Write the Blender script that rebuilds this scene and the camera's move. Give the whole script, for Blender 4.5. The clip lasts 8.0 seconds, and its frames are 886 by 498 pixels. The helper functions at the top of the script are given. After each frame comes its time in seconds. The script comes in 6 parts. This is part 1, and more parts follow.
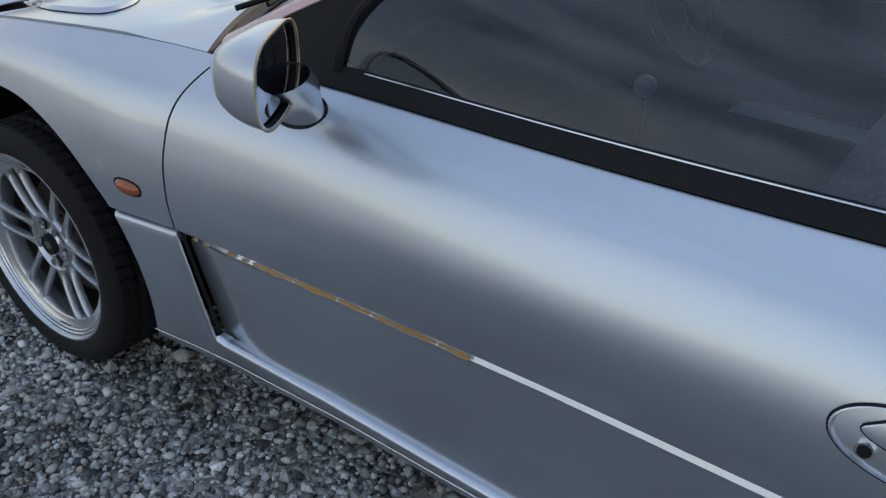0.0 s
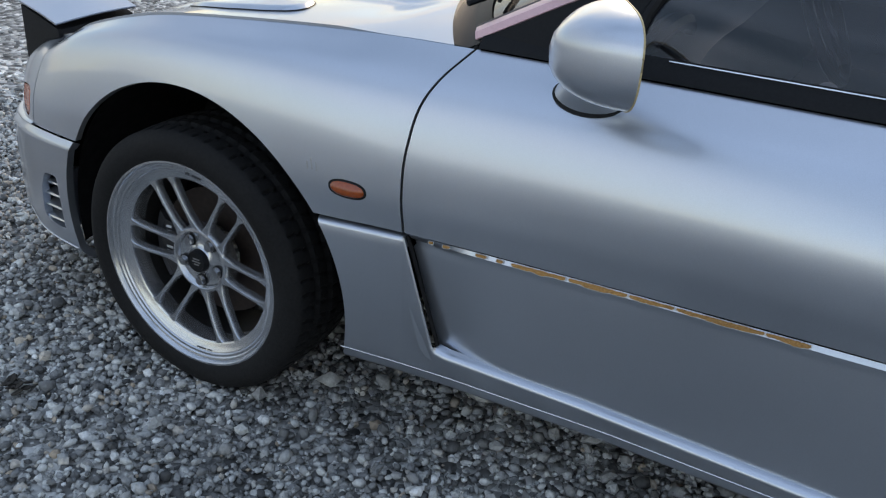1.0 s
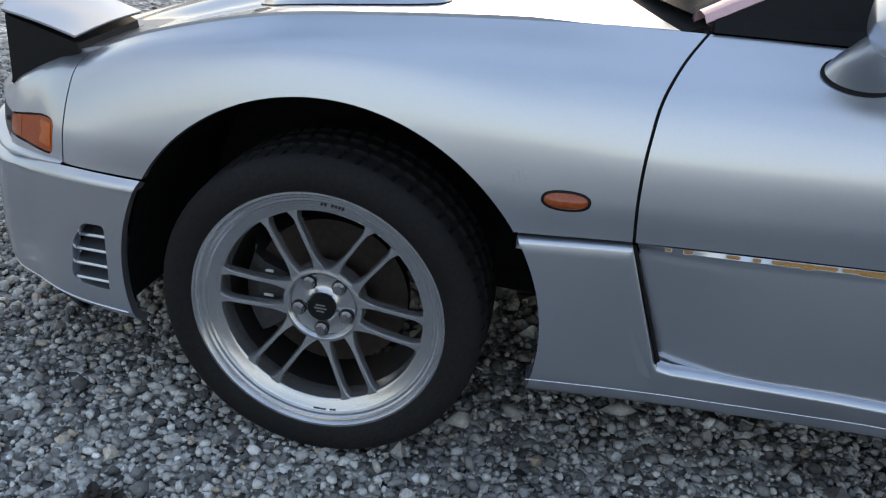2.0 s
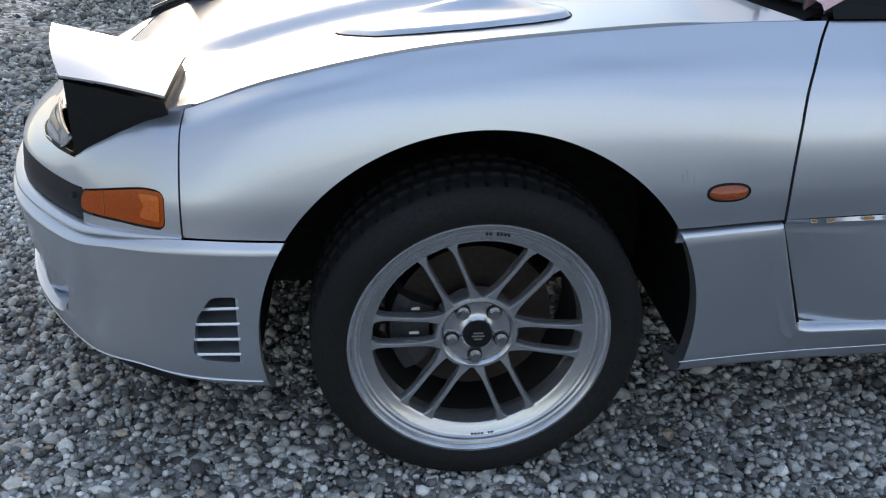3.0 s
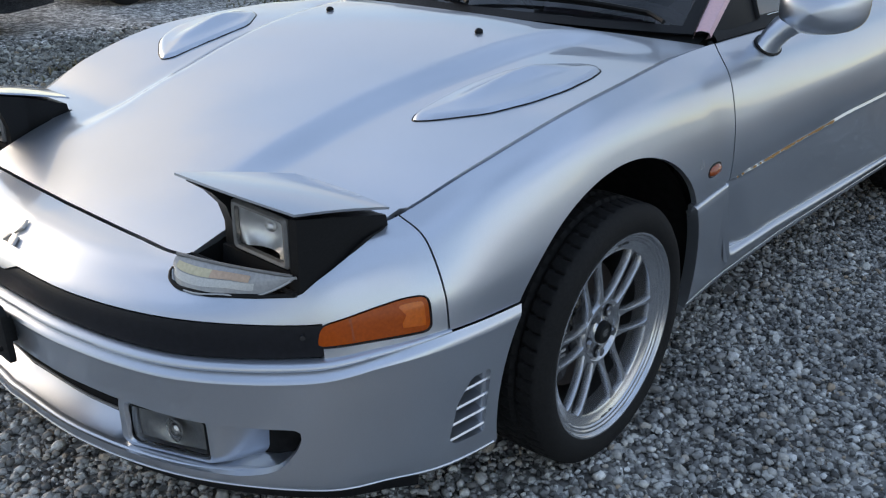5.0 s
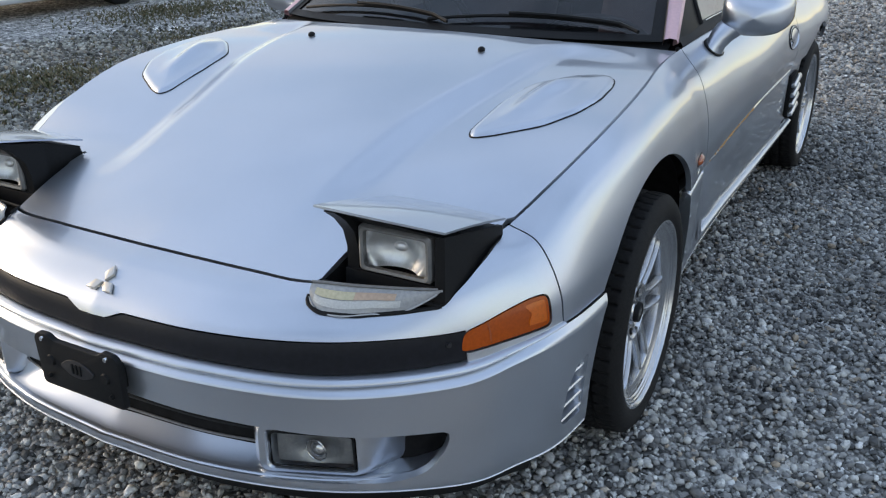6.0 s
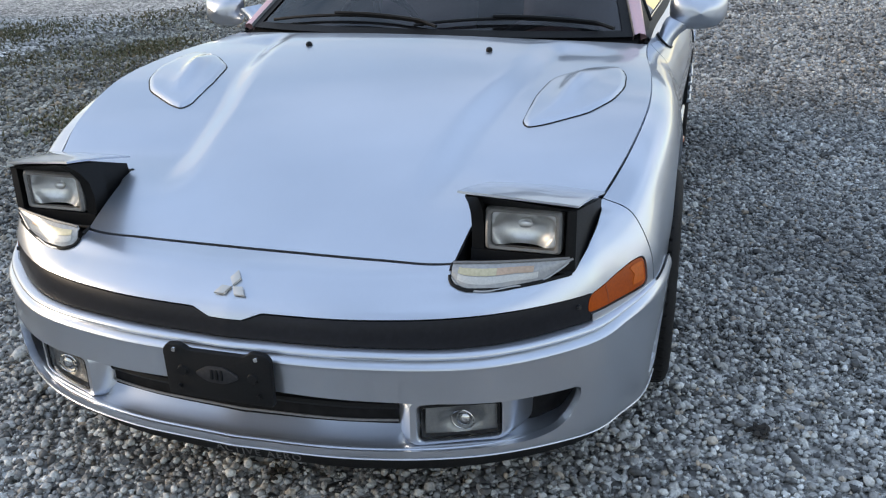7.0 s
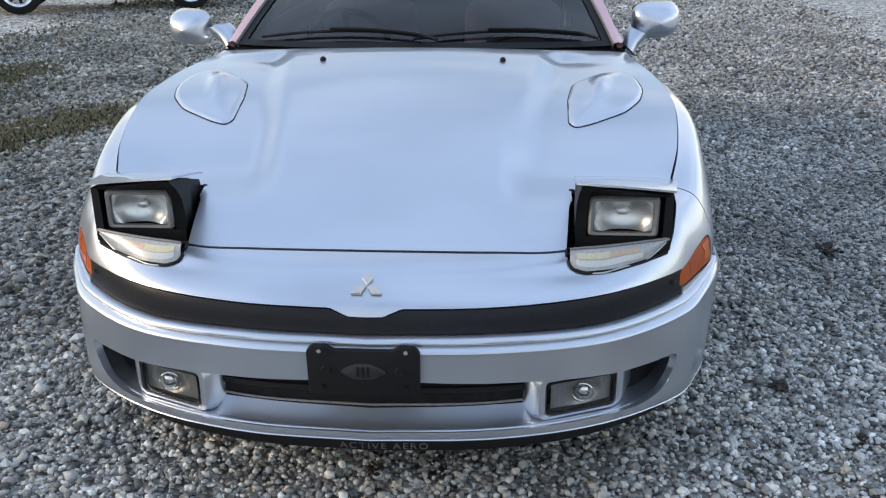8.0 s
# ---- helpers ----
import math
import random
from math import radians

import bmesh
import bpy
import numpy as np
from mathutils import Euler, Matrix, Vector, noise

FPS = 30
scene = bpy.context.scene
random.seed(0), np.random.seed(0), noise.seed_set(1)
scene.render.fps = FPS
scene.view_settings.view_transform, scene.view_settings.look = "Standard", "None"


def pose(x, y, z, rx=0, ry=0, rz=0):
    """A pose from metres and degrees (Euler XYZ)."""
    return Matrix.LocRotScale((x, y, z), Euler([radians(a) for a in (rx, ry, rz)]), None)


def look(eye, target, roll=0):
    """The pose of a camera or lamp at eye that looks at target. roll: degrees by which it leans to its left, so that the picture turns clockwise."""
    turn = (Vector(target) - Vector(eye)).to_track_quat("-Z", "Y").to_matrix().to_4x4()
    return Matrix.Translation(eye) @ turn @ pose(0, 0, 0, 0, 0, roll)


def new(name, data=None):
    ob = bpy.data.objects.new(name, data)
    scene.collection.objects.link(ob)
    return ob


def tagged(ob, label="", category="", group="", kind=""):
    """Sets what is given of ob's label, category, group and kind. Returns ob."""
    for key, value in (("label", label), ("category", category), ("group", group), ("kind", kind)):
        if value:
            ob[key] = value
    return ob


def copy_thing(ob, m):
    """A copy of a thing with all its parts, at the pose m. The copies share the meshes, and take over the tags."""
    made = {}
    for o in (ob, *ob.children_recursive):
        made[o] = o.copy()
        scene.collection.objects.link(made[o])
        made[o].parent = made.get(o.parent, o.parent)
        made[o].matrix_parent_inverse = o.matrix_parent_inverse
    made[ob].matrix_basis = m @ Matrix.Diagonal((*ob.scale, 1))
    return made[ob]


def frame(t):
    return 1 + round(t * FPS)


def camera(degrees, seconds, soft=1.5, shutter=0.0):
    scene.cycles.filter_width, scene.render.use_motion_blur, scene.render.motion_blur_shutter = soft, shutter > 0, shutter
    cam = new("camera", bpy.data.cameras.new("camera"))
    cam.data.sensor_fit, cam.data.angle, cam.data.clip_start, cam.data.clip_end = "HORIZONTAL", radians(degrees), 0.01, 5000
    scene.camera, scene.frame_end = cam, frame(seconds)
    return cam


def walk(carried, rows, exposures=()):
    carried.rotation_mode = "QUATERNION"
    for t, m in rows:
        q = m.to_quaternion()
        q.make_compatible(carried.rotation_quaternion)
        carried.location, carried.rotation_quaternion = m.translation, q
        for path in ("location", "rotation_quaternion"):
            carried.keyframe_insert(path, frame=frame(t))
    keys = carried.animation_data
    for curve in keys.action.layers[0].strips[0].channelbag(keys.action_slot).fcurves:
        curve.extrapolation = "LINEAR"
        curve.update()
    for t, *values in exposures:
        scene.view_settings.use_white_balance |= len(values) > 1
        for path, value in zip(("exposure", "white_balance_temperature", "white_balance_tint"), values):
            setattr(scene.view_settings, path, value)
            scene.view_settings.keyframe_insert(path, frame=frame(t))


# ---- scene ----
cam = camera(53.5, 8.0, soft=1.2)
PATH = [
    (0, (-2.019, 1.87, 1.503), (-0.975, 0.497, 0.491), 0.9),
    (0.5, (-1.812, 2.122, 1.442), (-0.853, 0.631, 0.517), 3.2),
    (1, (-1.421, 2.262, 1.355), (-0.553, 0.701, 0.454), 3.9),
    (1.5, (-0.992, 2.339, 1.255), (-0.35, 0.658, 0.381), 4.2),
    (2, (-0.517, 2.405, 1.221), (-0.181, 0.626, 0.371), 5.1),
    (2.2, (-0.366, 2.403, 1.206), (-0.134, 0.607, 0.356), 4.8),
    (3.3, (0.477, 2.424, 1.298), (0.094, 0.68, 0.396), 2.4),
    (3.5, (0.637, 2.434, 1.273), (0.103, 0.704, 0.421), 2.9),
    (4, (1.012, 2.307, 1.242), (0.164, 0.674, 0.458), 2.3),
    (4.5, (1.334, 2.172, 1.324), (0.244, 0.714, 0.496), 1.5),
    (4.7, (1.502, 2.067, 1.334), (0.282, 0.701, 0.53), 1.0),
    (5.8, (2.056, 1.6, 1.437), (0.496, 0.608, 0.673), -0.1),
    (6, (2.178, 1.51, 1.435), (0.568, 0.607, 0.667), -0.4),
    (6.5, (2.449, 1.245, 1.472), (0.737, 0.542, 0.715), -1.0),
    (7, (2.614, 0.95, 1.44), (0.829, 0.442, 0.694), -0.8),
    (7.5, (2.767, 0.65, 1.447), (0.935, 0.333, 0.708), -0.4),
    (8, (2.894, 0.299, 1.449), (1.029, 0.181, 0.737), -0.3),
]
walk(cam, [(t, look(eye, target, roll)) for t, eye, target, roll in PATH],
     exposures=[(0, 0.92, 7200, 10), (2.0, 1.08, 7200, 10), (3.5, 1.04, 6900, 10), (4.5, 0.95, 6850, 10), (6.5, 1.27, 7220, 10), (8, 1.44, 7200, 10)])

# ---- world and light ----
SUN_AZ, SUN_EL = radians(172.0), radians(14.0)      # low sun behind thin cloud, on the car's right side
world = bpy.data.worlds.new("evening_sky")
scene.world = world
world.use_nodes = True
wt = world.node_tree
wt.nodes.clear()
w_out = wt.nodes.new("ShaderNodeOutputWorld")
w_bg = wt.nodes.new("ShaderNodeBackground")
w_sky = wt.nodes.new("ShaderNodeTexSky")
w_sky.sky_type = "NISHITA"
w_sky.sun_disc = False
w_sky.sun_elevation, w_sky.sun_rotation = SUN_EL, SUN_AZ
w_sky.air_density, w_sky.dust_density, w_sky.ozone_density = 1.0, 0.2, 1.6
w_geo = wt.nodes.new("ShaderNodeTexCoord")
w_map = wt.nodes.new("ShaderNodeMapping")
w_map.inputs["Scale"].default_value = (1.0, 1.0, 3.0)
w_noise = wt.nodes.new("ShaderNodeTexNoise")
w_noise.inputs["Scale"].default_value = 2.8
w_noise.inputs["Detail"].default_value = 7
w_noise.inputs["Roughness"].default_value = 0.58
w_ramp = wt.nodes.new("ShaderNodeValToRGB")
w_ramp.color_ramp.elements[0].position, w_ramp.color_ramp.elements[1].position = 0.36, 0.60
w_ramp.color_ramp.elements[0].color = (0.18, 0.18, 0.18, 1)
w_gray = wt.nodes.new("ShaderNodeRGBToBW")
w_cloud = wt.nodes.new("ShaderNodeMix")
w_cloud.data_type = "RGBA"
w_tint = wt.nodes.new("ShaderNodeMix")
w_tint.data_type = "RGBA"
w_tint.blend_type = "MULTIPLY"
w_tint.inputs[0].default_value = 1.0
# cloud colour: blue-grey overhead, neutral low down, warm and bright round the hidden sun
w_high = wt.nodes.new("ShaderNodeMix")
w_high.data_type = "RGBA"
w_high.inputs[6].default_value, w_high.inputs[7].default_value = (0.92, 0.96, 1.06, 1), (0.63, 0.86, 1.30, 1)
w_el = wt.nodes.new("ShaderNodeMapRange")
w_el.inputs["From Min"].default_value, w_el.inputs["From Max"].default_value = 0.15, 0.75
w_warm = wt.nodes.new("ShaderNodeMix")
w_warm.data_type = "RGBA"
w_warm.inputs[7].default_value = (1.75, 1.52, 1.22, 1)
w_dot = wt.nodes.new("ShaderNodeVectorMath")
w_dot.operation = "DOT_PRODUCT"
w_dot.inputs[1].default_value = (math.sin(SUN_AZ) * math.cos(SUN_EL), math.cos(SUN_AZ) * math.cos(SUN_EL), math.sin(SUN_EL))
w_near = wt.nodes.new("ShaderNodeMapRange")
w_near.interpolation_type = "SMOOTHSTEP"
w_near.inputs["From Min"].default_value, w_near.inputs["From Max"].default_value = 0.76, 1.0
wt.links.new(w_geo.outputs["Generated"], w_map.inputs["Vector"])
wt.links.new(w_map.outputs[0], w_noise.inputs["Vector"])
wt.links.new(w_noise.outputs[0], w_ramp.inputs[0])
wt.links.new(w_sky.outputs[0], w_gray.inputs[0])
w_pow, w_gain = wt.nodes.new("ShaderNodeMath"), wt.nodes.new("ShaderNodeMath")
w_pow.operation, w_gain.operation = "POWER", "MULTIPLY"
w_pow.inputs[1].default_value, w_gain.inputs[1].default_value = 0.28, 2.75
wt.links.new(w_gray.outputs[0], w_pow.inputs[0])
# overcast sky: the cloud is brighter overhead than at the horizon
w_sep, w_up, w_mul = wt.nodes.new("ShaderNodeSeparateXYZ"), wt.nodes.new("ShaderNodeMapRange"), wt.nodes.new("ShaderNodeMath")
w_up.inputs["From Min"].default_value, w_up.inputs["From Max"].default_value = 0.0, 1.0
w_up.inputs["To Min"].default_value, w_up.inputs["To Max"].default_value = 0.66, 1.45
w_mul.operation = "MULTIPLY"
wt.links.new(w_geo.outputs["Generated"], w_sep.inputs[0])
wt.links.new(w_sep.outputs["Z"], w_up.inputs["Value"])
wt.links.new(w_pow.outputs[0], w_mul.inputs[0])
wt.links.new(w_up.outputs[0], w_mul.inputs[1])
wt.links.new(w_gain.outputs[0], w_tint.inputs[6])
wt.links.new(w_geo.outputs["Generated"], w_dot.inputs[0])
wt.links.new(w_dot.outputs["Value"], w_near.inputs["Value"])
wt.links.new(w_sep.outputs["Z"], w_el.inputs["Value"])
wt.links.new(w_el.outputs[0], w_high.inputs[0])
wt.links.new(w_high.outputs[2], w_warm.inputs[6])
# torn cloud: the glow comes through unevenly
w_torn, w_part = wt.nodes.new("ShaderNodeMapRange"), wt.nodes.new("ShaderNodeMath")
w_torn.inputs["From Min"].default_value, w_torn.inputs["From Max"].default_value = 0.43, 0.58
w_torn.inputs["To Min"].default_value, w_torn.inputs["To Max"].default_value = 0.05, 1.0
w_part.operation = "MULTIPLY"
wt.links.new(w_noise.outputs[0], w_torn.inputs["Value"])
wt.links.new(w_near.outputs[0], w_part.inputs[0])
wt.links.new(w_torn.outputs[0], w_part.inputs[1])
wt.links.new(w_part.outputs[0], w_warm.inputs[0])
# the cloud away from the sun is lit from the front
w_anti, w_mul2 = wt.nodes.new("ShaderNodeMapRange"), wt.nodes.new("ShaderNodeMath")
w_anti.inputs["From Min"].default_value, w_anti.inputs["From Max"].default_value = 0.0, 0.9
w_anti.inputs["To Min"].default_value, w_anti.inputs["To Max"].default_value = 1.0, 1.45
w_mul2.operation = "MULTIPLY"
wt.links.new(w_sep.outputs["Y"], w_anti.inputs["Value"])
wt.links.new(w_anti.outputs[0], w_mul2.inputs[1])
wt.links.new(w_mul.outputs[0], w_mul2.inputs[0])
wt.links.new(w_mul2.outputs[0], w_gain.inputs[0])
wt.links.new(w_warm.outputs[2], w_tint.inputs[7])
wt.links.new(w_ramp.outputs[0], w_cloud.inputs[0])
wt.links.new(w_sky.outputs[0], w_cloud.inputs[6])
wt.links.new(w_tint.outputs[2], w_cloud.inputs[7])
wt.links.new(w_cloud.outputs[2], w_bg.inputs[0])
wt.links.new(w_bg.outputs[0], w_out.inputs[0])
w_bg.inputs["Strength"].default_value = 0.12
sun = new("sun", bpy.data.lights.new("sun", "SUN"))
sun.data.energy, sun.data.angle, sun.data.color = 0.9, radians(26), (1.0, 0.84, 0.68)
sun.matrix_world = look((0, 0, 0), (-math.sin(SUN_AZ) * math.cos(SUN_EL), -math.cos(SUN_AZ) * math.cos(SUN_EL), -math.sin(SUN_EL)))


# ---- materials ----
def material(name, color, rough=0.5, metal=0.0, coat=0.0, coat_rough=0.05, spec=0.5, grain=0.0, grain_scale=60.0, bump=0.0, bump_scale=300.0, stain=0.0, rough_var=0.0):
    m = bpy.data.materials.new(name)
    m.use_nodes = True
    nt = m.node_tree
    b = nt.nodes["Principled BSDF"]
    b.inputs["Base Color"].default_value = (*color, 1)
    b.inputs["Roughness"].default_value = rough
    b.inputs["Metallic"].default_value = metal
    b.inputs["Coat Weight"].default_value = coat
    b.inputs["Coat Roughness"].default_value = coat_rough
    b.inputs["Specular IOR Level"].default_value = spec
    tc = nt.nodes.new("ShaderNodeTexCoord")
    if grain or stain:
        n1, n2 = nt.nodes.new("ShaderNodeTexNoise"), nt.nodes.new("ShaderNodeTexNoise")
        n1.inputs["Scale"].default_value, n2.inputs["Scale"].default_value = grain_scale, 2.2
        n1.inputs["Detail"].default_value, n2.inputs["Detail"].default_value = 4, 6
        for n in (n1, n2):
            nt.links.new(tc.outputs["Object"], n.inputs["Vector"])
        r1, r2 = nt.nodes.new("ShaderNodeMapRange"), nt.nodes.new("ShaderNodeMapRange")
        for r, n, k in ((r1, n1, grain), (r2, n2, stain)):
            r.inputs["From Min"].default_value, r.inputs["From Max"].default_value = 0.3, 0.7
            r.inputs["To Min"].default_value, r.inputs["To Max"].default_value = 1 - k, 1 + k
            nt.links.new(n.outputs[0], r.inputs["Value"])
        mul = nt.nodes.new("ShaderNodeMath")
        mul.operation = "MULTIPLY"
        nt.links.new(r1.outputs[0], mul.inputs[0])
        nt.links.new(r2.outputs[0], mul.inputs[1])
        vm = nt.nodes.new("ShaderNodeVectorMath")
        vm.operation = "SCALE"
        vm.inputs[0].default_value = color
        nt.links.new(mul.outputs[0], vm.inputs["Scale"])
        nt.links.new(vm.outputs[0], b.inputs["Base Color"])
        if rough_var:
            r3 = nt.nodes.new("ShaderNodeMapRange")
            r3.inputs["From Min"].default_value, r3.inputs["From Max"].default_value = 0.3, 0.7
            r3.inputs["To Min"].default_value, r3.inputs["To Max"].default_value = rough - rough_var, rough + rough_var
            nt.links.new(n2.outputs[0], r3.inputs["Value"])
            nt.links.new(r3.outputs[0], b.inputs["Roughness"])
    if bump:
        n3, bp = nt.nodes.new("ShaderNodeTexNoise"), nt.nodes.new("ShaderNodeBump")
        n3.inputs["Scale"].default_value = bump_scale
        n3.inputs["Detail"].default_value = 3
        bp.inputs["Strength"].default_value, bp.inputs["Distance"].default_value = bump, 0.002
        nt.links.new(tc.outputs["Object"], n3.inputs["Vector"])
        nt.links.new(n3.outputs[0], bp.inputs["Height"])
        nt.links.new(bp.outputs[0], b.inputs["Normal"])
    return m


def glass_material(name, tint, rough=0.0, weight=1.0, haze=0.0):
    """Thin glazing: tinted see-through with a real reflecting coat."""
    m = bpy.data.materials.new(name)
    m.use_nodes = True
    nt = m.node_tree
    nt.nodes.clear()
    out, mix = nt.nodes.new("ShaderNodeOutputMaterial"), nt.nodes.new("ShaderNodeMixShader")
    tr, gl, fr = nt.nodes.new("ShaderNodeBsdfTransparent"), nt.nodes.new("ShaderNodeBsdfGlossy"), nt.nodes.new("ShaderNodeFresnel")
    tr.inputs[0].default_value = (*tint, 1)
    gl.inputs["Roughness"].default_value = rough
    fr.inputs["IOR"].default_value = 1.5
    k = nt.nodes.new("ShaderNodeMath")
    k.operation = "MULTIPLY"
    k.inputs[1].default_value = weight
    nt.links.new(fr.outputs[0], k.inputs[0])
    # uneven grey mixed into the glass to imitate the pale sheen of sky
    if haze:
        df, mx, tcd, nd, md = nt.nodes.new("ShaderNodeBsdfDiffuse"), nt.nodes.new("ShaderNodeMixShader"), nt.nodes.new("ShaderNodeTexCoord"), nt.nodes.new("ShaderNodeTexNoise"), nt.nodes.new("ShaderNodeMapRange")
        df.inputs[0].default_value = (0.45, 0.47, 0.52, 1)
        nd.inputs["Scale"].default_value, nd.inputs["Detail"].default_value = 5, 8
        md.inputs["From Min"].default_value, md.inputs["From Max"].default_value = 0.3, 0.75
        md.inputs["To Min"].default_value, md.inputs["To Max"].default_value = haze * 0.6, haze * 1.5
        nt.links.new(tcd.outputs["Object"], nd.inputs["Vector"])
        nt.links.new(nd.outputs[0], md.inputs["Value"])
        nt.links.new(md.outputs[0], mx.inputs[0])
        nt.links.new(tr.outputs[0], mx.inputs[1])
        nt.links.new(df.outputs[0], mx.inputs[2])
        tr = mx
    nt.links.new(k.outputs[0], mix.inputs[0])
    nt.links.new(tr.outputs[0], mix.inputs[1])
    nt.links.new(gl.outputs[0], mix.inputs[2])
    nt.links.new(mix.outputs[0], out.inputs[0])
    return m


PAINT = material("silver_metallic_paint", (0.54, 0.58, 0.645), rough=0.33, metal=0.9, coat=1.0, coat_rough=0.015, grain=0.05, grain_scale=700, stain=0.04, rough_var=0.02)
PINK = material("faded_pink_pillar_paint", (0.62, 0.40, 0.42), rough=0.4, metal=0.3, coat=0.3, grain=0.05, grain_scale=120, stain=0.12)
BLACK = material("black_trim_plastic", (0.011, 0.0115, 0.0125), rough=0.5, spec=0.14, grain=0.15, grain_scale=200, bump=0.15, bump_scale=900)
BAND = material("dark_smoked_grille_panel", (0.011, 0.012, 0.016), rough=0.4, spec=0.22, grain=0.2, grain_scale=80, stain=0.2)
DARK = material("unlit_cavity_black", (0.014, 0.014, 0.015), rough=0.9, spec=0.1, grain=0.3, grain_scale=40)
RUBBER = material("worn_tyre_rubber", (0.0105, 0.0105, 0.011), rough=0.75, spec=0.22, grain=0.3, grain_scale=150, stain=0.3, bump=0.4, bump_scale=500)
RIM = material("silver_painted_alloy", (0.53, 0.545, 0.57), rough=0.25, metal=0.88, coat=0.2, grain=0.06, grain_scale=300, stain=0.06)
CHROME = material("bright_metal", (0.8, 0.8, 0.8), rough=0.12, metal=1.0, grain=0.03)
STEEL = material("dull_grey_cast_metal", (0.042, 0.042, 0.046), rough=0.5, metal=0.6, grain=0.2, grain_scale=120, stain=0.2)
DISC = material("rust_brown_brake_disc", (0.026, 0.018, 0.015), rough=0.55, metal=0.5, grain=0.3, grain_scale=90, stain=0.3)
ORANGE = material("amber_lens_plastic", (0.43, 0.070, 0.002), rough=0.25, coat=0.12, spec=0.3, grain=0.12, grain_scale=160, stain=0.2)
ORANGE_LIGHT = material("amber_lens_lit", (0.53, 0.105, 0.003), rough=0.2, coat=0.3, grain=0.12, grain_scale=160)
FOG = material("fog_lamp_reflector", (0.34, 0.35, 0.36), rough=0.3, metal=0.7, grain=0.1, grain_scale=150)
ORANGE_DARK = material("amber_lens_smoked", (0.30, 0.06, 0.010), rough=0.22, coat=0.6, grain=0.15, grain_scale=160)
LENS = material("clear_lamp_lens", (0.36, 0.37, 0.38), rough=0.22, coat=0.5, grain=0.12, grain_scale=140, stain=0.12)
LENS_WHITE = material("pale_lens_panel", (0.52, 0.53, 0.52), rough=0.25, coat=0.4, grain=0.10, grain_scale=260)
LENS_PEACH = material("peach_bulb_reflector", (0.52, 0.38, 0.28), rough=0.25, coat=0.4, grain=0.10, grain_scale=150, stain=0.15)
LENS_CREAM = material("cream_bulb_reflector", (0.54, 0.50, 0.34), rough=0.25, coat=0.4, grain=0.10, grain_scale=150, stain=0.15)
REFLECTOR = material("headlamp_reflector", (0.88, 0.89, 0.90), rough=0.30, metal=0.8, grain=0.06, grain_scale=90)
GREYPL = material("grey_bezel_plastic", (0.17, 0.17, 0.17), rough=0.4, grain=0.15, grain_scale=90)
SATIN = material("satin_grey_edge", (0.42, 0.43, 0.44), rough=0.35, metal=0.4, grain=0.06)
BADGE = material("satin_badge_metal", (0.60, 0.56, 0.50), rough=0.3, metal=0.8, grain=0.05)
CLOTH = material("dark_seat_cloth", (0.035, 0.037, 0.045), rough=0.9, grain=0.3, grain_scale=200, bump=0.3)
PURPLE = material("dusty_mauve_seat_cloth", (0.16, 0.125, 0.155), rough=0.9, grain=0.2, grain_scale=200, bump=0.3)
DASH = material("charcoal_dashboard_vinyl", (0.035, 0.036, 0.042), rough=0.5, grain=0.2, grain_scale=150, bump=0.2)
GREYTRIM = material("pale_grey_interior_trim", (0.30, 0.29, 0.29), rough=0.6, grain=0.1, grain_scale=100)
WHITE_MARK = material("white_lettering", (0.6, 0.6, 0.6), rough=0.5, grain=0.1)
RUST = material("ochre_filler_and_rust", (0.36, 0.19, 0.055), rough=0.7, grain=0.3, grain_scale=300, stain=0.2, bump=0.5, bump_scale=700)
GLASS = glass_material("tinted_side_glass", (0.66, 0.70, 0.78), weight=2.1, haze=0.006)
SCREEN = glass_material("windscreen_glass", (0.34, 0.36, 0.37), haze=0.012)
CLEAR = glass_material("clear_lamp_glass", (0.92, 0.93, 0.93))
MIRROR = material("mirror_glass", (0.75, 0.78, 0.80), rough=0.02, metal=1.0, grain=0.01)


# ---- mesh helpers ----
def finish(ob, mat, angle=38):
    me = ob.data
    me.materials.append(mat)
    me.polygons.foreach_set("use_smooth", [True] * len(me.polygons))
    me.set_sharp_from_angle(angle=radians(angle))
    me.update()
    return ob


def part(name, bm, mat, parent=None, label="", angle=38):
    """Links a bmesh as one mesh object under a thing or a part."""
    me = bpy.data.meshes.new(name)
    bm.to_mesh(me)
    bm.free()
    ob = new(name, me)
    finish(ob, mat, angle)
    if parent:
        while parent.parent and parent.parent.parent:      # things have parts and sub-parts, no deeper
            parent = parent.parent
        ob.parent = parent
    if label:
        tagged(ob, label)
    return ob


def thing(name, label, category, group="", kind=""):
    ob = new(name)
    ob.empty_display_size = 0.1
    return tagged(ob, label, category, group, kind)


def hermite(knots, vals, u):
    """Smooth curve through vals (n, d) at knots, evaluated at the array u."""
    k, p, u = np.asarray(knots, float), np.asarray(vals, float), np.asarray(u, float)
    d = np.diff(k)
    s = np.diff(p, axis=0) / d[:, None]
    m = np.empty_like(p)
    m[0], m[-1] = s[0], s[-1]
    m[1:-1] = (s[:-1] * d[1:, None] + s[1:] * d[:-1, None]) / (d[1:] + d[:-1])[:, None]
    i = np.clip(np.searchsorted(k, u, side="right") - 1, 0, len(k) - 2)
    h = d[i][:, None]
    t = ((u - k[i]) / d[i])[:, None]
    t2, t3 = t * t, t * t * t
    return (2 * t3 - 3 * t2 + 1) * p[i] + (t3 - 2 * t2 + t) * h * m[i] + (3 * t2 - 2 * t3) * p[i + 1] + (t3 - t2) * h * m[i + 1]


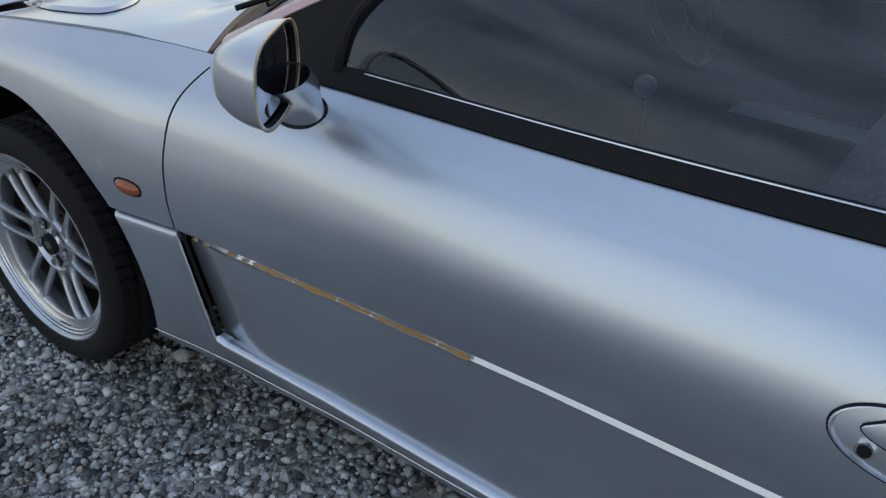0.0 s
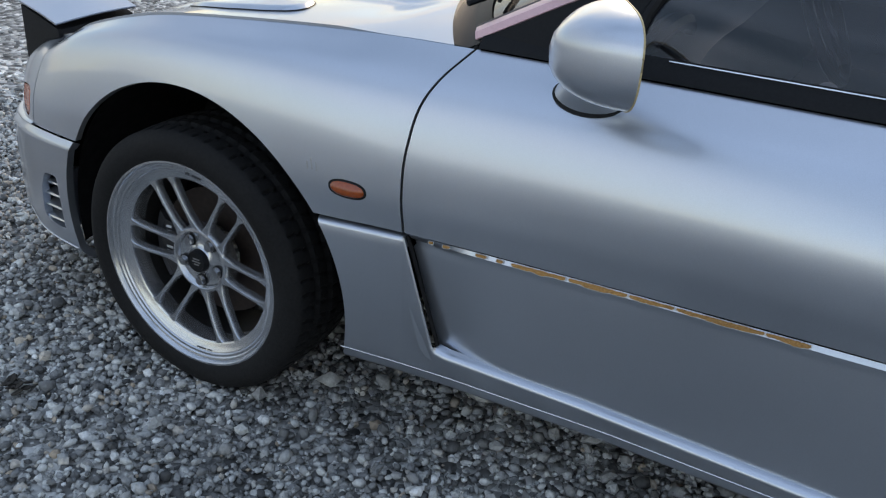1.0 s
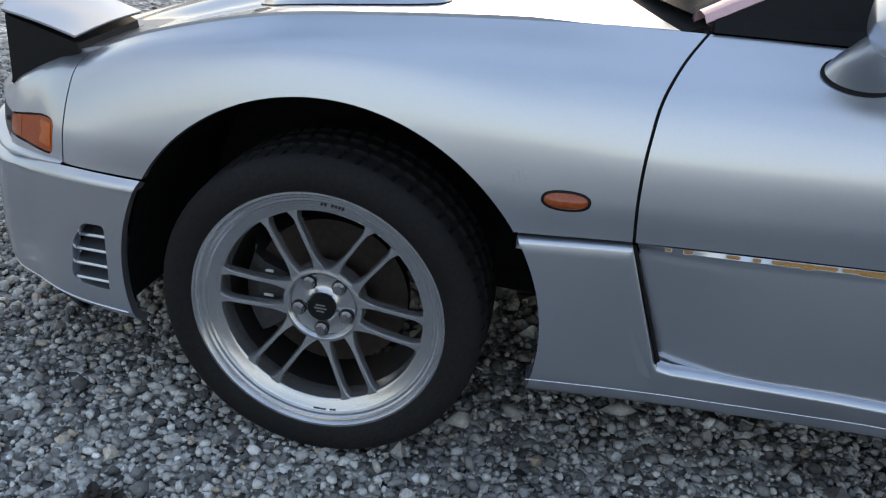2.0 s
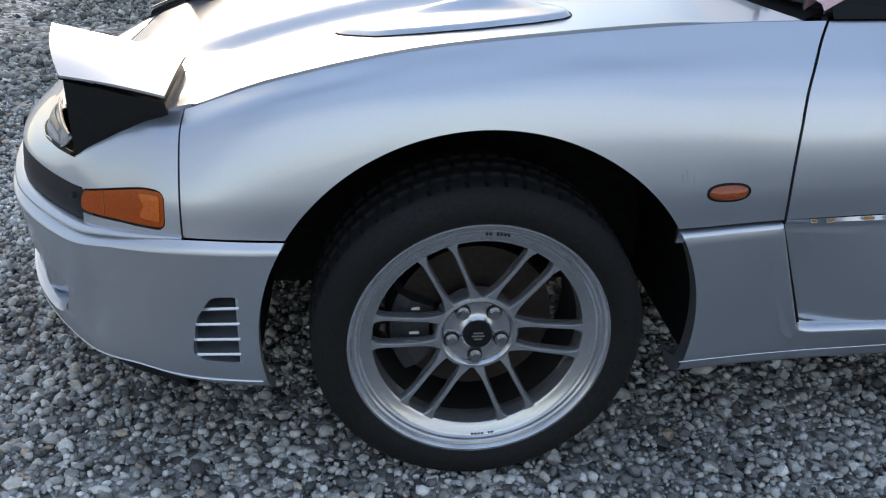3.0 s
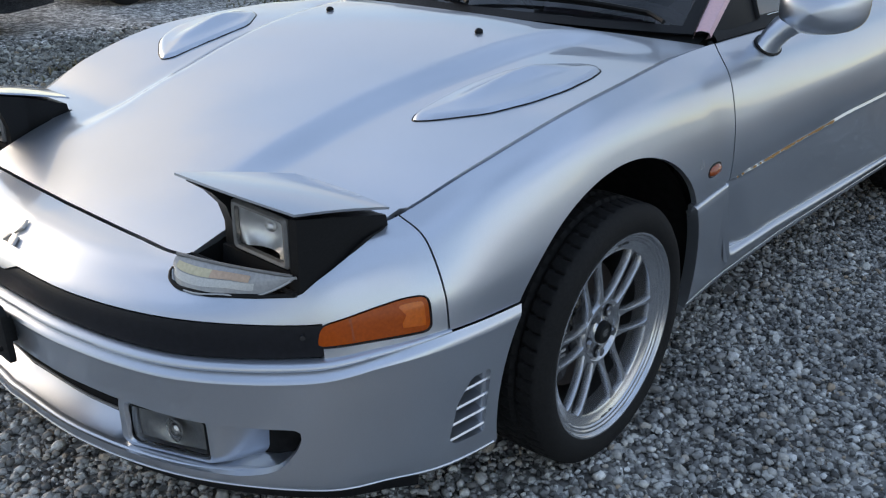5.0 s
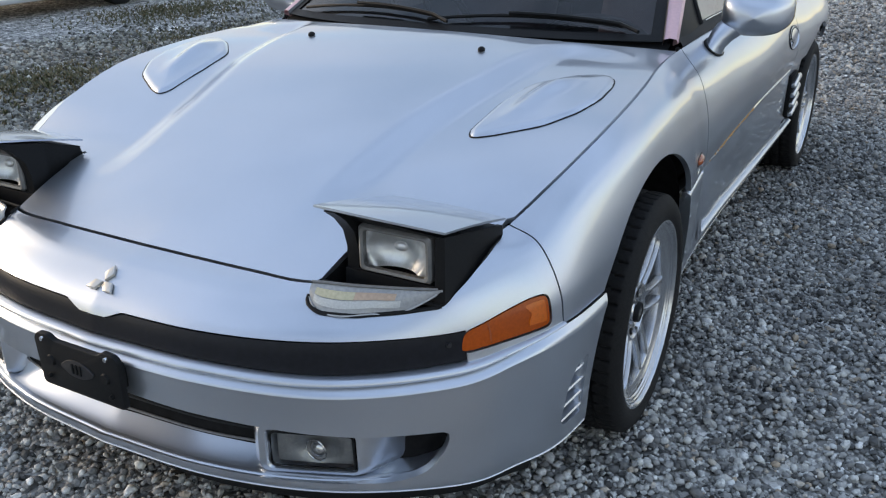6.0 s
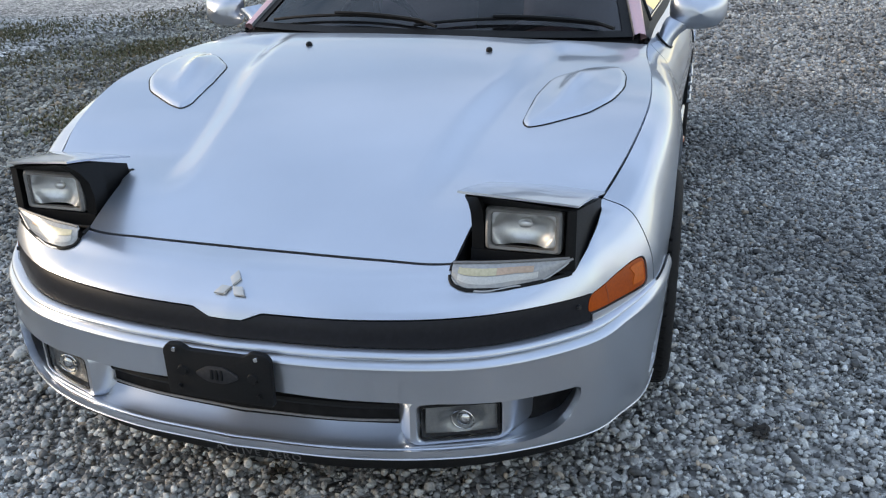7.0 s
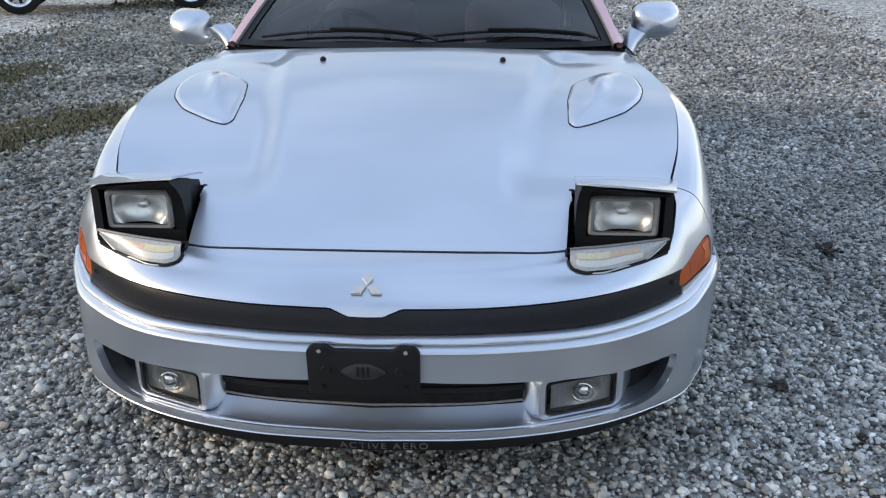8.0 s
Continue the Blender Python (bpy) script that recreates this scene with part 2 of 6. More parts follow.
def grid_bm(pts, closed=False):
    """pts: array (nu, nv, 3) -> bmesh of quads."""
    nu, nv = pts.shape[:2]
    bm = bmesh.new()
    vs = [[bm.verts.new(pts[i, j]) for j in range(nv)] for i in range(nu)]
    for i in range(nu if closed else nu - 1):
        for j in range(nv - 1):
            a, b, c, d = vs[i][j], vs[(i + 1) % nu][j], vs[(i + 1) % nu][j + 1], vs[i][j + 1]
            try:
                bm.faces.new((a, b, c, d))
            except ValueError:
                pass
    return bm


def trim(bm, f):
    """Cuts away the part of bm where f(co) > 0, with a clean edge along f = 0."""
    val = {v: f(v.co) for v in bm.verts}
    zero = set()
    for e in list(bm.edges):
        a, b = e.verts
        fa, fb = val[a], val[b]
        if fa * fb < 0:
            lo, hi, ca, cb = 0.0, 1.0, a.co.copy(), b.co.copy()
            for _ in range(14):
                mid = (lo + hi) / 2
                if (f(ca.lerp(cb, mid)) > 0) == (fa > 0):
                    lo = mid
                else:
                    hi = mid
            t = min(max((lo + hi) / 2, 0.02), 0.98)
            _, nv = bmesh.utils.edge_split(e, a, t)
            val[nv] = 0.0
            zero.add(nv)
    for fc in list(bm.faces):
        z = [v for v in fc.verts if v in zero]
        if len(z) == 2:
            try:
                bmesh.utils.face_split(fc, z[0], z[1])
            except ValueError:
                pass
    gone = [fc for fc in bm.faces if f(fc.calc_center_median()) > 0]
    bmesh.ops.delete(bm, geom=gone, context="FACES")
    bmesh.ops.dissolve_degenerate(bm, dist=2e-4, edges=bm.edges[:])
    return bm


def face_out(bm, inside):
    """Turns all faces away from the point inside."""
    bm.normal_update()
    c = Vector(inside)
    s = sum((fc.calc_center_median() - c).dot(fc.normal) * fc.calc_area() for fc in bm.faces)
    if s < 0:
        bmesh.ops.reverse_faces(bm, faces=bm.faces[:])
    bm.normal_update()
    return bm


def rim_in(bm, depth=0.014):
    """Gives a sheet panel a turned-in edge."""
    bm.normal_update()
    edges = [e for e in bm.edges if e.is_boundary]
    normal = {v: v.normal.copy() for e in edges for v in e.verts}
    old = {v: v.co.copy() for v in normal}
    got = bmesh.ops.extrude_edge_only(bm, edges=edges)
    made = [g for g in got["geom"] if isinstance(g, bmesh.types.BMVert)]
    look_up = {tuple(round(c, 6) for c in co): normal[v] for v, co in old.items()}
    for v in made:
        n = look_up.get(tuple(round(c, 6) for c in v.co))
        if n:
            v.co = v.co - n * depth
    return bm


def box_bm(x0, x1, y0, y1, z0, z1, bevel=0.0, seg=2):
    bm = bmesh.new()
    bmesh.ops.create_cube(bm, size=1, matrix=Matrix.Translation(((x0 + x1) / 2, (y0 + y1) / 2, (z0 + z1) / 2)) @ Matrix.Diagonal((x1 - x0, y1 - y0, z1 - z0, 1)))
    if bevel:
        bmesh.ops.bevel(bm, geom=bm.edges[:], offset=bevel, segments=seg, affect="EDGES", profile=0.5)
    return bm


def tube_bm(path, radius, sides=8, closed=False, flat=1.0):
    """A bent rod along path (list of points); radius may be a list."""
    p = [Vector(q) for q in path]
    n = len(p)
    rings = []
    up = Vector((0, 0, 1))
    for i in range(n):
        a, b = p[(i - 1) % n if closed else max(i - 1, 0)], p[(i + 1) % n if closed else min(i + 1, n - 1)]
        d = (b - a).normalized()
        s = d.cross(up)
        s = s.normalized() if s.length > 1e-4 else Vector((1, 0, 0))
        t = s.cross(d)
        r = radius[i] if isinstance(radius, (list, tuple)) else radius
        rings.append([p[i] + s * (math.cos(k / sides * math.tau) * r) + t * (math.sin(k / sides * math.tau) * r * flat) for k in range(sides)])
    bm = bmesh.new()
    vs = [[bm.verts.new(c) for c in ring] for ring in rings]
    for i in range(n if closed else n - 1):
        for k in range(sides):
            bm.faces.new((vs[i][k], vs[i][(k + 1) % sides], vs[(i + 1) % n][(k + 1) % sides], vs[(i + 1) % n][k]))
    if not closed:
        bm.faces.new(vs[0][::-1])
        bm.faces.new(vs[-1])
    return bm


def prism_bm(outline, place, depth, bevel=0.0):
    """Extrudes a 2D outline: place(a, b, d) gives the point for outline coords a, b and depth d."""
    bm = bmesh.new()
    top = [bm.verts.new(place(a, b, 0)) for a, b in outline]
    bot = [bm.verts.new(place(a, b, depth)) for a, b in outline]
    n = len(outline)
    cap = bm.faces.new(top)
    bm.faces.new(bot[::-1])
    for i in range(n):
        bm.faces.new((top[i], bot[i], bot[(i + 1) % n], top[(i + 1) % n]))
    bmesh.ops.recalc_face_normals(bm, faces=bm.faces[:])
    if bevel:
        bmesh.ops.bevel(bm, geom=list(cap.edges), offset=bevel, segments=2, affect="EDGES", profile=0.5)
    return bm


def inside_poly(poly):
    """Signed function of (x, y): positive inside the polygon, about the distance to its edge."""
    ps = [Vector((a, b)) for a, b in poly]

    def f(x, y):
        q, best, odd = Vector((x, y)), 9.0, False
        for i in range(len(ps)):
            a, b = ps[i], ps[(i + 1) % len(ps)]
            ab = b - a
            t = min(max((q - a).dot(ab) / ab.length_squared, 0), 1)
            best = min(best, (q - a - ab * t).length)
            if (a.y > y) != (b.y > y) and x < (b.x - a.x) * (y - a.y) / (b.y - a.y) + a.x:
                odd = not odd
        return best if odd else -best
    return f


def round_poly(poly, r, seg=5):
    """Rounds the corners of an outline."""
    out, n = [], len(poly)
    for i in range(n):
        p, a, b = Vector(poly[i]), Vector(poly[i - 1]), Vector(poly[(i + 1) % n])
        d0, d1 = (a - p), (b - p)
        k = min(r, d0.length * 0.45, d1.length * 0.45)
        s, e = p + d0.normalized() * k, p + d1.normalized() * k
        for j in range(seg + 1):
            t = j / seg
            out.append(tuple(s * (1 - t) ** 2 + p * 2 * t * (1 - t) + e * t * t))
    return out


# ---- ground ----
def gravel_material():
    m = bpy.data.materials.new("grey_crushed_gravel")
    m.use_nodes = True
    nt = m.node_tree
    b = nt.nodes["Principled BSDF"]
    b.inputs["Roughness"].default_value = 0.75
    b.inputs["Specular IOR Level"].default_value = 0.35
    g = nt.nodes.new("ShaderNodeNewGeometry")
    ramp = nt.nodes.new("ShaderNodeValToRGB")
    cr = ramp.color_ramp
    cr.elements[0].position, cr.elements[0].color = 0.0, (0.049, 0.050, 0.050, 1)
    cr.elements[1].position, cr.elements[1].color = 1.0, (0.608, 0.610, 0.594, 1)
    for p, c in ((0.15, (0.116, 0.117, 0.114)), (0.42, (0.217, 0.218, 0.212)), (0.68, (0.328, 0.330, 0.318)), (0.86, (0.437, 0.440, 0.419)), (0.915, (0.285, 0.230, 0.170)), (0.95, (0.408, 0.415, 0.403))):
        e = cr.elements.new(p)
        e.color = (*c, 1)
    tc, n = nt.nodes.new("ShaderNodeTexCoord"), nt.nodes.new("ShaderNodeTexNoise")
    n.inputs["Scale"].default_value, n.inputs["Detail"].default_value = 120, 5
    mr = nt.nodes.new("ShaderNodeMapRange")
    mr.inputs["From Min"].default_value, mr.inputs["From Max"].default_value = 0.3, 0.7
    mr.inputs["To Min"].default_value, mr.inputs["To Max"].default_value = 1.30, 2.0
    vm = nt.nodes.new("ShaderNodeVectorMath")
    vm.operation = "SCALE"
    bp = nt.nodes.new("ShaderNodeBump")
    bp.inputs["Strength"].default_value, bp.inputs["Distance"].default_value = 0.5, 0.003
    nt.links.new(g.outputs["Random Per Island"], ramp.inputs[0])
    nt.links.new(tc.outputs["Object"], n.inputs["Vector"])
    nt.links.new(n.outputs[0], mr.inputs["Value"])
    # broad lanes of cleaner and dirtier stone
    big, mb, mm = nt.nodes.new("ShaderNodeTexNoise"), nt.nodes.new("ShaderNodeMapRange"), nt.nodes.new("ShaderNodeMath")
    big.inputs["Scale"].default_value, big.inputs["Detail"].default_value = 0.9, 5
    mb.inputs["From Min"].default_value, mb.inputs["From Max"].default_value = 0.35, 0.65
    mb.inputs["To Min"].default_value, mb.inputs["To Max"].default_value = 0.64, 1.14
    mm.operation = "MULTIPLY"
    nt.links.new(tc.outputs["Object"], big.inputs["Vector"])
    nt.links.new(big.outputs[0], mb.inputs["Value"])
    nt.links.new(mb.outputs[0], mm.inputs[0])
    nt.links.new(mr.outputs[0], mm.inputs[1])
    nt.links.new(ramp.outputs[0], vm.inputs[0])
    nt.links.new(mm.outputs[0], vm.inputs["Scale"])
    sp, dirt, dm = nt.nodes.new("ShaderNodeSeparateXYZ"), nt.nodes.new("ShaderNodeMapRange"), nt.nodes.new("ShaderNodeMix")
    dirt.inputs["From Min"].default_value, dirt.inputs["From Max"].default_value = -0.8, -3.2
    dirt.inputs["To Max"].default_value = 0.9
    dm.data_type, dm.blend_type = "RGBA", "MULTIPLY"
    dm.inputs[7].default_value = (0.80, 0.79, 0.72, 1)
    nt.links.new(tc.outputs["Object"], sp.inputs[0])
    nt.links.new(sp.outputs["Y"], dirt.inputs["Value"])
    nt.links.new(dirt.outputs[0], dm.inputs[0])
    nt.links.new(vm.outputs[0], dm.inputs[6])
    # the car's shade put into the stone colour: darker, bluer towards -x
    car_shade, lm = nt.nodes.new("ShaderNodeMapRange"), nt.nodes.new("ShaderNodeMix")
    car_shade.inputs["From Min"].default_value, car_shade.inputs["From Max"].default_value = 0.5, -1.1
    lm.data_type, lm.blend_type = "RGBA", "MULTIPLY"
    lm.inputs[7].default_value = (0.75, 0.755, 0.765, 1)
    nt.links.new(sp.outputs["X"], car_shade.inputs["Value"])
    nt.links.new(car_shade.outputs[0], lm.inputs[0])
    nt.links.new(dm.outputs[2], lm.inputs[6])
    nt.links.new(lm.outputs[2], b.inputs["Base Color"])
    nt.links.new(n.outputs[0], bp.inputs["Height"])
    nt.links.new(bp.outputs[0], b.inputs["Normal"])
    return m


def ground_material():
    m = bpy.data.materials.new("gravel_ground")
    m.use_nodes = True
    nt = m.node_tree
    b = nt.nodes["Principled BSDF"]
    b.inputs["Roughness"].default_value = 0.85
    b.inputs["Specular IOR Level"].default_value = 0.25
    tc = nt.nodes.new("ShaderNodeTexCoord")
    v1, v2, n1 = nt.nodes.new("ShaderNodeTexVoronoi"), nt.nodes.new("ShaderNodeTexVoronoi"), nt.nodes.new("ShaderNodeTexNoise")
    v1.inputs["Scale"].default_value, v2.inputs["Scale"].default_value = 36, 14
    n1.inputs["Scale"].default_value, n1.inputs["Detail"].default_value = 0.55, 7
    for n in (v1, v2, n1):
        nt.links.new(tc.outputs["Object"], n.inputs["Vector"])
    sep = nt.nodes.new("ShaderNodeSeparateColor")
    nt.links.new(v1.outputs["Color"], sep.inputs[0])
    ramp = nt.nodes.new("ShaderNodeValToRGB")
    cr = ramp.color_ramp
    cr.elements[0].color, cr.elements[1].color = (0.06, 0.059, 0.056, 1), (0.50, 0.49, 0.465, 1)
    e = cr.elements.new(0.5)
    e.color = (0.23, 0.226, 0.214, 1)
    nt.links.new(sep.outputs[0], ramp.inputs[0])
    mr = nt.nodes.new("ShaderNodeMapRange")
    mr.inputs["From Min"].default_value, mr.inputs["From Max"].default_value = 0.3, 0.7
    mr.inputs["To Min"].default_value, mr.inputs["To Max"].default_value = 1.25, 1.95
    nt.links.new(n1.outputs[0], mr.inputs["Value"])
    vm = nt.nodes.new("ShaderNodeVectorMath")
    vm.operation = "SCALE"
    nt.links.new(ramp.outputs[0], vm.inputs[0])
    sp2, m2, mm = nt.nodes.new("ShaderNodeSeparateColor"), nt.nodes.new("ShaderNodeMapRange"), nt.nodes.new("ShaderNodeMath")
    mm.operation = "MULTIPLY"
    m2.inputs["To Min"].default_value, m2.inputs["To Max"].default_value = 0.55, 1.35
    nt.links.new(v2.outputs["Color"], sp2.inputs[0])
    nt.links.new(sp2.outputs[1], m2.inputs["Value"])
    nt.links.new(mr.outputs[0], mm.inputs[0])
    nt.links.new(m2.outputs[0], mm.inputs[1])
    nt.links.new(mm.outputs[0], vm.inputs["Scale"])
    nt.links.new(vm.outputs[0], b.inputs["Base Color"])
    bp = nt.nodes.new("ShaderNodeBump")
    bp.invert = True
    bp.inputs["Strength"].default_value, bp.inputs["Distance"].default_value = 0.9, 0.02
    nt.links.new(v1.outputs["Distance"], bp.inputs["Height"])
    nt.links.new(bp.outputs[0], b.inputs["Normal"])
    return m


def lie(x, y):
    """Height of the gravel bed."""
    return 0.006 * np.sin(x * 1.3 + 0.7) * np.cos(y * 1.1) + 0.004 * np.sin(x * 3.1 + y * 2.3)


def build_ground():
    r = np.concatenate([np.linspace(0, 12, 60), np.geomspace(12.5, 900, 40)])
    a = np.linspace(0, math.tau, 120, endpoint=False)
    pts = np.zeros((len(a), len(r), 3))
    pts[..., 0], pts[..., 1] = np.cos(a)[:, None] * r, np.sin(a)[:, None] * r
    pts[..., 2] = lie(pts[..., 0], pts[..., 1]) - 0.014
    bm = grid_bm(pts, closed=True)
    bmesh.ops.remove_doubles(bm, verts=bm.verts[:], dist=1e-5)
    ob = part("ground", bm, ground_material(), None, angle=180)
    if ob.data.polygons[0].normal.z < 0:
        ob.data.flip_normals()
    tagged(ob, "grey crushed gravel yard with faint tracks and weeds", "ground", kind="structure")


def build_gravel(seed=3):
    """Loose stones, each a little faceted lump, densest where the camera passes."""
    rng = np.random.default_rng(seed)
    t = (1 + 5 ** 0.5) / 2
    ico = np.array([(-1, t, 0), (1, t, 0), (-1, -t, 0), (1, -t, 0), (0, -1, t), (0, 1, t), (0, -1, -t), (0, 1, -t), (t, 0, -1), (t, 0, 1), (-t, 0, -1), (-t, 0, 1)]) / math.hypot(1, t)
    tri = np.array([(0, 11, 5), (0, 5, 1), (0, 1, 7), (0, 7, 10), (0, 10, 11), (1, 5, 9), (5, 11, 4), (11, 10, 2), (10, 7, 6), (7, 1, 8), (3, 9, 4), (3, 4, 2), (3, 2, 6), (3, 6, 8), (3, 8, 9), (4, 9, 5), (2, 4, 11), (6, 2, 10), (8, 6, 7), (9, 8, 1)])
    octa = np.array([(1, 0, 0), (0, 1, 0), (-1, 0, 0), (0, -1, 0), (0, 0, 1), (0, 0, -1)], float)
    octa_tri = np.array([(0, 1, 4), (1, 2, 4), (2, 3, 4), (3, 0, 4), (1, 0, 5), (2, 1, 5), (3, 2, 5), (0, 3, 5)])
    mat = gravel_material()
    near = ((-2.6, 2.3, 0.80, 2.5, 0.0138, 0.0072), (0.3, 2.3, -1.7, 0.80, 0.0138, 0.0072), (-2.6, 0.3, 0.35, 0.80, 0.016, 0.0082))
    far = ((-3.2, 2.3, 2.5, 3.2, 0.021, 0.0105), (-5.5, -2.6, 0.6, 2.5, 0.0185, 0.0092), (-10.0, -5.5, 0.3, 4.8, 0.031, 0.014), (-5.5, -3.2, 2.5, 3.8, 0.025, 0.012), (-4.5, 0.3, -3.4, -0.8, 0.021, 0.0105), (-10.0, -4.5, -5.6, -0.8, 0.036, 0.0165), (-4.5, 2.3, -6.2, -3.4, 0.030, 0.014), (-14.0, -10.0, -6.5, 5.5, 0.075, 0.024), (0.3, 2.3, -2.7, -1.7, 0.03, 0.016), (-2.6, 0.3, -0.8, 0.35, 0.036, 0.018))
    for shape, shape_tri, rows in ((ico, tri, near), (octa, octa_tri, far)):
        xs, ys, rs = [], [], []
        for x0, x1, y0, y1, step, size in rows:
            gx, gy = np.meshgrid(np.arange(x0, x1, step), np.arange(y0, y1, step))
            n = gx.size
            xs.append(gx.ravel() + rng.uniform(-0.7, 0.7, n) * step)
            ys.append(gy.ravel() + rng.uniform(-0.7, 0.7, n) * step)
            rs.append(size * np.exp(np.clip(rng.normal(0, 0.38, n), -1, 0.85)))
        x, y, r = np.concatenate(xs), np.concatenate(ys), np.concatenate(rs)
        r = np.clip(r, 0.0038, 0.026)
        n, k = len(x), len(shape)
        # half of the stones are kicked about, so that no bed ends in a line
        kicked = rng.random(n) < 0.55
        x, y = x + kicked * rng.normal(0, 0.30, n), y + kicked * rng.normal(0, 0.30, n)
        z = lie(x, y) - 0.006 + r * rng.uniform(-0.45, 0.70, n)
        ax = np.stack([rng.uniform(0.85, 1.45, n), rng.uniform(0.7, 1.1, n), rng.uniform(0.55, 0.95, n)], 1)
        loc = shape[None] * (1 + rng.uniform(-0.27, 0.27, (n, k, 1))) * ax[:, None, :] * r[:, None, None] * (1.0 if k == 12 else 1.12)
        yaw, tilt = rng.uniform(0, math.tau, n), rng.normal(0, 0.45, n)
        cy, sy, ct, st = np.cos(yaw), np.sin(yaw), np.cos(tilt), np.sin(tilt)
        lx, ly, lz = loc[..., 0], loc[..., 1], loc[..., 2]
        ly, lz = ly * ct[:, None] - lz * st[:, None], ly * st[:, None] + lz * ct[:, None]
        px, py = lx * cy[:, None] - ly * sy[:, None], lx * sy[:, None] + ly * cy[:, None]
        co = np.stack([px + x[:, None], py + y[:, None], lz + z[:, None]], 2).reshape(-1, 3)
        faces = (shape_tri[None] + (np.arange(n) * k)[:, None, None]).reshape(-1, 3)
        me = bpy.data.meshes.new("gravel")
        me.vertices.add(len(co))
        me.vertices.foreach_set("co", co.ravel())
        me.loops.add(faces.size)
        me.loops.foreach_set("vertex_index", faces.ravel())
        me.polygons.add(len(faces))
        me.polygons.foreach_set("loop_start", np.arange(len(faces)) * 3)
        me.polygons.foreach_set("loop_total", np.full(len(faces), 3))
        me.polygons.foreach_set("use_smooth", np.repeat(np.arange(n) % 5 < 3, len(shape_tri)))
        me.update(calc_edges=True)
        me.materials.append(mat)
        tagged(new("gravel", me), "loose grey crushed stones covering the yard", "gravel", kind="stuff")


build_ground()
build_gravel()


# ---- car body surface ----
# Lengthwise lines wrap from the middle of the nose round the corner and back along the side.
# Stations 0 to 4 run round the nose; from 5 on all lines share the same x.
SIDE_X = {5: 0.57, 6: 0.40, 7: 0.15, 8: -0.12, 9: -0.38, 10: -0.60, 11: -1.0, 12: -1.5, 13: -2.0, 14: -2.6, 15: -3.2, 16: -3.75}


class Line:
    def __init__(self, nose, side):
        """nose: (x, y, z) at stations 0 to 4; side: station -> (y, z)."""
        self.k = list(range(5)) + sorted(side)
        self.p = [tuple(p) for p in nose] + [(SIDE_X[s], *side[s]) for s in sorted(side)]

    def at(self, u):
        return hermite(self.k, self.p, u)


class Shell:
    def __init__(self, lines):
        self.lines = lines

    def at(self, u, v):
        """Points for arrays u (station, negative on the car's right) and v (0 to number of lines - 1)."""
        u, v = np.broadcast_arrays(np.asarray(u, float), np.asarray(v, float))
        shape, au, vv = u.shape, np.abs(u).ravel(), v.ravel()
        rows = np.stack([ln.at(au) for ln in self.lines])
        n = len(self.lines)
        tang = np.empty_like(rows)
        tang[0], tang[-1] = rows[1] - rows[0], rows[-1] - rows[-2]
        tang[1:-1] = (rows[2:] - rows[:-2]) / 2
        i = np.clip(np.floor(vv).astype(int), 0, n - 2)
        t = (vv - i)[:, None]
        c = np.arange(len(vv))
        p0, p1, m0, m1 = rows[i, c], rows[i + 1, c], tang[i, c], tang[i + 1, c]
        t2, t3 = t * t, t * t * t
        p = (2 * t3 - 3 * t2 + 1) * p0 + (t3 - 2 * t2 + t) * m0 + (3 * t2 - 2 * t3) * p1 + (t3 - t2) * m1
        p[:, 1] *= np.where(u.ravel() < 0, -1, 1)
        return p.reshape(*shape, 3)


def side_u(x):
    """Station of a place x along the side."""
    us = np.linspace(4.8, 16, 900)
    xs = hermite(sorted(SIDE_X), [[SIDE_X[k]] for k in sorted(SIDE_X)], us)[:, 0]
    return np.interp(-np.asarray(x, float), -xs, us)


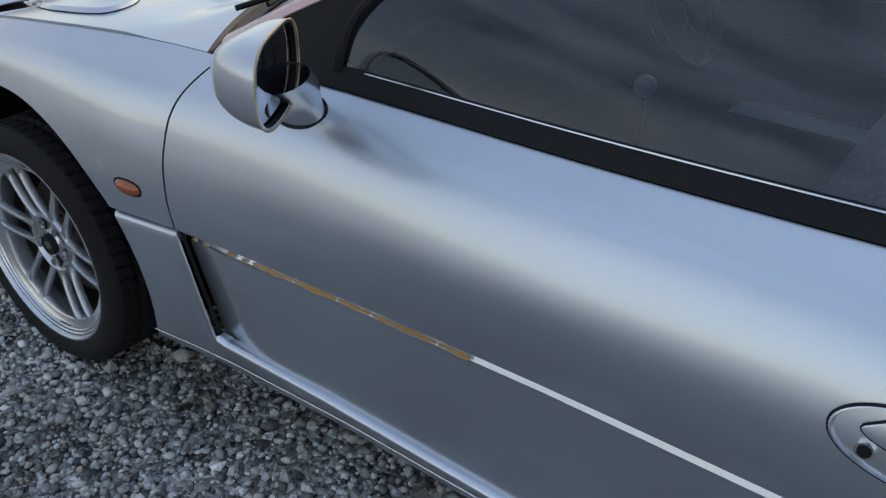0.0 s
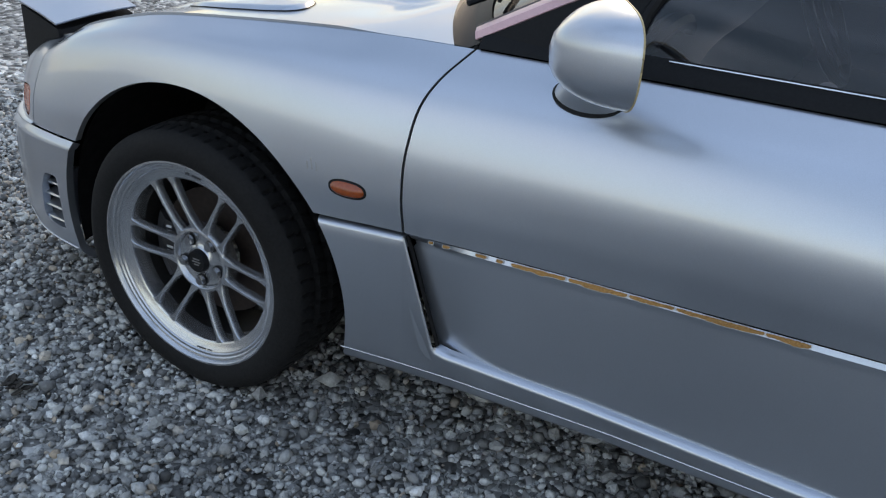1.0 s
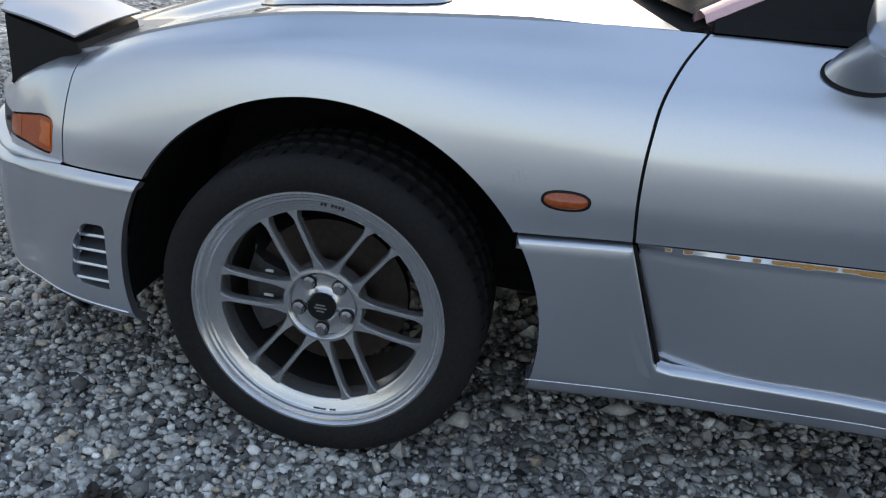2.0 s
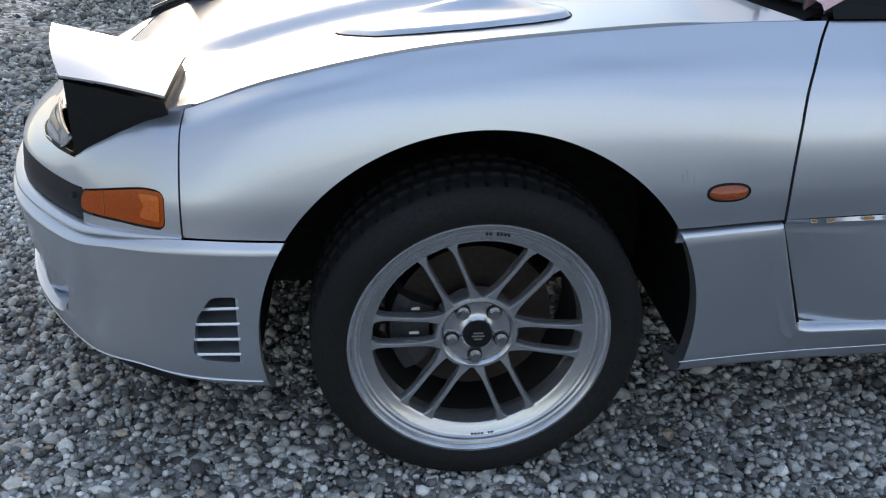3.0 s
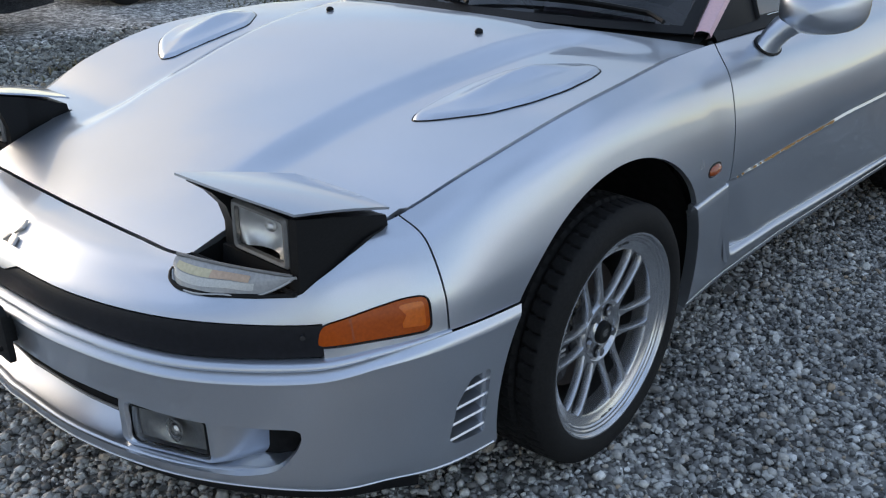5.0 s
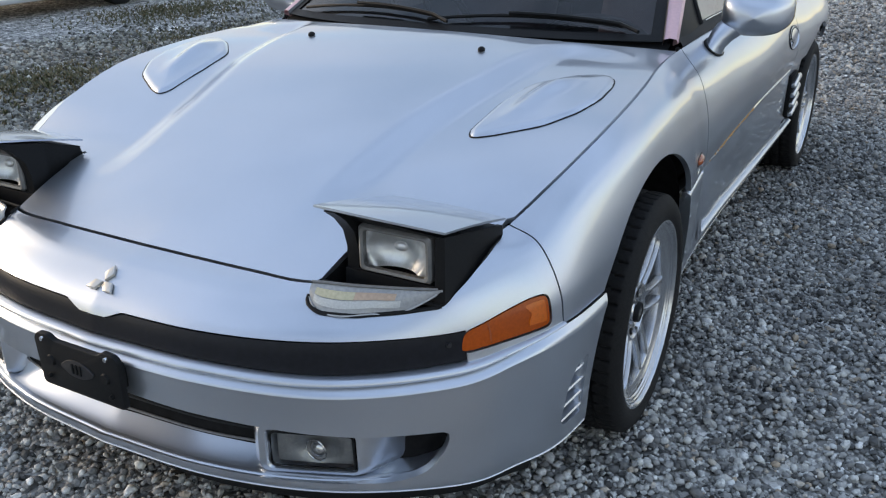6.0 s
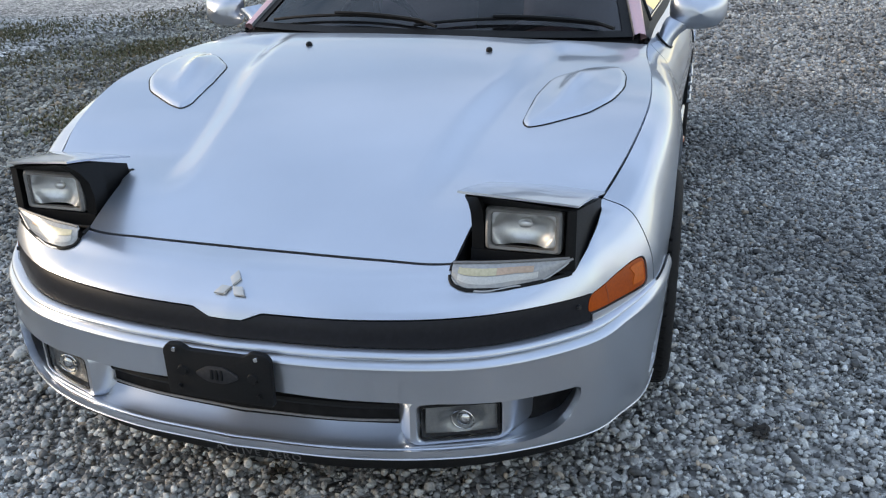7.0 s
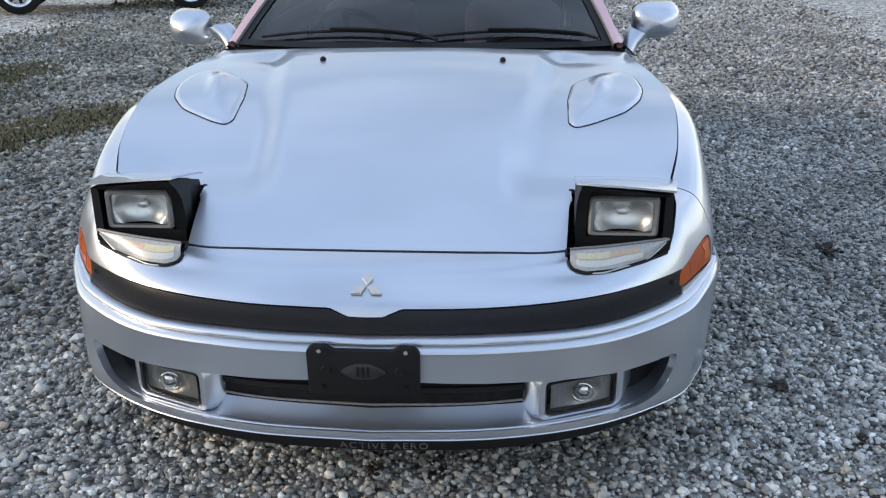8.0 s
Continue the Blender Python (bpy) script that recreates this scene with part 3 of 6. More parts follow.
# upper shell: from the step above the bumper up to the bonnet edge and the window line
UPPER = Shell([
    Line([(1.068, 0, 0.530), (1.046, 0.30, 0.531), (0.968, 0.555, 0.524), (0.813, 0.755, 0.527), (0.70, 0.842, 0.541)],
         {5: (0.907, 0.553), 6: (0.930, 0.556), 7: (0.946, 0.562), 8: (0.946, 0.568), 9: (0.936, 0.578), 10: (0.922, 0.590), 11: (0.919, 0.610), 12: (0.926, 0.634), 13: (0.935, 0.645), 14: (0.945, 0.645), 15: (0.930, 0.65), 16: (0.80, 0.66)}),
    Line([(1.048, 0, 0.593), (1.028, 0.30, 0.596), (0.955, 0.550, 0.600), (0.808, 0.748, 0.600), (0.69, 0.832, 0.610)],
         {5: (0.897, 0.622), 6: (0.928, 0.640), 7: (0.948, 0.665), 8: (0.950, 0.672), 9: (0.940, 0.665), 10: (0.926, 0.665), 11: (0.927, 0.690), 12: (0.940, 0.715), 13: (0.948, 0.73), 14: (0.965, 0.74), 15: (0.945, 0.75), 16: (0.80, 0.76)}),
    Line([(0.980, 0, 0.645), (0.957, 0.30, 0.643), (0.905, 0.535, 0.640), (0.790, 0.730, 0.660), (0.68, 0.808, 0.680)],
         {5: (0.868, 0.690), 6: (0.906, 0.735), 7: (0.932, 0.775), 8: (0.935, 0.785), 9: (0.926, 0.780), 10: (0.916, 0.765), 11: (0.919, 0.785), 12: (0.934, 0.805), 13: (0.938, 0.82), 14: (0.945, 0.83), 15: (0.92, 0.84), 16: (0.77, 0.85)}),
    Line([(0.936, 0, 0.662), (0.920, 0.30, 0.660), (0.885, 0.505, 0.662), (0.745, 0.715, 0.700), (0.655, 0.780, 0.725)],
         {5: (0.832, 0.735), 6: (0.874, 0.798), 7: (0.905, 0.848), 8: (0.904, 0.870), 9: (0.888, 0.874), 10: (0.878, 0.868), 11: (0.877, 0.887), 12: (0.890, 0.900), 13: (0.895, 0.915), 14: (0.88, 0.93), 15: (0.85, 0.94), 16: (0.72, 0.94)}),
    Line([(0.885, 0, 0.670), (0.878, 0.30, 0.669), (0.868, 0.470, 0.673), (0.80, 0.660, 0.700), (0.640, 0.742, 0.742)],
         {5: (0.772, 0.757), 6: (0.818, 0.824), 7: (0.848, 0.890), 8: (0.838, 0.921), 9: (0.808, 0.937), 10: (0.797, 0.945), 11: (0.798, 0.953), 12: (0.818, 0.966), 13: (0.825, 0.985), 14: (0.80, 1.00), 15: (0.77, 1.00), 16: (0.66, 0.99)}),
])
# bumper shell: from under the lip up to the step
LOWER = Shell([
    Line([(1.015, 0, 0.2240), (0.992, 0.30, 0.2260), (0.910, 0.545, 0.224), (0.770, 0.735, 0.218), (0.66, 0.815, 0.215)], {5: (0.862, 0.205), 6: (0.890, 0.200), 7: (0.90, 0.20)}),
    Line([(1.070, 0, 0.2460), (1.047, 0.30, 0.2460), (0.962, 0.560, 0.242), (0.805, 0.775, 0.234), (0.68, 0.855, 0.235)], {5: (0.899, 0.228), 6: (0.918, 0.224), 7: (0.925, 0.22)}),
    Line([(1.086, 0, 0.2820), (1.062, 0.30, 0.2830), (0.975, 0.570, 0.280), (0.822, 0.785, 0.272), (0.695, 0.866, 0.272)], {5: (0.910, 0.266), 6: (0.927, 0.262), 7: (0.932, 0.26)}),
    Line([(1.084, 0, 0.4010), (1.060, 0.30, 0.4040), (0.976, 0.572, 0.408), (0.828, 0.784, 0.400), (0.70, 0.868, 0.396)], {5: (0.919, 0.394), 6: (0.937, 0.392), 7: (0.942, 0.39)}),
    Line([(1.092, 0, 0.4840), (1.068, 0.30, 0.4810), (0.986, 0.572, 0.476), (0.830, 0.780, 0.480), (0.705, 0.866, 0.496)], {5: (0.924, 0.506), 6: (0.944, 0.510), 7: (0.948, 0.515)}),
    Line([(1.094, 0, 0.5000), (1.070, 0.30, 0.4970), (0.988, 0.571, 0.493), (0.831, 0.777, 0.496), (0.706, 0.864, 0.515)], {5: (0.924, 0.531), 6: (0.945, 0.535), 7: (0.949, 0.54)}),
    Line([(1.076, 0, 0.5125), (1.054, 0.30, 0.5100), (0.975, 0.560, 0.506), (0.820, 0.763, 0.509), (0.70, 0.850, 0.528)], {5: (0.913, 0.5505), 6: (0.936, 0.5538), 7: (0.946, 0.5598)}),
])

ARCH_X, ARCH_Z, ARCH_R = 0.0, 0.335, 0.44
REAR_X = -2.80


def arch_cut(p):
    return ARCH_R - math.hypot(p.x - ARCH_X, p.z - ARCH_Z)


def rear_cut(p):
    return 0.43 - math.hypot(p.x - REAR_X, p.z - 0.335)


LAMP_HOLE = [(0.868, 0.474), (0.68, 0.492), (0.615, 0.53), (0.603, 0.776), (0.67, 0.772), (0.74, 0.757), (0.794, 0.738), (0.848, 0.664), (0.894, 0.586), (0.918, 0.515), (0.912, 0.478)]
lamp_hole = inside_poly(round_poly(LAMP_HOLE, 0.015, 3))


def lamp_cut(p):
    return lamp_hole(p.x, abs(p.y)) if p.z > 0.6 else -1


AMBER = round_poly([(0.796, 0.548), (0.602, 0.560), (0.600, 0.634), (0.640, 0.634), (0.786, 0.596)], 0.018, 4)
amber_in = inside_poly(AMBER)


def amber_cut(p):
    return amber_in(p.x, p.z) if abs(p.y) > 0.7 else -1


def sheet(shell, u, v, cuts=(), depth=0.014, inside=(-1, 0, 0.4)):
    bm = grid_bm(shell.at(u, v))
    for f in cuts:
        trim(bm, f)
    face_out(bm, inside)
    if depth:
        rim_in(bm, depth)
    return bm


def uv(u0, u1, v0, v1, nu, nv):
    return np.linspace(u0, u1, nu)[:, None] + np.zeros((1, nv)), np.zeros((nu, 1)) + np.linspace(v0, v1, nv)[None, :]


def door_gap_x(z):
    z = np.asarray(z, float)
    upper = hermite([0.59, 0.67, 0.77, 0.86, 0.90, 0.947, 1.0], [[-0.583], [-0.577], [-0.579], [-0.594], [-0.613], [-0.648], [-0.69]], np.clip(z.ravel(), 0.59, 1.0))[:, 0].reshape(z.shape)
    return np.where(z < 0.59, np.interp(z, [0.30, 0.59], [-0.68, -0.583]), upper)


def gap_u(v, off):
    """Station of the gap between wing and door at each v, moved by off metres."""
    u = np.full_like(v, 10.0)
    for _ in range(6):
        u = side_u(door_gap_x(UPPER.at(u, v)[..., 2]) + off)
    return u


car = thing("silver_coupe", "silver two-door coupe with raised pop-up headlamps parked on gravel", "car")

# centre dip in the top edge of the dark nose band
def band_v(u):
    y = np.abs(UPPER.at(u, np.ones_like(u))[..., 1])
    return 0.94 - 0.28 * np.clip((0.085 - y) / 0.045, 0, 1) ** 1.0 * np.where(np.abs(u) < 1, 1, 0)


def build_nose():
    n = 150
    u = np.concatenate([np.linspace(-4.97, -1, n // 2), np.linspace(-0.98, 0.98, 70), np.linspace(1, 4.97, n // 2)])
    top = band_v(u)
    s = np.linspace(0, 1, 40)
    U = u[:, None] + 0 * s[None, :]
    # the painted nose above the band, running down beside the amber lamps
    end = 3.24
    bm = bmesh.new()
    for lo, hi, low_rows in ((-4.985, -end, True), (-end, end, False), (end, 4.985, True)):
        if low_rows:
            uu = np.linspace(lo, hi, 34)
        else:
            uu = np.concatenate([np.linspace(-end, -1, 45), np.linspace(-0.98, 0.98, 70), np.linspace(1, end, 45)])
        b0 = band_v(uu) + 0.03
        V = b0[:, None] + (4.0 - b0[:, None]) * s[None, :]
        if low_rows:
            V = np.concatenate([np.zeros((len(uu), 1)) + np.linspace(0, 1, 12)[None, :-1] * b0[:, None], V], 1)
        g = UPPER.at(uu[:, None] + 0 * V, V)
        vs = [[bm.verts.new(c) for c in row] for row in g]
        for i in range(len(vs) - 1):
            for j in range(len(vs[0]) - 1):
                bm.faces.new((vs[i][j], vs[i + 1][j], vs[i + 1][j + 1], vs[i][j + 1]))
    bmesh.ops.remove_doubles(bm, verts=bm.verts[:], dist=2e-5)
    for f in (lamp_cut, amber_cut):
        trim(bm, f)
    face_out(bm, (-1, 0, 0.4))
    nose = part("nose_panel", rim_in(bm, 0.014), PAINT, car)
    # dark band between the amber lamps
    m = np.abs(u) <= 3.42
    ub = u[m]
    vt = top[m]
    Vb = 0.06 + (vt - 0.06)[:, None] * s[None, ::2]
    bm = grid_bm(UPPER.at(ub[:, None] + 0 * s[None, ::2], Vb))
    face_out(bm, (-1, 0, 0.4))
    bm.normal_update()
    for vv in bm.verts:
        vv.co -= vv.normal * 0.004
    rim_in(bm, 0.02)
    part("grille_band", bm, BAND, nose, "dark smoked plastic band across the nose")
    return nose


nose = build_nose()


MOUTH = inside_poly(round_poly([(-0.775, 0.392), (-0.62, 0.392), (-0.36, 0.408), (0, 0.422), (0.36, 0.408), (0.62, 0.392), (0.775, 0.392), (0.768, 0.350), (0.735, 0.294), (0.68, 0.276), (0.60, 0.276), (0.30, 0.281), (0, 0.279), (-0.30, 0.281), (-0.60, 0.276), (-0.68, 0.276), (-0.735, 0.294), (-0.768, 0.350)], 0.03, 5))


def mouth_cut(p):
    return MOUTH(p.y, p.z)


VENT_OUT = round_poly([(0.525, 0.436), (0.472, 0.440), (0.478, 0.284), (0.555, 0.286), (0.573, 0.300), (0.558, 0.385)], 0.012, 4)
vent_in = inside_poly(VENT_OUT)


def vent_cut(p):
    return vent_in(p.x, p.z) if abs(p.y) > 0.8 else -1


def build_bumper():
    U, V = uv(-6.5, 6.5, 0.0, 6.0, 330, 66)
    bumper = part("front_bumper", sheet(LOWER, U, V, (mouth_cut, vent_cut, arch_cut), 0.02), PAINT, car)
    # thin seam above the lip
    s = np.linspace(-6.2, 6.2, 160)
    p = LOWER.at(s, np.full_like(s, 1.45))
    keep = [tuple(q) for q in p if math.hypot(q[0], q[2] - ARCH_Z) > ARCH_R + 0.004]
    part("lip_seam", tube_bm([(a * 1.0006, b * 1.0006, c) for a, b, c in keep], 0.0022, 6), PAINT, bumper)
    # black rubber air dam under the lip, with raised lettering in the middle
    uu = np.linspace(-4.6, 4.6, 120)
    pts = np.zeros((120, 4, 3))
    lip = LOWER.at(uu, np.full_like(uu, 0.55))
    for j, (dx, dz) in enumerate(((0.0, 0.004), (-0.012, -0.015), (-0.022, -0.045), (-0.05, -0.047))):
        pts[:, j] = lip * np.array([1 + dx, 1 + dx, 1]) + np.array([0, 0, dz])
    bm = grid_bm(pts)
    face_out(bm, (0, 0, 0.3))
    dam = part("air_dam", rim_in(bm, 0.006), BLACK, bumper, "black rubber air dam under the lip")
    return bumper


bumper = build_bumper()


def build_wing(side):
    v = np.linspace(0.0, 4.0, 72)
    s = np.linspace(0, 1, 150)[:, None]
    u1 = gap_u(v, 0.003)
    U = 5.012 + (u1[None, :] - 5.012) * s
    V = v[None, :] + 0 * s
    ob = part("front_wing", sheet(UPPER, U * side, V, (arch_cut, lamp_cut), 0.016), PAINT, car)
    return ob


def build_door(side):
    v = np.linspace(0.0, 4.0, 50)
    s = np.linspace(0, 1, 90)[:, None]
    u0 = gap_u(v, -0.003)
    U = u0[None, :] + (side_u(-2.12) - u0[None, :]) * s
    V = v[None, :] + 0 * s
    door = part("door", sheet(UPPER, U * side, V, (), 0.016), PAINT, car)
    return door


def build_quarter(side):
    U, V = uv(side_u(-2.126), 16.0, 0.0, 4.0, 90, 40)
    return part("rear_quarter", sheet(UPPER, U * side, V, (rear_cut,), 0.016), PAINT, car)


wings = [build_wing(s) for s in (1, -1)]
doors = [build_door(s) for s in (1, -1)]
quarters = [build_quarter(s) for s in (1, -1)]


# lower door panel, set in below the crease
def crease_z(x):
    return np.interp(-np.asarray(x), [0.38, 0.60, 1.0, 1.5, 2.0, 2.6], [0.574, 0.588, 0.608, 0.632, 0.643, 0.65])


def crease_y(x):
    return np.interp(-np.asarray(x), [0.38, 0.60, 1.0, 1.5, 2.0, 2.6], [0.938, 0.923, 0.921, 0.928, 0.937, 0.947])


def sill_top_z(x):
    return np.interp(-np.asarray(x), [0.46, 0.66, 1.0, 1.5, 2.0, 2.5], [0.335, 0.338, 0.346, 0.346, 0.35, 0.355])


def sill_low_z(x):
    return np.interp(-np.asarray(x), [0.40, 0.46, 0.8, 1.05, 1.4, 2.0, 2.5], [0.236, 0.240, 0.258, 0.272, 0.278, 0.285, 0.285])


def build_door_lower(side):
    nx, nz = 110, 34
    pts = np.zeros((nx, nz, 3))
    for j in range(nz):
        t = j / (nz - 1)
        zc = 0.33 + (0.584 - 0.33) * t
        x0 = float(door_gap_x(zc)) + (0.003 if t < 0.9 else -0.006)
        x = np.linspace(x0, -2.12, nx)
        z = sill_top_z(x) - 0.02 + (crease_z(x) - 0.004 - sill_top_z(x) + 0.02) * t
        # the top rolls out into the crease
        roll = np.clip((t - 0.935) / 0.065, 0, 1)
        inset = 0.010 * (1 - t) ** 1.2 + 0.008 * (1 - roll ** 2)
        dish = 0.020 * np.exp(-((x - x0) / 0.10) ** 2) * (1 - roll)
        y = crease_y(x) - inset - dish
        y = np.where(t > 0.985, crease_y(x) - 0.010, y)
        pts[:, j] = np.stack([x, y * side, z], 1)
    bm = grid_bm(pts)
    face_out(bm, (-1, 0, 0.4))
    ob = part("lower_door_panel", rim_in(bm, 0.012), PAINT, doors[0 if side > 0 else 1])
    return ob


lower_doors = [build_door_lower(s) for s in (1, -1)]


def build_skirt(side):
    """Side skirt: the tall piece behind the front wheel and the sill under the door, in one moulding."""
    nx, nz = 190, 26
    xs = np.concatenate([np.linspace(-0.372, -0.58, 30), np.linspace(-0.583, -0.70, 40), np.linspace(-0.705, -2.42, 120)])
    pts = np.zeros((nx, nz, 3))
    top = np.where(xs > -0.582, crease_z(xs) - 0.006, np.maximum(sill_top_z(xs), np.interp(-xs, [0.582, 0.662, 0.70], [0.582, 0.345, 0.338])))
    low = sill_low_z(xs)
    oy = np.interp(-xs, [0.37, 0.58, 0.70, 1.0, 1.6, 2.4], [0.936, 0.922, 0.918, 0.920, 0.928, 0.935])
    for j in range(nz):
        if j < 5:      # tucked underside and lower edge
            d = [(-0.07, -0.03), (-0.03, -0.022), (-0.012, -0.012), (-0.003, 0.0), (-0.001, 0.012)][j]
            y, z = oy - 0.020 + d[0], low + d[1]
        elif j < 21:
            t = (j - 5) / 15
            y = oy - 0.018 * (1 - t) ** 1.3
            z = low + 0.02 + (top - 0.012 - low - 0.02) * t
        else:
            t = (j - 20) / 5
            tuck = np.where((xs < -0.580) & (xs > -0.668), 0.004, 0.026)
            y, z = oy - tuck * t ** 1.6, top - 0.012 + 0.012 * min(1, t * 1.6) ** 0.8
        pts[:, j] = np.stack([xs, y * side, z], 1)
    bm = grid_bm(pts)
    trim(bm, arch_cut)
    trim(bm, rear_cut)
    face_out(bm, (-1, 0, 0.5))
    ob = part("side_skirt", rim_in(bm, 0.034), PAINT, car)
    gap = [(-0.585 - 0.084 * t, side * (0.9085 - 0.004 * t), 0.578 - 0.232 * t) for t in np.linspace(0, 1, 16)]
    part("skirt_gap", tube_bm(gap, 0.0044, 8), DARK, ob)
    xx = [x for x in np.linspace(-0.425, -2.3, 60)]
    part("skirt_seam", tube_bm([(x, side * float(np.interp(-x, [0.37, 0.58, 0.70, 1.0, 1.6, 2.4], [0.917, 0.903, 0.899, 0.901, 0.909, 0.916])), float(sill_low_z(x)) + 0.018) for x in xx], 0.0014, 6), PAINT, ob)
    return ob


skirts = [build_skirt(s) for s in (1, -1)]


# ---- bonnet ----
FRONT_EDGE = UPPER.at(np.linspace(0, 2.2, 60), np.full(60, 4.0))


def edge_line(x):
    """Bonnet side edge: (y, z) at x."""
    u = side_u(x)
    p = UPPER.at(u, np.full_like(u, 4.0))
    return p[..., 1], p[..., 2]


BONNET_X = [-0.9, -0.44, -0.20, 0.0, 0.29, 0.50, 0.70, 0.80, 0.885, 1.0]
BONNET_Z = [[1.02], [0.992], [0.972], [0.938], [0.868], [0.806], [0.741], [0.705], [0.670], [0.62]]


def bonnet_z(x, y):
    x, y = np.broadcast_arrays(np.asarray(x, float), np.asarray(y, float))
    zc = hermite([-0.9, -0.44, -0.20, 0.0, 0.29, 0.50, 0.70, 0.80, 0.885, 1.0], BONNET_Z, x.ravel())[:, 0].reshape(x.shape)
    ye, ze = edge_line(np.clip(x, -1.0, 0.55).ravel())
    ye, ze = ye.reshape(x.shape), ze.reshape(x.shape)
    hold = hermite([-0.9, -0.44, -0.20, 0.0, 0.29, 0.50, 0.70, 0.80, 0.885, 1.0], BONNET_Z, np.clip(x, -0.9, 0.55).ravel())[:, 0].reshape(x.shape)
    a = np.abs(y) / ye
    z = zc + (ze - hold) * np.clip((0.90 - x) / 0.35, 0, 1) * a ** 2.2
    # raised centre panel with a hollow beside it
    half = np.interp(x, [-0.45, 0.0, 0.3, 0.65], [0.50, 0.44, 0.375, 0.335])
    fade = np.clip((0.76 - x) / 0.30, 0, 1) * np.clip((x + 0.46) / 0.14, 0, 1)
    fade = fade * fade * (3 - 2 * fade)
    d = np.clip((np.abs(y) - half + 0.05) / 0.10, 0, 1)
    flank = d * d * (3 - 2 * d)
    z = z + fade * (0.006 - 0.027 * flank * np.clip((ye - np.abs(y)) / np.maximum(ye - half - 0.05, 0.05), 0, 1))
    # the front edge meets the nose
    xf = np.interp(np.abs(y), FRONT_EDGE[:, 1], FRONT_EDGE[:, 0])
    zf = np.interp(np.abs(y), FRONT_EDGE[:, 1], FRONT_EDGE[:, 2])
    zm = hermite(BONNET_X, BONNET_Z, xf.ravel())[:, 0].reshape(x.shape)
    w = np.clip(1 - (xf - x) / 0.20, 0, 1) * (np.abs(y) < 0.56)
    return z + (zf - zm) * w * w * (3 - 2 * w)


def cowl_x(y):
    return -0.385 - 0.22 * (np.abs(y) / 0.77) ** 2.4


def build_bonnet():
    nu, nv = 130, 121
    b = np.linspace(-1, 1, nv)
    a = np.linspace(0, 1, nu)
    pts = np.zeros((nu, nv, 3))
    for j, bb in enumerate(b):
        # rows follow the side edge, closing in on the front corners
        xf = float(np.interp(abs(bb) * 0.765, FRONT_EDGE[:, 1], FRONT_EDGE[:, 0])) - 0.008
        xr = float(cowl_x(bb * 0.775)) + 0.01
        x = xf + (xr - xf) * a
        ye = np.where(x > 0.55, 0.765, edge_line(np.clip(x, -1, 0.55))[0]) - 0.004
        y = bb * ye
        pts[:, j] = np.stack([x, y, bonnet_z(x, y)], 1)
    bm = grid_bm(pts)
    trim(bm, lamp_cut)
    trim(bm, lambda p: min(p.x - 0.612, abs(p.y) - 0.500))
    face_out(bm, (0.2, 0, 0.2))
    return part("bonnet", rim_in(bm, 0.014), PAINT, car)


bonnet = build_bonnet()


# ---- wheels ----
def lathe_bm(profile, n=96, mod=None):
    """Turns (y, r) pairs about the y axis; mod(theta, i, y, r) may change r."""
    pts = np.zeros((n, len(profile), 3))
    for k in range(n):
        th = k / n * math.tau
        for i, (y, r) in enumerate(profile):
            rr = mod(th, i, y, r) if mod else r
            pts[k, i] = (math.cos(th) * rr, y, math.sin(th) * rr)
    return grid_bm(pts, closed=True)


def outward(bm):
    bmesh.ops.recalc_face_normals(bm, faces=bm.faces[:])
    return bm


STEEL_BRIGHT = material("plated_wheel_nut", (0.45, 0.45, 0.46), rough=0.25, metal=1.0, grain=0.05)


# inside of the rim is coloured near black, unlike the silver lip
BARREL = material("dark_inner_rim", (0.016, 0.0155, 0.015), rough=0.6, metal=0.3, grain=0.3, grain_scale=90, stain=0.3)


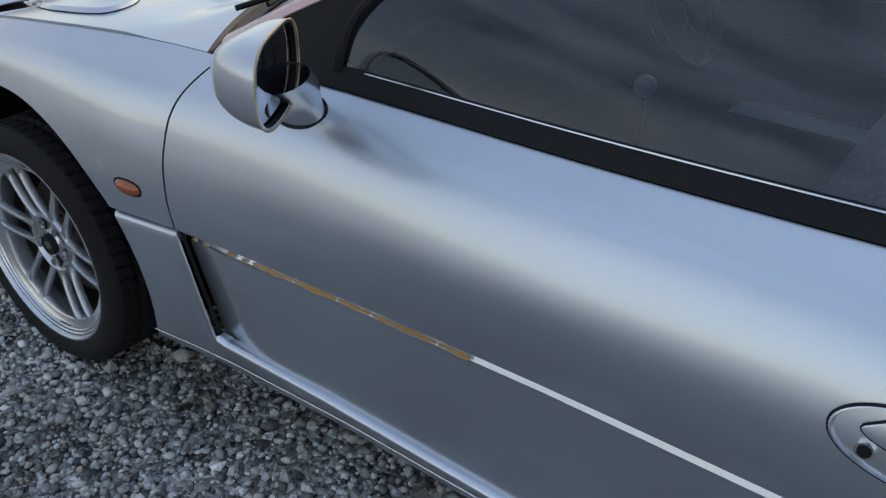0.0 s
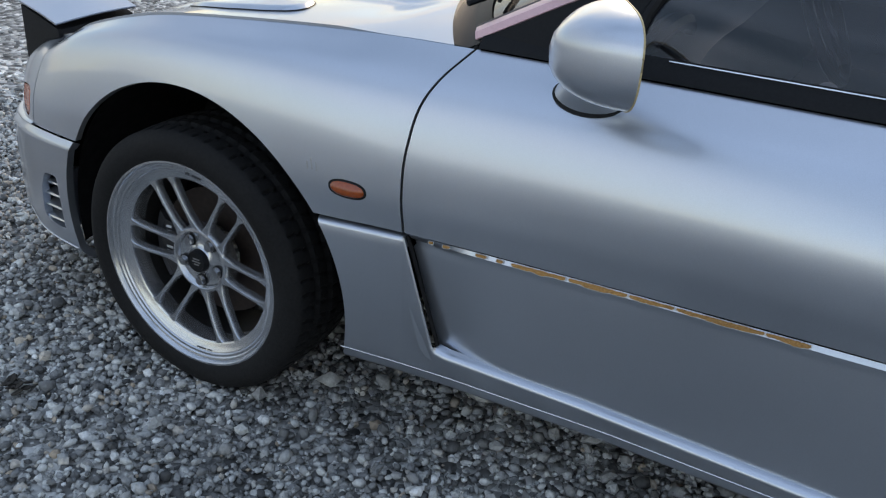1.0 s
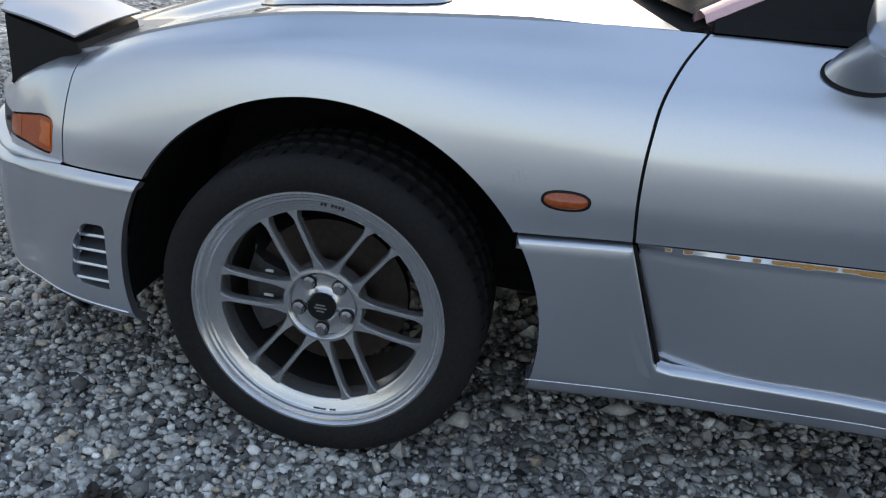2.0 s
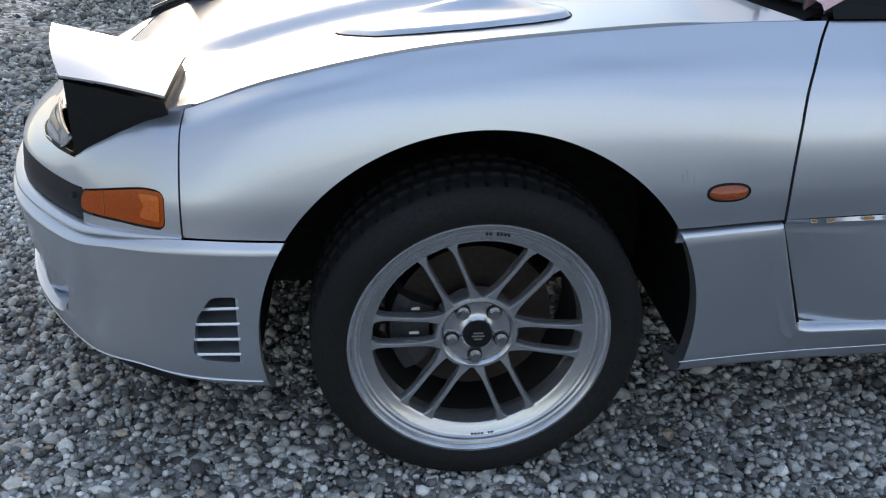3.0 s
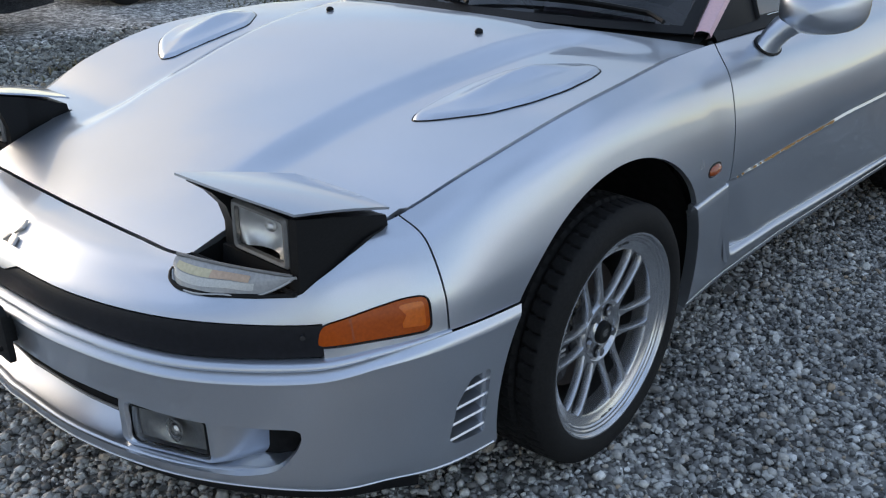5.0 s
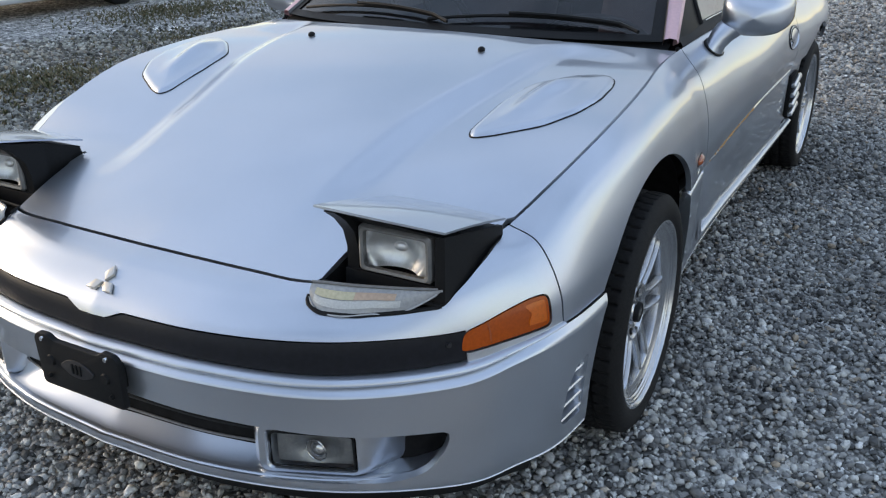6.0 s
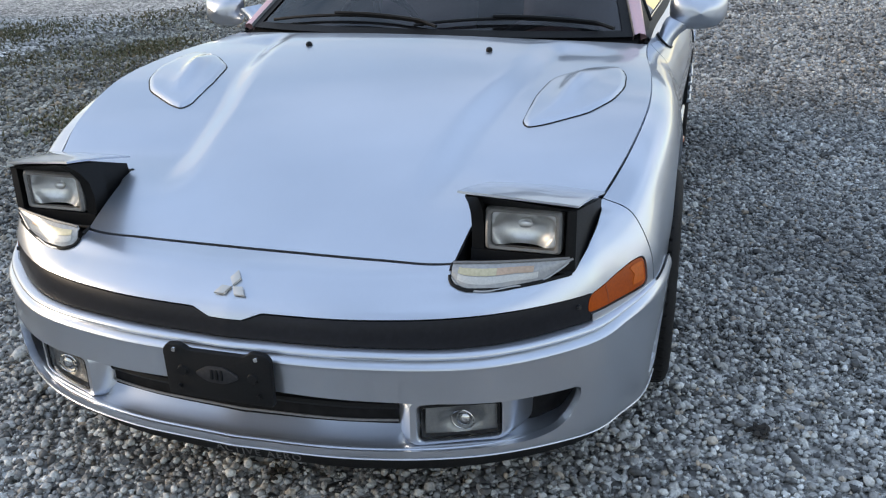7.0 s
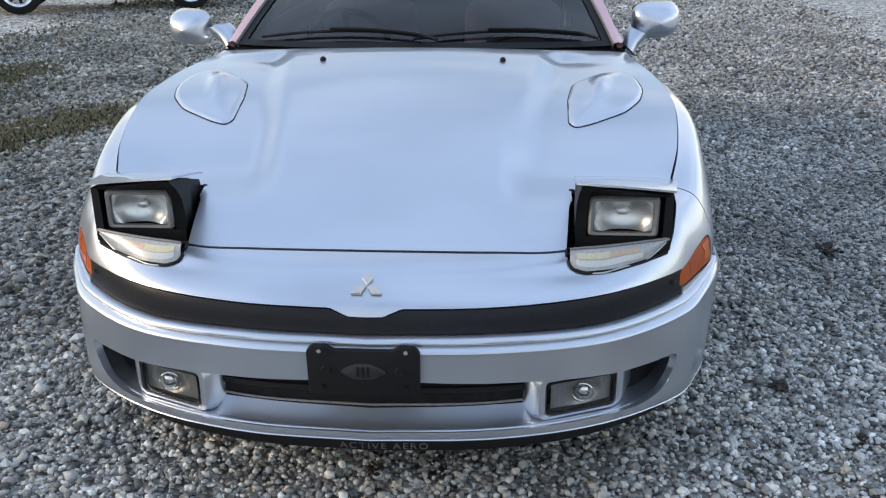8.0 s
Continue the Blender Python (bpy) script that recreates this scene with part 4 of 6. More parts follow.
def build_wheel(name="wheel"):
    wheel = thing(name, "silver twin-spoke alloy wheel on a low black tyre", "")
    wheel.parent = car
    side = [(-0.020, 0.252), (0.000, 0.260), (0.006, 0.267), (0.011, 0.283), (0.012, 0.300), (0.006, 0.318), (-0.004, 0.329), (-0.010, 0.3335)]
    tread = [(-0.010 - 0.205 * i / 30, 0.3345 + 0.0045 * math.sin(math.pi * i / 30)) for i in range(1, 30)]
    back = [(-0.215, 0.332), (-0.228, 0.312), (-0.232, 0.283), (-0.225, 0.262), (-0.21, 0.25)]

    def cut(th, i, y, r):
        if r < 0.3338 or y > -0.008 or y < -0.215:
            return r
        d = 0.0
        for gy in (-0.060, -0.108, -0.158):
            if abs(y - gy) < 0.0055:
                d = 0.009
        skew = abs(y + 0.11) * 3.2 + (0.35 if y > -0.11 else 0)
        ph = ((th * 58 / math.tau + skew) % 1)
        if ph < 0.14:
            d = max(d, 0.007 if (y > -0.06 or y < -0.158) else 0.005)
        return r - d
    part("tyre", outward(lathe_bm(side + tread + back, 406, cut)), RUBBER, wheel, "black rubber tyre with worn tread", angle=50)
    rim = part("rim", outward(lathe_bm([(-0.010, 0.2600), (0.002, 0.2660), (0.0055, 0.2645), (0.0055, 0.2600), (0.002, 0.2570), (-0.004, 0.2545), (-0.0055, 0.2500), (-0.009, 0.2470), (-0.0100, 0.2420), (-0.0140, 0.2390), (-0.0160, 0.2340), (-0.021, 0.2280), (-0.0225, 0.2200), (-0.026, 0.2150), (-0.034, 0.2128), (-0.070, 0.2124)], 128)), RIM, wheel, "silver painted alloy rim with stepped lip", angle=30)
    part("barrel", outward(lathe_bm([(-0.0702, 0.2123), (-0.10, 0.2105), (-0.20, 0.212), (-0.205, 0.25)], 96)), BARREL, wheel, "dull dark inside of the rim")
    # paired spokes
    for k in range(6):
        for sgn in (-1, 1):
            ring_rows = []
            bm = bmesh.new()
            for t in np.linspace(0, 1, 15):
                r = 0.074 + (0.2150 - 0.074) * t
                off = sgn * (0.0270 + 0.0055 * t)
                wide = 0.0054 + 0.0085 * max(0.0, 1 - t / 0.36) ** 2.2 + 0.0085 * (max(0, t - 0.80) / 0.20) ** 2.2
                y = -0.038 + 0.014 * t ** 1.3 + 0.004 * math.sin(math.pi * t)
                sec = [(-wide - 0.0012, -0.020), (-wide - 0.0004, -0.004), (-wide + 0.0022, 0.0), (wide - 0.0022, 0.0), (wide + 0.0004, -0.004), (wide + 0.0012, -0.020)]
                ring_rows.append([(r, off + a, y + b) for a, b in sec])
            m = Matrix.Rotation(k * math.tau / 6 - radians(5), 4, "Y")
            vs = [[bm.verts.new(m @ Vector((r, y, o))) for r, o, y in row] for row in ring_rows]
            for i in range(14):
                for j in range(6):
                    bm.faces.new((vs[i][j], vs[i + 1][j], vs[i + 1][(j + 1) % 6], vs[i][(j + 1) % 6]))
            part("spoke", outward(bm), RIM, wheel, angle=45)
    hub = part("hub", outward(lathe_bm([(-0.0780, 0.088), (-0.0520, 0.0875), (-0.0420, 0.0860), (-0.0370, 0.0820), (-0.0360, 0.0760), (-0.0400, 0.0720), (-0.0460, 0.0680), (-0.0480, 0.0580), (-0.0470, 0.0440), (-0.0440, 0.0340), (-0.0400, 0.0310), (-0.0400, 0.005)], 72)), RIM, wheel, "silver wheel hub with recessed nut ring", angle=40)
    part("centre_cap", outward(lathe_bm([(-0.0440, 0.0300), (-0.0300, 0.0290), (-0.0265, 0.0265), (-0.0265, 0.0235), (-0.0280, 0.0225), (-0.0280, 0.0005)], 40)), BLACK, hub, "black centre cap with small markings")
    bm = bmesh.new()
    for dz, w in ((0.007, 0.020), (0.0, 0.026), (-0.007, 0.016)):
        bmesh.ops.create_cube(bm, size=1, matrix=Matrix.Translation((0, -0.0275, dz)) @ Matrix.Diagonal((w, 0.001, 0.0032, 1)))
    part("cap_marks", bm, GREYPL, hub)
    for k in range(5):
        a = k * math.tau / 5 + 0.97
        bm = bmesh.new()
        m = Matrix.Translation((math.cos(a) * 0.0540, -0.046, math.sin(a) * 0.0560)) @ Matrix.Rotation(math.pi / 2, 4, "X")
        bmesh.ops.create_cone(bm, cap_ends=True, segments=6, radius1=0.0112, radius2=0.0102, depth=0.028, matrix=m)
        bmesh.ops.create_cone(bm, cap_ends=True, segments=16, radius1=0.0135, radius2=0.0135, depth=0.008, matrix=m)
        part("wheel_nut", bm, STEEL_BRIGHT, hub)
        # flat black disc round the nut stands for the shade of its recess
        bm = bmesh.new()
        bmesh.ops.create_cone(bm, cap_ends=True, segments=20, radius1=0.0152, radius2=0.0152, depth=0.006, matrix=m)
        part("nut_recess_shade", bm, DARK, hub)
    # lettering on the lip, too small to read: plain dark bars
    bm = bmesh.new()
    for base in (math.pi / 2 + 0.10, -math.pi / 2 - 0.08):
        for i in range(7):
            if i == 2:
                continue
            a = base + (i - 3) * 0.030
            m = Matrix.Rotation(-a, 4, "Y") @ Matrix.Translation((0.2368, -0.0143, 0)) @ Matrix.Rotation(radians(-22), 4, "Z") @ Matrix.Diagonal((0.0075, 0.0012, 0.0048, 1))
            bmesh.ops.create_cube(bm, size=1, matrix=m)
    tagged(part("rim_marks", bm, BLACK, rim), kind="stuff")
    bm = lathe_bm([(-0.105, 0.070), (-0.105, 0.165), (-0.129, 0.165), (-0.129, 0.070)], 64)
    part("brake_disc", outward(bm), DISC, wheel, "rust-brown brake disc behind the spokes")
    return wheel


def build_caliper(x, y, z):
    arc = np.linspace(-0.62, 0.45, 15)
    bm = bmesh.new()
    rows = []
    for a in arc:
        rows.append([(math.cos(a) * r, yy, math.sin(a) * r) for r, yy in ((0.098, -0.060), (0.150, -0.050), (0.178, -0.060), (0.186, -0.09), (0.186, -0.15), (0.098, -0.15), (0.094, -0.09))])
    vs = [[bm.verts.new(c) for c in row] for row in rows]
    for i in range(len(vs) - 1):
        for j in range(7):
            bm.faces.new((vs[i][j], vs[i + 1][j], vs[i + 1][(j + 1) % 7], vs[i][(j + 1) % 7]))
    bm.faces.new(vs[0])
    bm.faces.new(vs[-1])
    cal = part("brake_caliper", outward(bm), STEEL, car, "grey cast brake caliper with pale markings", angle=30)
    cal.location = (x, y, z)
    bm = bmesh.new()
    for dz in (0.045, 0.032, -0.012, -0.026):
        bmesh.ops.create_cube(bm, size=1, matrix=Matrix.Translation((0.128, -0.0525, dz)) @ Matrix.Diagonal((0.020, 0.002, 0.006, 1)))
    tagged(part("caliper_marks", bm, WHITE_MARK, cal), kind="stuff")
    return cal


HUB_Z = 0.332
wheel = build_wheel()
wheel.matrix_basis = pose(0.005, 0.946, HUB_Z, 0, 0, 1.5)
for x, y, turn in ((0.005, -0.946, 180), (REAR_X, 0.940, 0), (REAR_X, -0.940, 180)):
    copy_thing(wheel, pose(x, y, HUB_Z, 0, 0 if turn == 0 else 40, turn))
build_caliper(0.005, 0.934, HUB_Z)


def build_well(x, side, r):
    n = 40
    a = np.linspace(-0.19, math.pi + 0.19, n)
    ys = (0.900, 0.87, 0.70, 0.45)
    pts = np.zeros((n, 6, 3))
    for j, yy in enumerate(ys):
        rr = r + (0.0 if j == 0 else 0.014)
        pts[:, j] = np.stack([x + np.cos(a) * rr, np.full(n, yy * side), ARCH_Z + np.sin(a) * rr], 1)
    pts[:, 4] = np.stack([x + np.cos(a) * r * 0.5, np.full(n, 0.44 * side), ARCH_Z + np.sin(a) * r * 0.5], 1)
    pts[:, 5] = (x, 0.44 * side, ARCH_Z)
    return part("wheel_well", grid_bm(pts), DARK, car, "black wheel well lining")


for x, s, r in ((0, 1, ARCH_R + 0.004), (0, -1, ARCH_R + 0.004), (REAR_X, 1, 0.434), (REAR_X, -1, 0.434)):
    build_well(x, s, r)
part("underbody", box_bm(-3.6, 0.80, -0.43, 0.43, 0.19, 0.62, 0.02), DARK, car, "black underside of the car")
part("front_inner_panel", box_bm(0.50, 0.86, -0.62, 0.62, 0.24, 0.60, 0.02), DARK, car)


# ---- greenhouse ----
def screen_pt(b, t):
    """Windscreen: b from -1 to 1 across, t from 0 at the cowl to 1 at the roof."""
    yb, yt = b * 0.742, b * 0.575
    xb, xt = float(cowl_x(yb)) - 0.035, -1.22 - 0.06 * b * b
    zb, zt = 0.978 - 0.014 * b * b, 1.272 - 0.02 * b * b
    bow = 0.030 * math.sin(math.pi * t)
    return (xb + (xt - xb) * t - bow * 0.2, yb + (yt - yb) * t, zb + (zt - zb) * t + bow)


def build_screen():
    pts = np.array([[screen_pt(b, t) for t in np.linspace(0, 1, 20)] for b in np.linspace(-1, 1, 41)])
    bm = face_out(grid_bm(pts), (-1.5, 0, 0.5))
    ob = part("windscreen", bm, SCREEN, car, "dark windscreen with black wipers at its base")
    # dark printed border
    bm = bmesh.new()
    for b0, b1, t0, t1 in ((-1, 1, 0.0, 0.045), (-1, -0.955, 0, 1), (0.955, 1, 0, 1)):
        bb, tt = np.linspace(b0, b1, 40 if b1 - b0 > 1 else 3), np.linspace(t0, t1, 3 if t1 < 0.5 else 20)
        vs = [[bm.verts.new(Vector(screen_pt(b, t)) + Vector((0.002, 0, 0.004))) for t in tt] for b in bb]
        for i in range(len(bb) - 1):
            for j in range(len(tt) - 1):
                bm.faces.new((vs[i][j], vs[i + 1][j], vs[i + 1][j + 1], vs[i][j + 1]))
    part("screen_border", bm, BLACK, ob)
    return ob


screen = build_screen()
PILLAR = [(-0.640, 0.787, 0.962), (-0.90, 0.733, 1.098), (-1.32, 0.632, 1.258)]


def pillar_line(t):
    return hermite([0, 0.42, 1], PILLAR, np.atleast_1d(t))[0]


def build_pillar(side):
    n, rows = 24, []
    for t in np.linspace(0, 1, n):
        a, b = Vector(screen_pt(1, t)), Vector(pillar_line(t))
        rows.append([a + Vector((0, 0, -0.01)), a + Vector((0, 0.004, 0.010)), a.lerp(b, 0.35) + Vector((0, 0.004, 0.016)), a.lerp(b, 0.75) + Vector((0, 0.006, 0.012)), b, b + Vector((-0.01, -0.02, -0.01))])
    pts = np.array([[(p.x, p.y * side, p.z) for p in r] for r in rows])
    ob = part("a_pillar", face_out(grid_bm(pts), (-1.2, 0, 0.8)), PINK, car, "faded pink windscreen pillar")
    bm = grid_bm(pts[:, 0:2] + np.array([0.003, 0.0, 0.004]))
    part("pillar_trim", bm, GREYPL, ob)
    return ob


for s in (1, -1):
    build_pillar(s)


def belt(x):
    u = side_u(x)
    p = UPPER.at(u, np.full_like(u, 4.0))
    return p[..., 1], p[..., 2]


def build_side_glass(side):
    # glass
    n = 40
    xs = np.linspace(-0.945, -2.25, n)
    by, bz = belt(xs)
    pts = np.zeros((n, 12, 3))
    for j in range(12):
        t = j / 11
        lead = np.interp(xs, [-2.25, -0.945], [0.0, -0.42]) * t ** 3
        pts[:, j] = np.stack([xs + lead, (by - 0.022 + (0.622 - by) * t + 0.020 * math.sin(math.pi * t)) * side, bz + 0.030 + (1.252 - bz - 0.03) * t], 1)
    front = pts[0].copy()
    ob = part("side_window", face_out(grid_bm(pts), (-1.5, 0, 0.8)), GLASS, doors[0 if side > 0 else 1], "closed dark side window")
    # black belt moulding with a thin bright line
    xs = np.linspace(-0.655, -2.30, 70)
    by, bz = belt(xs)
    sec = ((-0.006, 0.001), (0.004, 0.004), (-0.004, 0.016), (-0.014, 0.026), (-0.020, 0.034), (-0.024, 0.038), (-0.036, 0.030))
    pts = np.stack([np.stack([xs, (by + a) * side, bz + b], 1) for a, b in sec], 1)
    mould = part("belt_moulding", face_out(grid_bm(pts), (-1.4, 0, 0.7)), BLACK, doors[0 if side > 0 else 1], "black rubber window moulding")
    part("bright_strip", tube_bm([(x, (y - 0.0195) * side, z + 0.0345) for x, y, z in zip(xs[15:], by[15:], bz[15:])], 0.0022, 6), CHROME, mould)
    # black corner piece ahead of the glass
    rows = []
    for t in np.linspace(0, 1, 8):
        a = Vector(pillar_line(t * 0.92))
        g = Vector(front[int(round(t * 11))])
        rows.append([(a.x, a.y * side - 0.002 * side, a.z - 0.002), ((a.x + g.x) / 2, (a.y + abs(g.y)) / 2 * side + 0.004 * side, (a.z + g.z) / 2), (g.x - 0.01, g.y + 0.004 * side, g.z)])
    part("corner_panel", face_out(grid_bm(np.array(rows)), (-1.5, 0, 0.8)), BLACK, doors[0 if side > 0 else 1], "black triangular mirror corner")
    # door frame along the roof
    part("window_frame", tube_bm([tuple(q + np.array([0, 0.004 * side, 0])) for q in front] + [(-1.8, 0.622 * side, 1.256), (-2.25, 0.60 * side, 1.25)], 0.011, 8), BLACK, doors[0 if side > 0 else 1])


for s in (1, -1):
    build_side_glass(s)


def build_roof():
    xs = np.array([-1.22, -1.5, -1.9, -2.3, -2.7, -3.1, -3.45, -3.75])
    zs = np.array([1.275, 1.292, 1.292, 1.27, 1.22, 1.14, 1.06, 1.01])
    hw = np.array([0.60, 0.63, 0.64, 0.63, 0.63, 0.64, 0.66, 0.66])
    b = np.linspace(-1, 1, 31)
    pts = np.zeros((8, 31, 3))
    for i in range(8):
        pts[i] = np.stack([xs[i] - 0.06 * b * b * (i < 1), b * hw[i], zs[i] - 0.035 * np.abs(b) ** 3], 1)
    part("roof", rim_in(face_out(grid_bm(pts), (-2, 0, 0.5)), 0.02), PAINT, car)
    # rear side panels between roof and body
    for side in (1, -1):
        xr = np.linspace(-2.26, -3.75, 16)
        by, bz = belt(xr)
        hwr, zr = np.interp(-xr, -xs, hw), np.interp(-xr, -xs, zs) - 0.035
        pts = np.stack([np.stack([xr, ((1 - t) * by + t * hwr) * side, (1 - t) * bz + t * zr], 1) for t in np.linspace(0, 1, 8)], 1)
        part("rear_side_panel", rim_in(face_out(grid_bm(pts), (-2.5, 0, 0.8)), 0.01), PAINT, car)
    part("tail_panel", box_bm(-3.80, -3.72, -0.78, 0.78, 0.30, 1.0, 0.02), PAINT, car)


build_roof()


# cowl under the wipers
def build_cowl():
    b = np.linspace(-1, 1, 41)
    pts = np.zeros((41, 4, 3))
    for i, bb in enumerate(b):
        y = bb * 0.76
        x = float(cowl_x(y))
        zz = float(bonnet_z(x + 0.01, y))
        pts[i] = [(x + 0.02, y, zz - 0.012), (x - 0.01, y, zz - 0.016), (x - 0.045, y, 0.985 - 0.02 * bb * bb - 0.012), (x - 0.06, y, 0.985 - 0.02 * bb * bb - 0.006)]
    part("cowl", face_out(grid_bm(pts), (-0.5, 0, 0.3)), BLACK, car, "black plastic cowl")
    for y0, y1 in ((-0.02, 0.62), (-0.62, 0.02)):
        pts = []
        for t in np.linspace(0, 1, 14):
            b = (y0 + (y1 - y0) * t) / 0.72
            p = Vector(screen_pt(b, 0.05 + 0.10 * (1 - t) * t * 2 + 0.02 * t))
            pts.append((p.x + 0.006, p.y, p.z + 0.014))
        wiper = part("wiper", tube_bm(pts, 0.006, 6), BLACK, car, "black windscreen wiper")
        arm = [(p[0] + 0.012, p[1] - 0.02, p[2] + 0.010) for p in pts[6:]] + [(pts[-1][0] + 0.045, pts[-1][1] + 0.05, pts[-1][2] - 0.006)]
        part("wiper_arm", tube_bm(arm, 0.0065, 6), BLACK, wiper)


build_cowl()


# ---- interior ----
def build_interior():
    part("cabin_floor", box_bm(-2.9, -0.62, -0.72, 0.72, 0.30, 0.36, 0.01), CLOTH, car, "dark carpet floor")
    pts = np.zeros((41, 9, 3))
    for i, b in enumerate(np.linspace(-1, 1, 41)):
        prof = [(-0.50, 0.945), (-0.66, 0.955), (-0.78, 0.955), (-0.88, 0.940), (-0.94, 0.90), (-0.96, 0.82), (-0.95, 0.70), (-0.86, 0.58), (-0.80, 0.40)]
        hump = 0.045 * math.exp(-((b * 0.74 + 0.37) / 0.17) ** 2)
        for j, (x, z) in enumerate(prof):
            pts[i, j] = (x - 0.10 * b * b, b * 0.72, z + (hump if 1 < j < 5 else 0) - 0.012 * b * b)
    part("dashboard", face_out(grid_bm(pts), (-0.6, 0, 0.6)), DASH, car, "charcoal dashboard")
    # firewall and rear bulkhead
    part("bulkhead", box_bm(-3.0, -2.9, -0.7, 0.7, 0.36, 1.0, 0.01), CLOTH, car)
    part("tunnel", box_bm(-2.6, -0.85, -0.13, 0.13, 0.36, 0.60, 0.03), DASH, car)
    for side in (1, -1):
        xs = np.linspace(-0.70, -2.3, 20)
        by, bz = belt(xs)
        pts = np.stack([np.stack([xs, (by - d) * side, z + 0 * xs], 1) for d, z in ((0.05, 0.985), (0.06, 0.94), (0.11, 0.90), (0.10, 0.76), (0.16, 0.72), (0.11, 0.66), (0.10, 0.36))], 1)
        part("door_card", grid_bm(pts), DASH, doors[0 if side > 0 else 1], "inner door trim")
    for y in (0.37, -0.37):
        seat = part("front_seat", box_bm(-1.72, -1.20, y - 0.26, y + 0.26, 0.40, 0.60, 0.07, 4), PURPLE if y > 0 else GREYTRIM, car, "dusty mauve cloth sports seat" if y > 0 else "mauve sports seat with a pale cushion")
        bm = box_bm(-0.09, 0.09, -0.25, 0.25, 0.0, 0.54, 0.08, 4)
        bmesh.ops.transform(bm, matrix=pose(-1.70, y, 0.52, 0, -20, 0), verts=bm.verts[:])
        part("backrest", bm, PURPLE, seat)
        bm = box_bm(-0.055, 0.055, -0.14, 0.14, 0.0, 0.20, 0.05, 4)
        bmesh.ops.transform(bm, matrix=pose(-1.90, y, 0.99, 0, -14, 0), verts=bm.verts[:])
        part("headrest", bm, PURPLE, seat)
    ring = [Matrix.Rotation(radians(-62), 4, "Y") @ Vector((0.18 * math.cos(a), 0.18 * math.sin(a), 0)) + Vector((-1.10, -0.37, 0.90)) for a in np.linspace(0, math.tau, 36, endpoint=False)]
    wheel_ = part("steering_wheel", tube_bm(ring, 0.015, 8, closed=True), BLACK, car, "black steering wheel")
    for a in (0.0, 2.6, -2.6):
        end = Matrix.Rotation(radians(-62), 4, "Y") @ Vector((0.17 * math.cos(a), 0.17 * math.sin(a), 0)) + Vector((-1.10, -0.37, 0.90))
        part("steering_spoke", tube_bm([(-1.09, -0.37, 0.895), tuple(end)], 0.014, 6), BLACK, wheel_)
    # curved brow of the dashboard on the passenger side
    brow = [(-0.86 - 0.05 * math.sin(a), 0.42 + 0.22 * math.cos(a), 0.86 + 0.12 * math.sin(a)) for a in np.linspace(0.1, math.pi - 0.1, 20)]
    part("dashboard_brow", tube_bm(brow, 0.022, 8), DASH, car)
    lever = part("gear_lever", tube_bm([(-1.19, 0.0, 0.60), (-1.19, 0.0, 0.77)], 0.010, 8), BLACK, car, "gear lever with round knob")
    bm = bmesh.new()
    bmesh.ops.create_uvsphere(bm, u_segments=18, v_segments=12, radius=0.028, matrix=Matrix.Translation((-1.19, 0, 0.79)))
    part("gear_knob", bm, GREYTRIM, lever)
    # interior mirror behind the screen
    bm = box_bm(-0.012, 0.012, -0.11, 0.11, -0.03, 0.03, 0.01, 2)
    bmesh.ops.transform(bm, matrix=pose(-1.18, -0.02, 1.18), verts=bm.verts[:])
    part("rear_view_mirror", bm, GREYTRIM, car)


build_interior()


# ---- front details ----
def build_roll():
    """Rounded painted moulding between bumper and band."""
    u = np.linspace(-5.0, 5.0, 220)
    p = LOWER.at(u, np.full_like(u, 6.0))
    d = np.gradient(p, axis=0)
    n = np.stack([-d[:, 1], d[:, 0], 0 * u], 1)
    n /= np.linalg.norm(n, axis=1)[:, None]
    n *= np.sign((n * (p - np.array([-1.0, 0, 0]))).sum(1))[:, None]
    sec = ((-0.014, -0.003), (0.000, 0.000), (0.0055, 0.003), (0.0080, 0.007), (0.0075, 0.011), (0.0045, 0.0145), (-0.002, 0.0175), (-0.012, 0.0195), (-0.030, 0.0195))
    fade = np.clip((5.0 - np.abs(u)) / 1.2, 0, 1)[:, None] * 0.7 + 0.3
    rise = np.interp(np.abs(u), [0, 1, 2, 3, 4, 5], [0.85, 1.05, 1.0, 1.0, 0.75, 0.35])[:, None]
    pts = np.stack([p + n * a * np.where(a > 0, fade, 1) + np.array([0, 0, b]) * rise for a, b in sec], 1)
    part("bumper_roll", face_out(grid_bm(pts), (-1, 0, 0.3)), PAINT, bumper)


build_roll()


def bumper_x(y, z=0.36):
    """x of the bumper face at y."""
    us = np.linspace(0, 5, 200)
    p = LOWER.at(us, np.full_like(us, float(np.interp(z, [0.27, 0.31, 0.415, 0.505], [1, 2, 3, 4]))))
    return float(np.interp(abs(y), p[:, 1], p[:, 0]))


def mouth_low(y):
    return float(np.interp(abs(y), [0, 0.30, 0.60, 0.68, 0.735, 0.768], [0.279, 0.281, 0.276, 0.276, 0.294, 0.350]))


